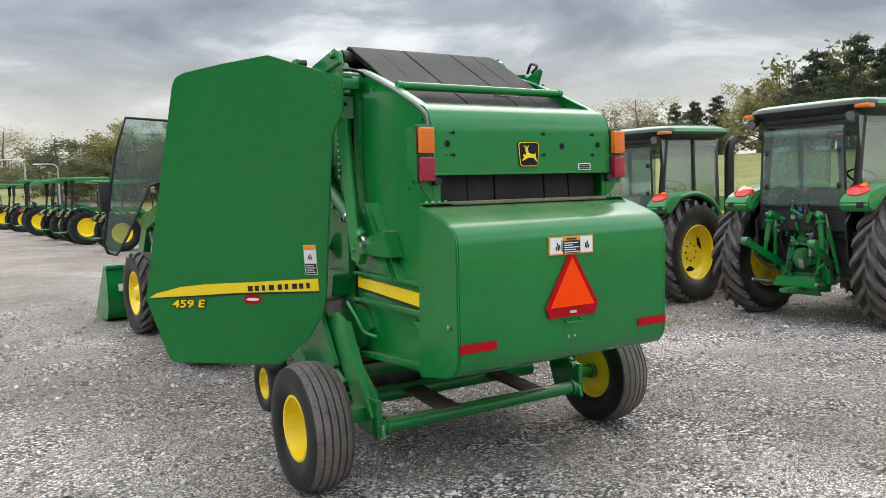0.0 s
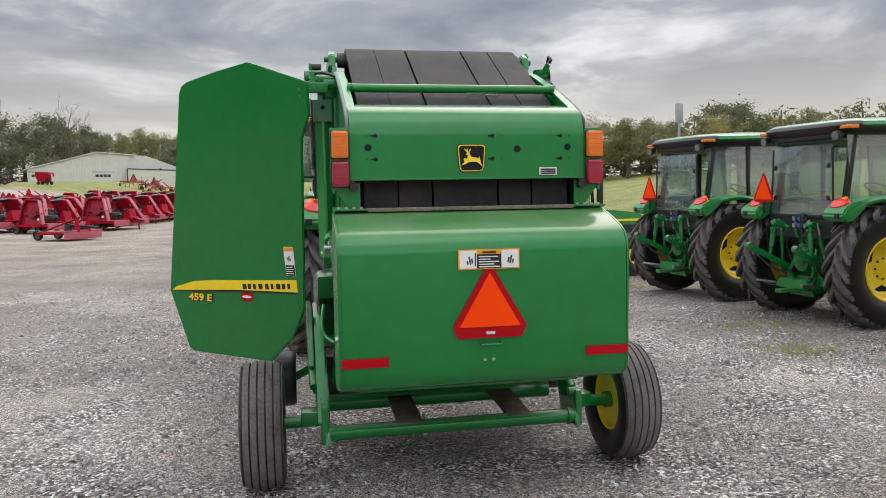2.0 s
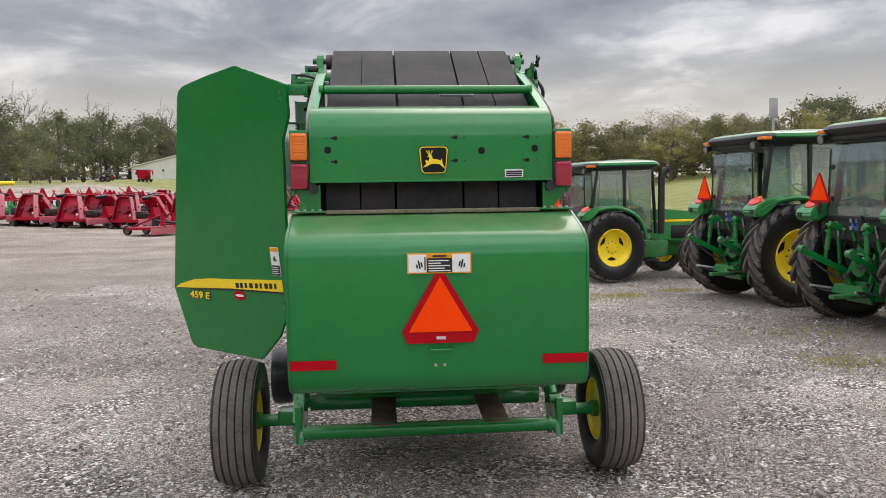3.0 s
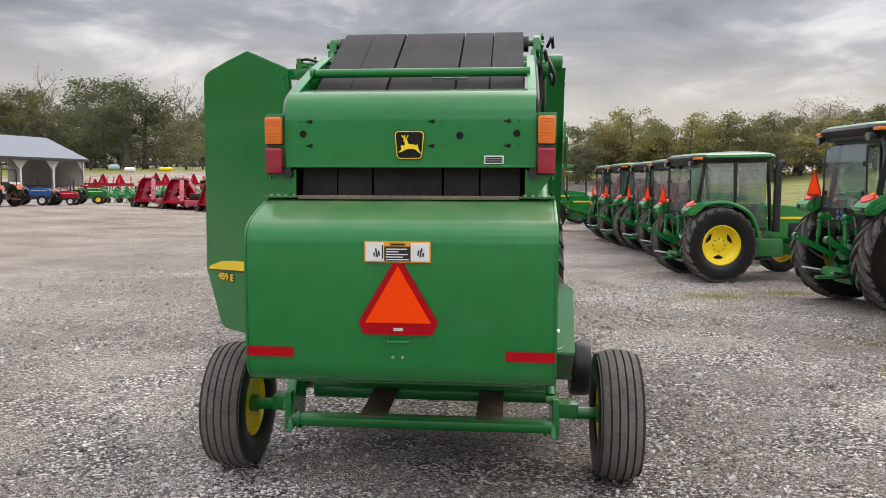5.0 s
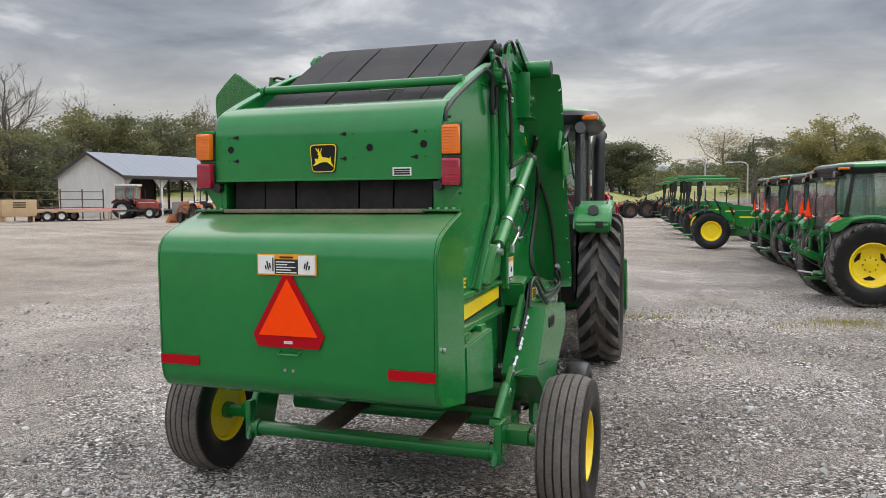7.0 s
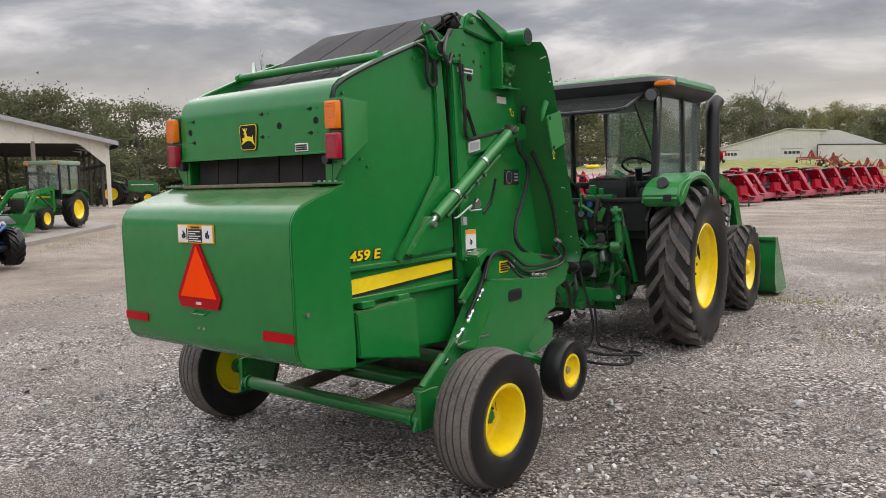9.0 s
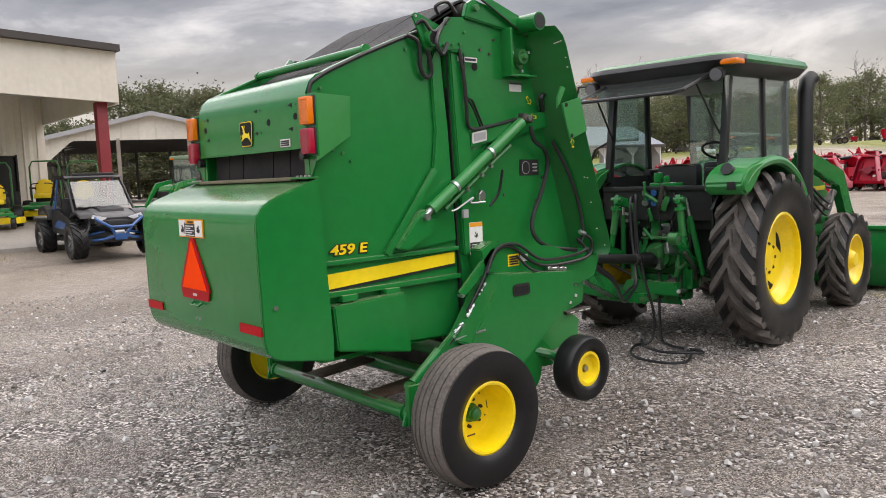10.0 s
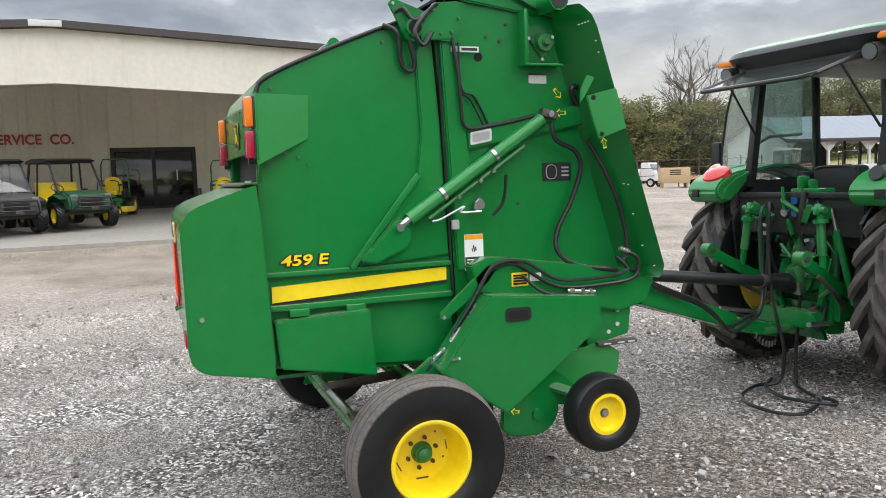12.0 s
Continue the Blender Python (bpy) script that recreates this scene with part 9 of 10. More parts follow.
def flat_trailer(name, label, m):
    t = thing(name, label, "trailer")
    t.matrix_basis = m
    part("deck", box(B(), -1.0, -3.2, 0.72, 1.0, 3.0, 0.84, 0.02), PINK_EDGE, t)
    part("deck_rail", box(B(), -1.08, -3.2, 0.60, -1.0, 3.0, 0.80, 0.01), TAN, t)
    part("deck_rail", box(B(), 1.0, -3.2, 0.60, 1.08, 3.0, 0.80, 0.01), TAN, t)
    part("tongue", prism(B(), [(-0.6, 3.0), (0.6, 3.0), (0.05, 4.6), (-0.05, 4.6)], "z", 0.60, 0.72, 0.01), IRON, t)
    for s in (-1, 1):
        for y in (-1.2, -0.3):
            simple_wheel(t, s * 1.12, y, 0.36, 0.22, PALE_GREY, s)
        part("jack", rod(B(), (s * 0.9, 2.9, 0.0), (s * 0.9, 2.9, 0.7), 0.05), TAN, t)
    return t


flat_trailer("flatbed_trailer", "tan and red flatbed trailer with tandem wheels", on_ground(-37.5, 41.2, -28))
flat_trailer("flatbed_trailer", "tan and red flatbed trailer with tandem wheels", on_ground(-38.8, 43.6, -30))
box_t = thing("tan_crate", "tan wooden crate with a slatted window", "crate")
box_t.matrix_basis = on_ground(-37.2, 37.4, -30) @ Matrix.Scale(0.62, 4)
part("crate_body", box(B(), -1.2, -1.6, 0.6, 1.2, 1.6, 2.3, 0.05), TAN, box_t)
for k in range(3):
    part("slat", box(B(), 1.19, -0.6, 1.5 + 0.22 * k, 1.22, 0.6, 1.62 + 0.22 * k, 0.01), INK, box_t)
for y in (-1.3, 1.3):
    part("crate_leg", box(B(), -1.1, y - 0.1, 0.0, 1.1, y + 0.1, 0.6, 0.02), TAN, box_t)
fence = thing("pipe_fence", "rusty pipe fence panels behind trailers", "fence", kind="structure")
for k in range(9):
    a = Vector((-45.0 + 0.6 * k, 36.0 + 1.5 * k, 0))
    z = ground_z(a.x, a.y)
    part("fence_post", rod(B(), (a.x, a.y, z - 0.3), (a.x, a.y, z + 2.3), 0.05), RUST, fence)
    if k:
        b = Vector((-45.0 + 0.6 * (k - 1), 36.0 + 1.5 * (k - 1), 0))
        for h in (0.9, 1.5, 2.1):
            part("fence_rail", rod(B(), (a.x, a.y, z + h), (b.x, b.y, z + h), 0.03, seg=8), RUST, fence)


def bale_block(x, y, z, mat, label):
    b = single("wrapped_bale", box(B(), -0.55, -0.55, 0, 0.55, 0.55, 1.25, 0.10), mat, label, "bale", "bales in the pole shed")
    b.matrix_basis = pose(x, y, z, 0, 0, 14)


for k in range(3):
    bale_block(-34.6 + 1.25 * k, 50.2 + 0.32 * k, 0.45, PALE_GREY if k else TERMINAL, "pale wrapped square bale under the shed" if k else "grey wrapped square bale under the shed")

# odds and ends at the foot of the woods
tank = single("white_tank", lathe(B(), [(0.001, -1.6), (0.55, -1.5), (0.8, -1.2), (0.8, 1.2), (0.55, 1.5), (0.001, 1.6)], 24), WHITE, "white plastic tank lying on the grass bank", "tank")
tank.matrix_basis = on_ground(-42.8, 88.5, 20, 0.28) @ Matrix.Scale(0.40, 4)
tank = single("yellow_tank", lathe(B(), [(0.001, -2.2), (0.5, -2.1), (0.65, -1.7), (0.65, 1.7), (0.5, 2.1), (0.001, 2.2)], 24), YELLOW, "long yellow tank lying on the grass bank", "tank")
tank.matrix_basis = on_ground(-39.5, 91.0, 15, 0.22) @ Matrix.Scale(0.38, 4)
tank = single("blue_tank", lathe(B(), [(0.001, -1.4), (0.6, -1.3), (0.8, -1.0), (0.8, 1.0), (0.6, 1.3), (0.001, 1.4)], 24), material("pale_blue_plastic", (0.40, 0.55, 0.60), 0.5), "pale blue tank beside scrap machinery", "tank")
tank.matrix_basis = on_ground(-47.2, 93.0, 10, 0.34) @ Matrix.Scale(0.46, 4)
scrap = small_implement("scrap_machine", "dark scrap machinery piled on the grass bank", IRON, "scrap machinery")
scrap.matrix_basis = on_ground(-45.4, 94.0, 30) @ Matrix.Scale(1.3, 4)
for k, (x, y) in enumerate(((-49.5, 93.0), (-42.5, 95.5), (-52.0, 91.5), (-36.5, 93.0), (-34.0, 95.0), (-31.0, 96.0))):
    copy_thing(scrap, on_ground(x, y, 60 * k) @ Matrix.Scale(0.8 + 0.2 * (k % 3), 4))
truck = thing("white_truck", "small white truck parked far off", "truck")
truck.matrix_basis = on_ground(-45.5, 40.0, -60)
part("truck_cab", prism(B(), [(0.9, 0.5), (2.4, 0.5), (2.4, 1.1), (1.9, 1.25), (1.5, 1.95), (0.9, 1.95)], "x", -0.9, 0.9, 0.06), WHITE, truck)
part("truck_bed", box(B(), -0.95, -2.4, 0.6, 0.95, 0.85, 1.5, 0.04), WHITE, truck)
part("windshield", box(B(), -0.78, -0.01, -0.30, 0.78, 0.01, 0.30, 0, pose(0, 1.74, 1.58, 28, 0, 0)), DOOR_GLASS, truck)
for s in (-1, 1):
    for y in (-1.5, 1.7):
        simple_wheel(truck, s * 0.85, y, 0.36, 0.22, PALE_GREY, s)


def street_lamp(x, y, h):
    t = thing("street_lamp", "tall grey street lamp with a curved arm", "street lamp", "yard lamps")
    part("pole", rod(B(), (0, 0, -0.5), (0, 0, h), 0.11, 0.07, seg=10), GALV, t)
    part("arm", pipe(B(), [(0, 0, h - 0.2), (-0.4, 0, h + 0.2), (-1.6, 0, h + 0.25)], 0.05), GALV, t)
    part("lamp_head", box(B(), -2.3, -0.16, h + 0.16, -1.5, 0.16, h + 0.30, 0.05), PALE_GREY, t)
    t.matrix_basis = on_ground(x, y, 0)


street_lamp(4.0, 70.5, 4.9)
street_lamp(8.2, 90.5, 5.2)
board = thing("sign_board", "grey square sign on a tall pole", "sign")
board.matrix_basis = on_ground(44.6, 78.9, 28)
part("pole", rod(B(), (0, 0, -0.5), (0, 0, 7.0), 0.15, seg=10), GALV, board)
part("panel", box(B(), -0.55, -0.15, 6.0, 0.55, 0.15, 8.1, 0.03), GREY_D, board)

# ---- trees, grass and stones ----


def leaf_material(name, color, vary=0.35):
    m = bpy.data.materials.new(name)
    m.use_nodes = True
    n, l = m.node_tree.nodes, m.node_tree.links
    b = n["Principled BSDF"]
    g, oi = n.new("ShaderNodeNewGeometry"), n.new("ShaderNodeObjectInfo")
    add = n.new("ShaderNodeMath")
    add.operation = "ADD"
    l.new(g.outputs["Random Per Island"], add.inputs[0])
    l.new(oi.outputs["Random"], add.inputs[1])
    mr = n.new("ShaderNodeMapRange")
    mr.inputs["From Max"].default_value = 2.0
    mr.inputs["To Min"].default_value, mr.inputs["To Max"].default_value = 1 - vary, 1 + vary
    l.new(add.outputs[0], mr.inputs["Value"])
    sc = n.new("ShaderNodeVectorMath")
    sc.operation = "SCALE"
    sc.inputs[0].default_value = color
    l.new(mr.outputs[0], sc.inputs["Scale"])
    # some leaves have turned brown
    dry, pick, mx = n.new("ShaderNodeMath"), n.new("ShaderNodeMapRange"), n.new("ShaderNodeMix")
    dry.operation = "FRACT"
    mul = n.new("ShaderNodeMath")
    mul.operation, mul.inputs[1].default_value = "MULTIPLY", 7.31
    l.new(g.outputs["Random Per Island"], mul.inputs[0])
    l.new(mul.outputs[0], dry.inputs[0])
    pick.inputs["From Min"].default_value, pick.inputs["From Max"].default_value, pick.inputs["To Max"].default_value = 0.62, 1.0, 0.75
    l.new(dry.outputs[0], pick.inputs["Value"])
    mx.data_type = "RGBA"
    l.new(pick.outputs[0], mx.inputs["Factor"])
    l.new(sc.outputs[0], mx.inputs[6])
    mx.inputs[7].default_value = (color[0] * 1.35, color[1] * 1.02, color[2] * 0.95, 1)
    l.new(mx.outputs[2], b.inputs["Base Color"])
    b.inputs["Roughness"].default_value = 0.7
    b.inputs["Specular IOR Level"].default_value = 0.2
    # thin leaves let light through
    tl, blend = n.new("ShaderNodeBsdfTranslucent"), n.new("ShaderNodeMixShader")
    l.new(mx.outputs[2], tl.inputs["Color"])
    blend.inputs["Fac"].default_value = 0.42
    l.new(b.outputs[0], blend.inputs[1])
    l.new(tl.outputs[0], blend.inputs[2])
    l.new(blend.outputs[0], n["Material Output"].inputs["Surface"])
    return m


BARK = material("grey_bark", (0.115, 0.10, 0.085), 0.9, vary=0.3, scale=3, bump=0.4, bump_scale=20)
LEAF = leaf_material("green_leaves", (0.185, 0.190, 0.085))
LEAF_DARK = leaf_material("dark_leaves", (0.130, 0.148, 0.080))
LEAF_YELLOW = leaf_material("yellowing_leaves", (0.285, 0.270, 0.105))
LEAF_PALE = leaf_material("pale_leaves", (0.36, 0.32, 0.22))
NEEDLE = leaf_material("cedar_needles", (0.080, 0.102, 0.068))


def make_tree(name, label, kind, h, mat, seed, density=1.0):
    """A tapered trunk with limbs and a crown of many small leaves in clumps."""
    rng = random.Random(seed)
    t = thing(name, label, "tree", "woods round the yard")
    trunk, tips = B(), []
    lean = [(0, 0, -0.4)]
    for k in range(1, 6):
        lean.append((lean[-1][0] + rng.uniform(-0.02, 0.02) * h, lean[-1][1] + rng.uniform(-0.02, 0.02) * h, h * (0.82 if kind != "cedar" else 0.97) * k / 5))
    pipe(trunk, lean, {"cedar": 0.018, "bare": 0.015}.get(kind, 0.026) * h, seg=8, taper=0.15)
    spine = [Vector(p) for p in lean]
    def on_spine(f):
        f = max(0.0, min(0.999, f)) * 5
        i = int(f)
        return spine[i].lerp(spine[i + 1], f - i)
    if kind == "cedar":
        for k in range(34):
            f = 0.12 + 0.85 * k / 34
            a = k * 2.4 + rng.uniform(-0.4, 0.4)
            r = h * 0.29 * (1 - f) ** 0.8 * rng.uniform(0.7, 1.25) + 0.15
            o = on_spine(f)
            e = o + Vector((r * math.cos(a), r * math.sin(a), r * rng.uniform(-0.1, 0.35)))
            pipe(trunk, [o, e], 0.006 * h, seg=4, soft=False, taper=0.3)
            for q in (0.35, 0.6, 0.8, 1.0):
                tips.append((o.lerp(e, q), 0.062 * h * (1.1 - 0.5 * f)))
    elif kind == "bare":
        def branch(o, d, length, r, depth):
            e = o + d * length
            m_ = o.lerp(e, 0.5) + Vector([rng.uniform(-1, 1) * 0.07 * length for _ in range(3)])
            pipe(trunk, [o, m_, e], r, seg=5 if depth > 1 else 3, soft=False, taper=0.45)
            for k in range((0, 4, 4, 5)[depth]):
                f = rng.uniform(0.35, 1.0)
                q = o.lerp(m_, f * 2) if f < 0.5 else m_.lerp(e, f * 2 - 1)
                turn = Vector((rng.gauss(0, 1), rng.gauss(0, 1), rng.gauss(0.35, 0.5)))
                branch(q, (d + turn * 0.48).normalized(), length * rng.uniform(0.42, 0.72), r * 0.52, depth - 1)
        for k in range(11):
            f = 0.24 + 0.74 * k / 11
            a = k * 2.4 + rng.uniform(-0.5, 0.5)
            up_ = rng.uniform(0.55, 1.2) + 0.6 * f
            branch(on_spine(f), Vector((math.cos(a), math.sin(a), up_)).normalized(), h * rng.uniform(0.20, 0.32) * (1.15 - 0.55 * f), 0.0065 * h * (1.15 - 0.7 * f), 3)
    else:
        limbs = {"thin": 15}.get(kind, 13)
        for k in range(limbs):
            f = (0.17 if kind == "round" else 0.26 if kind == "thin" else 0.05) + (0.79 if kind == "round" else 0.70) * (k + rng.random()) / limbs
            a = k * 2.4 + rng.uniform(-0.6, 0.6)
            r = h * 0.40 * (math.sin(math.pi * min(1, 0.15 + f * 0.85)) ** 0.7) * rng.uniform(0.55, 1.28)
            o = on_spine(f * 0.92)
            rise = r * rng.uniform(0.25, 0.8)
            m_ = o + Vector((0.55 * r * math.cos(a), 0.55 * r * math.sin(a), 0.4 * rise))
            e = o + Vector((r * math.cos(a + 0.2), r * math.sin(a + 0.2), rise))
            pipe(trunk, [o, m_, e], 0.010 * h * (1.2 - f), seg=4, soft=False, taper=0.25)
            tips += [(e, 0.115 * h), (m_, 0.10 * h)]
            for _ in range(3 if kind != "shrub" else 1):
                b_ = rng.uniform(0.4, 1.0)
                c = o.lerp(e, b_) + Vector([rng.uniform(-1, 1) * 0.11 * h for _ in range(3)])
                pipe(trunk, [o.lerp(e, b_ * 0.9), c], 0.004 * h, seg=3, soft=False, taper=0.3)
                tips.append((c, 0.085 * h))
        tips.append((on_spine(0.98), 0.13 * h))
    part("trunk", trunk, BARK, t)
    verts, faces = [], []
    for c, r in tips:
        n = int((120 if kind in ("round", "thin") else 74 if kind != "cedar" else 40) * density * rng.uniform(0.55, 1.35))
        for _ in range(n):
            d = Vector((rng.gauss(0, 1), rng.gauss(0, 1), rng.gauss(0, 0.75)))
            p = c + d * r * (0.40 if kind != "thin" else 0.56)
            s = h * rng.uniform(0.0045, 0.0125) * (2.2 if kind == "shrub" else 0.8 if kind == "thin" else 1)
            u = Vector((rng.uniform(-1, 1), rng.uniform(-1, 1), rng.uniform(-1, 1))).normalized()
            v = u.orthogonal().normalized() * s * rng.uniform(0.6, 1.0)
            v.rotate(Matrix.Rotation(rng.uniform(0, 6.28), 3, u))
            w = u.cross(v).normalized() * s * rng.uniform(1.0, 1.6)
            if kind == "cedar":
                w.z += s * 0.8
            i = len(verts)
            verts += [p - w, p + v * 1.5, p + w]
            faces.append((i, i + 1, i + 2))
    me = bpy.data.meshes.new("crown")
    me.from_pydata([tuple(v) for v in verts], [], faces)
    me.materials.append(mat)
    sub("crown", me, t)
    return t


KINDS = {
    "g": make_tree("broadleaf_tree", "green broadleaf tree at the edge of the yard", "round", 10, LEAF, 1, 1.0),
    "h": make_tree("broadleaf_tree", "green broadleaf tree with an open crown", "round", 10, LEAF, 11, 0.8),
    "d": make_tree("dark_tree", "dark green broadleaf tree in the woods", "round", 10, LEAF_DARK, 2, 0.9),
    "e": make_tree("dark_tree", "dark green tree with a ragged crown", "round", 10, LEAF_DARK, 12, 0.74),
    "y": make_tree("yellowing_tree", "yellow green broadleaf tree in autumn colour", "round", 10, LEAF_YELLOW, 3, 1.0),
    "t": make_tree("thin_tree", "thin olive tree with gaps in its crown", "thin", 10, LEAF, 9, 0.42),
    "p": make_tree("pale_tree", "pale thin leaved tree in autumn", "thin", 10, LEAF_PALE, 4, 0.55),
    "b": make_tree("bare_tree", "tall bare tree with thin branches", "bare", 10, LEAF_PALE, 5, 0.0),
    "c": make_tree("cedar_tree", "tall dark cedar with ragged outline", "cedar", 10, NEEDLE, 6, 1.3),
    "s": make_tree("shrub", "dense green shrub at the foot of the woods", "shrub", 4, LEAF, 7, 0.44),
    "k": make_tree("dark_shrub", "dense dark shrub at the foot of the woods", "shrub", 4, LEAF_DARK, 8, 0.46),
}
used = set()


def plant(kind, bearing, dist, top, spread=1.0):
    """A tree at a bearing left of straight ahead, its top at a height over the yard."""
    b = radians(bearing)
    x, y = 4.0 - dist * math.sin(b), 1.0 + dist * math.cos(b)
    z = ground_z(x, y)
    base_h = 4.0 if kind in "sk" else 10.0
    k = max(0.25, (top - z) / base_h * (1.06 if kind != "c" else 1.0))
    m = pose(x, y, z, 0, 0, random.uniform(0, 360)) @ Matrix.Diagonal((k * spread, k * spread, k, 1))
    if kind in used:
        t = copy_thing(KINDS[kind], m)
    else:
        used.add(kind)
        t = KINDS[kind]
    t.matrix_basis = m


# the skyline of the woods: bearing, distance, height of the tops, kinds
SKYLINE = [(-74, 60, 10.5, "cd"), (-62, 60, 11.3, "cc"), (-57, 62, 11.0, "cc"), (-54, 78, 11.8, "yg"), (-50, 108, 12.6, "cc"), (-45, 90, 10.8, "gy"), (-40, 100, 11.2, "gy"), (-33, 96, 11.0, "dg"), (-27, 112, 13.6, "dg"), (-21, 118, 14.6, "gd"),
           (-14, 118, 13.6, "gd"), (-8, 118, 12.4, "yd"), (-4, 114, 10.6, "dd"), (0.5, 185, 11.4, "gd"), (3.1, 190, 11.0, "dg"), (3.4, 200, 6.0, "ks"), (4.3, 225, 6.0, "ks"), (4.4, 250, 19.0, "dd"), (8, 250, 22.0, "dd"), (10, 250, 28.0, "dg"), (21, 240, 30.0, "dd"), (26, 135, 17.0, "gd"), (33, 138, 17.2, "gd"), (38, 118, 15.4, "dg"), (46, 106, 13.8, "dg"), (52, 92, 11.0, "gy"), (57, 92, 12.4, "dg"), (62, 76, 11.8, "dd"), (66, 72, 11.6, "dg"), (74, 72, 11.6, "dg"), (100, 80, 11.0, "gd")]


def skyline(bearing):
    for a, b in zip(SKYLINE, SKYLINE[1:]):
        if a[0] <= bearing <= b[0]:
            f = (bearing - a[0]) / (b[0] - a[0])
            return a[1] + f * (b[1] - a[1]), a[2] + f * (b[2] - a[2]), (a if f < 0.5 else b)[3]
    return 90, 10, "g"


OTHERS = {"g": "ghtg", "d": "deed", "y": "ytg", "c": "c"}
bearing = -73.5
while bearing < 99:
    d, top, kinds = skyline(bearing)
    wide = math.degrees(6.2 / d)
    swell = 0.93 + 0.13 * noise.noise((bearing * 0.23, 2.0, 0.0))
    plant(random.choice(OTHERS[random.choice(kinds)]), bearing, d * random.uniform(0.97, 1.04), top * swell * random.uniform(0.80, 1.06), random.uniform(0.85, 1.2))
    plant(random.choice("ct" if "c" in kinds else "eet" if "d" in kinds else "ttet"), bearing + wide * 0.5, d * random.uniform(1.09, 1.16), top * swell * random.uniform(0.85, 1.10), random.uniform(0.8, 1.1))
    for q in (0.0, 0.5):
        plant(random.choice("sk"), bearing + wide * q + random.uniform(-0.2, 0.2), d * random.uniform(0.93, 1.05), ground_z(4 - d * math.sin(radians(bearing)), 1 + d * math.cos(radians(bearing))) + random.uniform(3.8, 7.5), 1.7)
    if bearing < 2:
        for q in (0.1, 0.6):
            plant(random.choice("sks"), bearing + wide * q, d * random.uniform(1.05, 1.12), ground_z(4 - d * math.sin(radians(bearing)), 1 + d * math.cos(radians(bearing))) + random.uniform(6.5, 9.5), 1.25)
    if bearing > 22:
        for q in (0.2, 0.7):
            plant("k", bearing + wide * q, d * random.uniform(0.88, 0.94), ground_z(4 - 0.9 * d * math.sin(radians(bearing)), 1 + 0.9 * d * math.cos(radians(bearing))) + random.uniform(3.4, 5.0), 1.9)
    if bearing > 24:
        plant("k", bearing + random.uniform(-0.3, 0.3), d * 1.13, ground_z(4 - d * math.sin(radians(bearing)), 1 + d * math.cos(radians(bearing))) + random.uniform(5.5, 8.5), 1.6)
    bearing += wide
# the bright front of the woods along the field
for kind, b_, d, top, spread in (("y", -38.5, 104, 10.4, 1.5), ("g", -36.0, 104, 11.8, 1.4), ("y", -33.2, 100, 10.4, 1.6), ("d", -30.7, 98, 12.9, 1.5), ("y", -27.6, 102, 9.8, 1.6), ("g", -24.2, 104, 11.6, 1.5), ("y", -20.8, 106, 10.4, 1.5), ("g", -17.6, 108, 11.6, 1.4), ("g", -14.6, 110, 12.0, 1.4), ("y", -12.0, 110, 11.6, 1.3), ("g", -9.3, 112, 11.4, 1.4), ("y", -6.6, 112, 11.2, 1.3)):
    plant(kind, b_, d, top, spread)
# single trees that stand out
for kind, b_, d, top, spread in (("c", -60.6, 58, 11.0, 1.2), ("c", -58.4, 58, 12.2, 1.25), ("c", -55.9, 60, 11.6, 1.45), ("c", -57.2, 63, 10.8, 1.5), ("c", -54.9, 65, 10.4, 1.3), ("y", -52.8, 74, 11.7, 1.4), ("c", -50.2, 104, 13.4, 1.2), ("c", -48.6, 104, 12.9, 1.1), ("c", -47.5, 104, 12.8, 1.1), ("p", -44.2, 86, 12.2, 1.15), ("d", -31.8, 88, 11.8, 1.2), ("y", -30.0, 84, 9.6, 1.1), ("p", -21.0, 112, 13.6, 0.9), ("y", -8.2, 108, 12.4, 1.25),
                             ("d", -3.1, 104, 10.6, 1.5), ("p", -0.9, 178, 18.0, 1.2), ("d", 28.4, 110, 17.0, 1.4), ("d", 27.0, 112, 15.4, 1.3), ("b", 32.8, 142, 19.0, 1.0), ("b", 24.2, 150, 19.5, 1.0), ("d", 34.5, 128, 17.0, 1.3), ("d", 30.5, 126, 17.0, 1.3), ("g", 36.8, 122, 16.0, 1.3), ("d", 39.5, 116, 15.5, 1.3), ("d", 42.0, 112, 14.8, 1.3), ("g", 44.4, 108, 14.6, 1.2), ("b", 49.2, 90, 15.2, 1.2), ("b", 48.5, 92, 13.8, 1.3), ("b", 50.1, 93, 13.4, 1.2), ("g", 51.6, 88, 10.6, 1.5), ("d", 50.2, 92, 10.2, 1.5), ("d", 47.6, 96, 11.4, 1.5), ("g", 53.4, 86, 10.4, 1.4), ("b", 36.6, 128, 17.0, 1.0), ("b", 44.8, 116, 16.0, 1.0), ("b", 15.0, 238, 27.0, 1.0), ("b", 19.5, 236, 27.0, 1.0), ("d", 5.0, 236, 20.5, 1.5), ("d", 5.9, 238, 21.5, 1.5), ("d", 6.8, 236, 20.5, 1.5), ("d", 7.6, 238, 21.0, 1.5), ("d", 63.8, 66, 11.0, 1.2), ("d", 70.0, 66, 11.4, 1.2), ("d", 58.6, 84, 12.2, 1.25), ("d", 61.2, 78, 11.8, 1.25), ("d", 66.2, 72, 11.8, 1.2), ("e", 68.0, 70, 12.0, 1.2)):
    plant(kind, b_, d, top, spread)


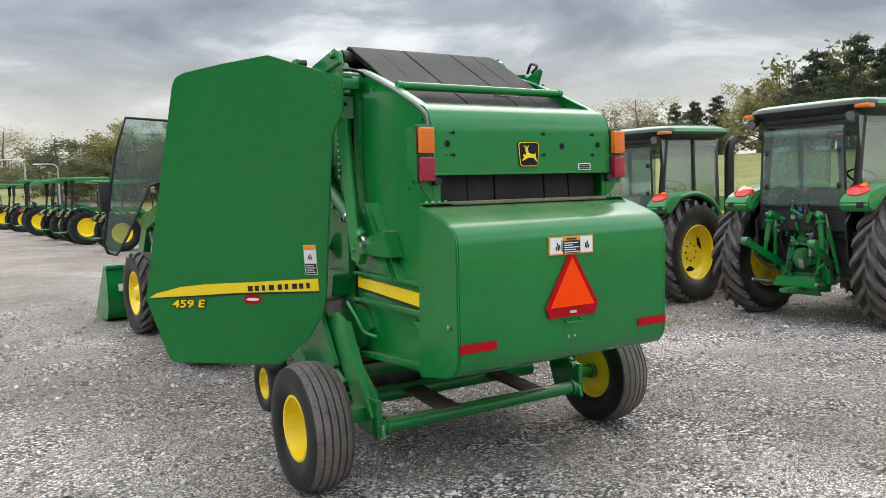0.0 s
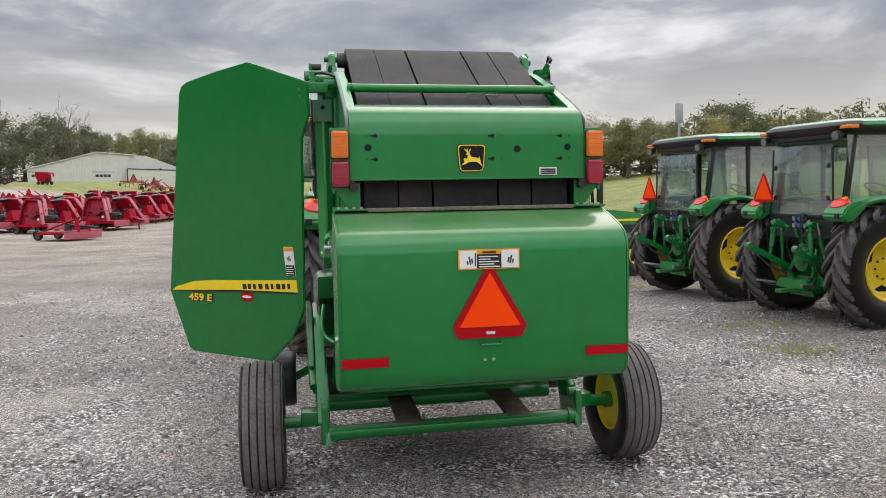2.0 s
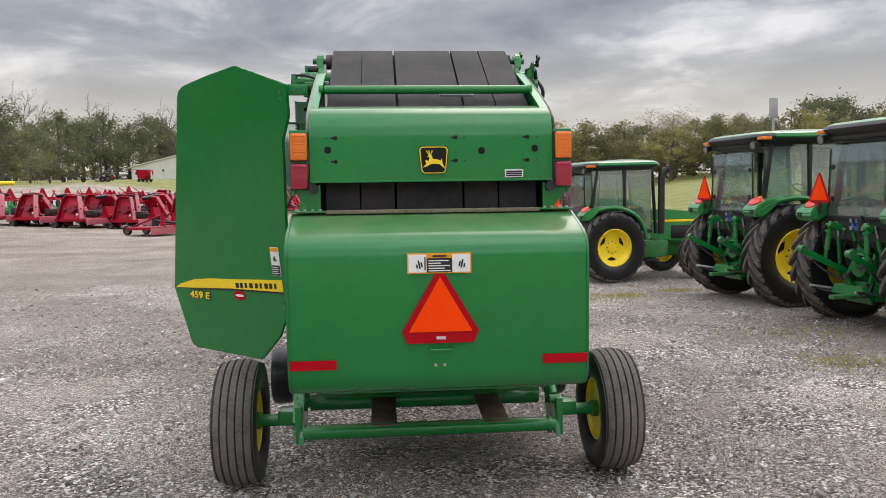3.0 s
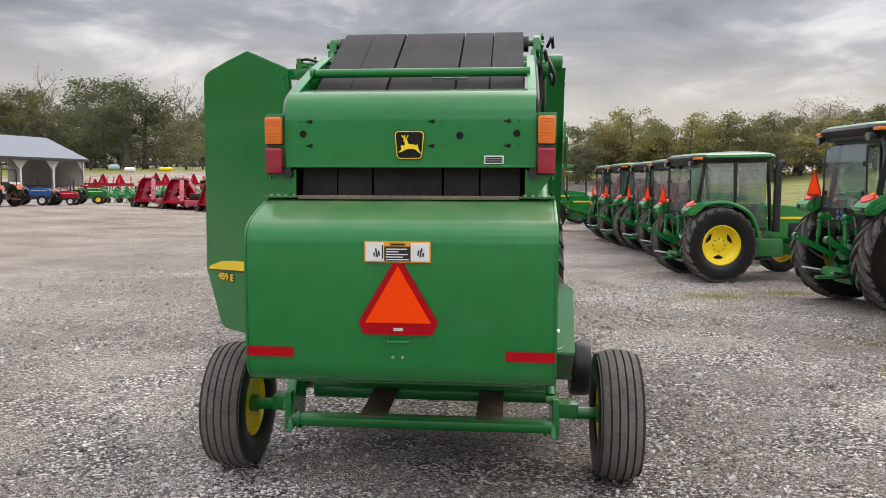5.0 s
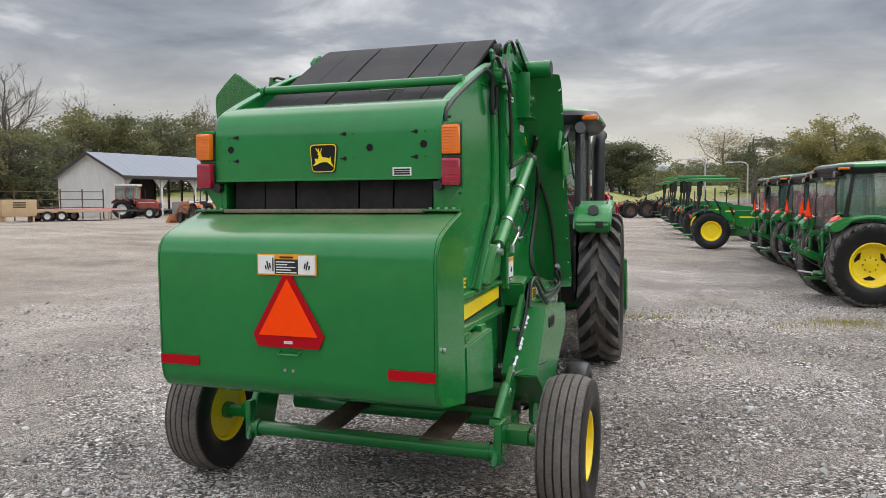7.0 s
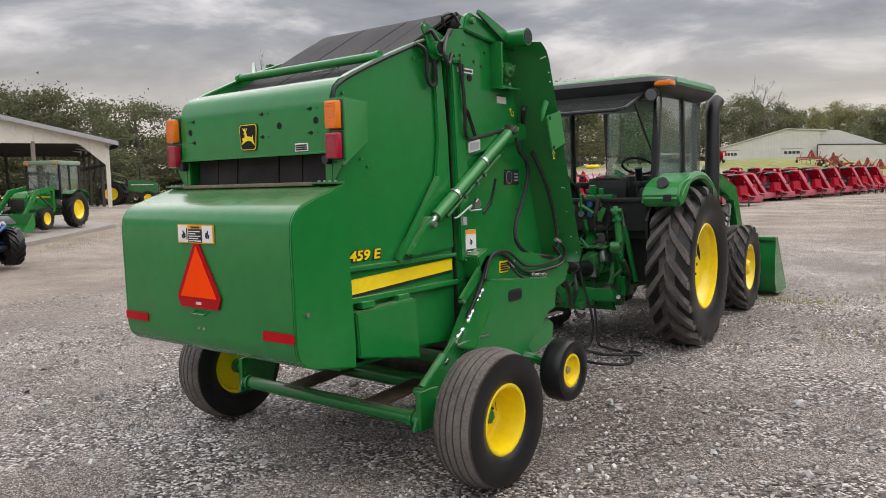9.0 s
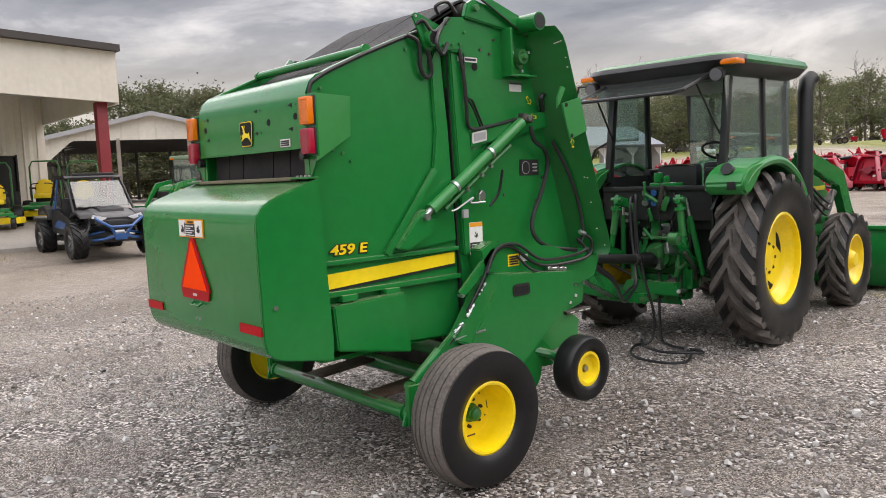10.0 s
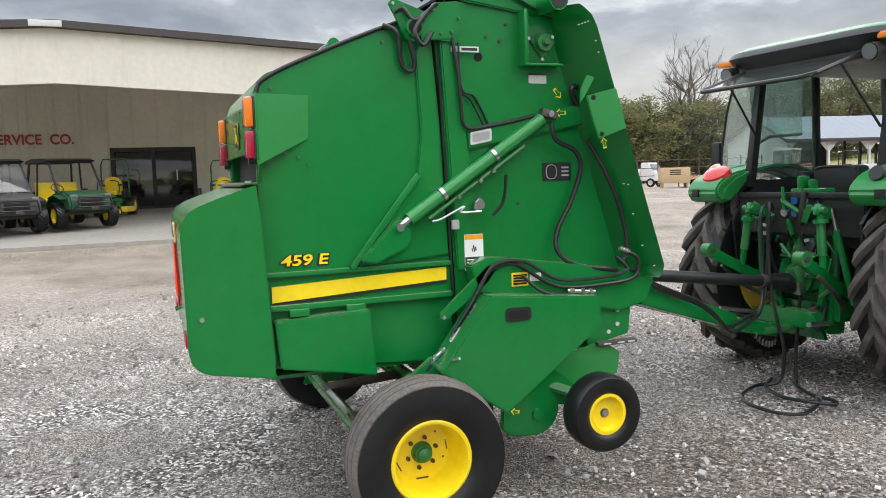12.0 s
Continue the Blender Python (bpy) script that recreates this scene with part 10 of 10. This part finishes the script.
def scatter_stones():
    """Loose crushed stones lying on the yard near the path."""
    rng = random.Random(5)
    verts, faces = [], []
    cube = [(-1, -1, -1), (1, -1, -1), (1, 1, -1), (-1, 1, -1), (-0.7, -0.7, 1), (0.7, -0.7, 1), (0.7, 0.7, 1), (-0.7, 0.7, 1)]
    quads = [(4, 5, 6, 7), (0, 1, 5, 4), (1, 2, 6, 5), (2, 3, 7, 6), (3, 0, 4, 7)]
    n = 0
    while n < 34000:
        x, y = rng.uniform(-6, 13), rng.uniform(0.6, 15)
        near = math.hypot(x - 3.6, (y - 3.4))
        if rng.random() > 1.15 - near / 12:
            continue
        patch = noise.noise((x * 0.55, y * 0.55, 9.0))
        if patch < -0.12 and rng.random() < 0.75:
            continue
        s = rng.choice((0.004, 0.005, 0.006, 0.008, 0.010, 0.013))
        if rng.random() < 0.022:
            s = rng.uniform(0.014, 0.028)
        z = ground_z(x, y) + s * 0.25
        e = Euler((rng.uniform(-0.5, 0.5), rng.uniform(-0.5, 0.5), rng.uniform(0, 6.28)))
        sx, sy, sz = s * rng.uniform(0.8, 1.5), s * rng.uniform(0.7, 1.1), s * rng.uniform(0.45, 0.8)
        i = len(verts)
        for a, b, c in cube:
            v = Vector((a * sx * rng.uniform(0.6, 1.1), b * sy * rng.uniform(0.6, 1.1), c * sz * rng.uniform(0.6, 1.1)))
            v.rotate(e)
            verts.append((x + v.x, y + v.y, z + v.z))
        faces += [tuple(i + q for q in f) for f in quads]
        n += 1
    me = bpy.data.meshes.new("loose_stones")
    me.from_pydata(verts, [], faces)
    m = bpy.data.materials.new("crushed_stone")
    m.use_nodes = True
    nn, l = m.node_tree.nodes, m.node_tree.links
    g, r = nn.new("ShaderNodeNewGeometry"), nn.new("ShaderNodeValToRGB")
    l.new(g.outputs["Random Per Island"], r.inputs[0])
    e = r.color_ramp.elements
    e[0].color, e[1].color = (0.16, 0.145, 0.13, 1), (0.80, 0.79, 0.77, 1)
    e.new(0.45).color = (0.30, 0.28, 0.265, 1)
    e.new(0.8).color = (0.48, 0.465, 0.45, 1)
    l.new(r.outputs[0], nn["Principled BSDF"].inputs["Base Color"])
    nn["Principled BSDF"].inputs["Roughness"].default_value = 0.8
    me.materials.append(m)
    tagged(new("loose_stones", me), "loose grey and white crushed stones on the yard", "gravel", kind="stuff")


scatter_stones()


def grass_tufts():
    """Thin yellow green grass coming through the gravel and along the slab."""
    rng = random.Random(8)
    verts, faces = [], []
    spots = [(6.6, 11.6, 0.4, 240), (5.7, 11.2, 0.3, 120), (7.6, 8.2, 0.4, 300), (7.12, 6.7, 0.28, 380), (6.5, 11.85, 0.26, 340), (7.75, 12.5, 0.26, 260), (3.85, 11.5, 0.35, 260), (5.0, 12.6, 0.4, 120), (4.6, 14.2, 0.5, 160), (4.9, 9.4, 0.5, 90), (8.4, 3.4, 0.6, 160), (0.5, 7.5, 0.8, 60), (6.2, 16.0, 0.6, 160)]
    spots += [(-12.6 - (0.78 * max(0, y - 8.5)), y, 0.6, 120) for y in range(-8, 15)]
    for x, y, r, n in spots:
        for _ in range(n):
            px, py = rng.gauss(x, r), rng.gauss(y, r * 0.7)
            z = ground_z(px, py) - 0.005
            h, a = rng.uniform(0.02, 0.075), rng.uniform(0, 6.28)
            w, l_ = 0.005, rng.uniform(0.2, 0.9) * h
            i = len(verts)
            dx, dy = math.cos(a), math.sin(a)
            verts += [(px - dy * w, py + dx * w, z), (px + dy * w, py - dx * w, z), (px + dx * l_, py + dy * l_, z + h)]
            faces.append((i, i + 1, i + 2))
    me = bpy.data.meshes.new("grass_tufts")
    me.from_pydata(verts, [], faces)
    me.materials.append(leaf_material("dry_grass", (0.34, 0.32, 0.09)))
    tagged(new("grass_tufts", me), "thin dry yellow green grass tufts in gravel", "grass", kind="stuff")


grass_tufts()


def far_hill():
    """A low hill that closes the gap in the woods, distance haze painted blue."""
    verts, faces = [], []
    n = 40
    for k in range(n + 1):
        b = radians(-6 + 18 * k / n)
        x, y = 4 - 900 * math.sin(b), 900 * math.cos(b)
        f = k / n
        h = 20 + 24 * math.sin(math.pi * min(1, f * 1.15)) + 3.0 * noise.noise((f * 9, 0, 3.0))
        verts += [(x, y, -2), (x, y, h * 0.6), (x * 1.10, y * 1.10, h), (x * 1.5, y * 1.5, -2)]
    for k in range(n):
        for j in range(3):
            a = 4 * k + j
            faces.append((a, a + 4, a + 5, a + 1))
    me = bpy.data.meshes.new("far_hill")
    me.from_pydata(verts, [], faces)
    # blue grey base colour holds the haze of distance
    me.materials.append(material("hazed_far_hill", (0.16, 0.19, 0.20), 0.9, vary=0.2, scale=0.05))
    tagged(new("far_hill", me), "low wooded hill with blue distance haze in its colour", "hill", kind="structure")


far_hill()
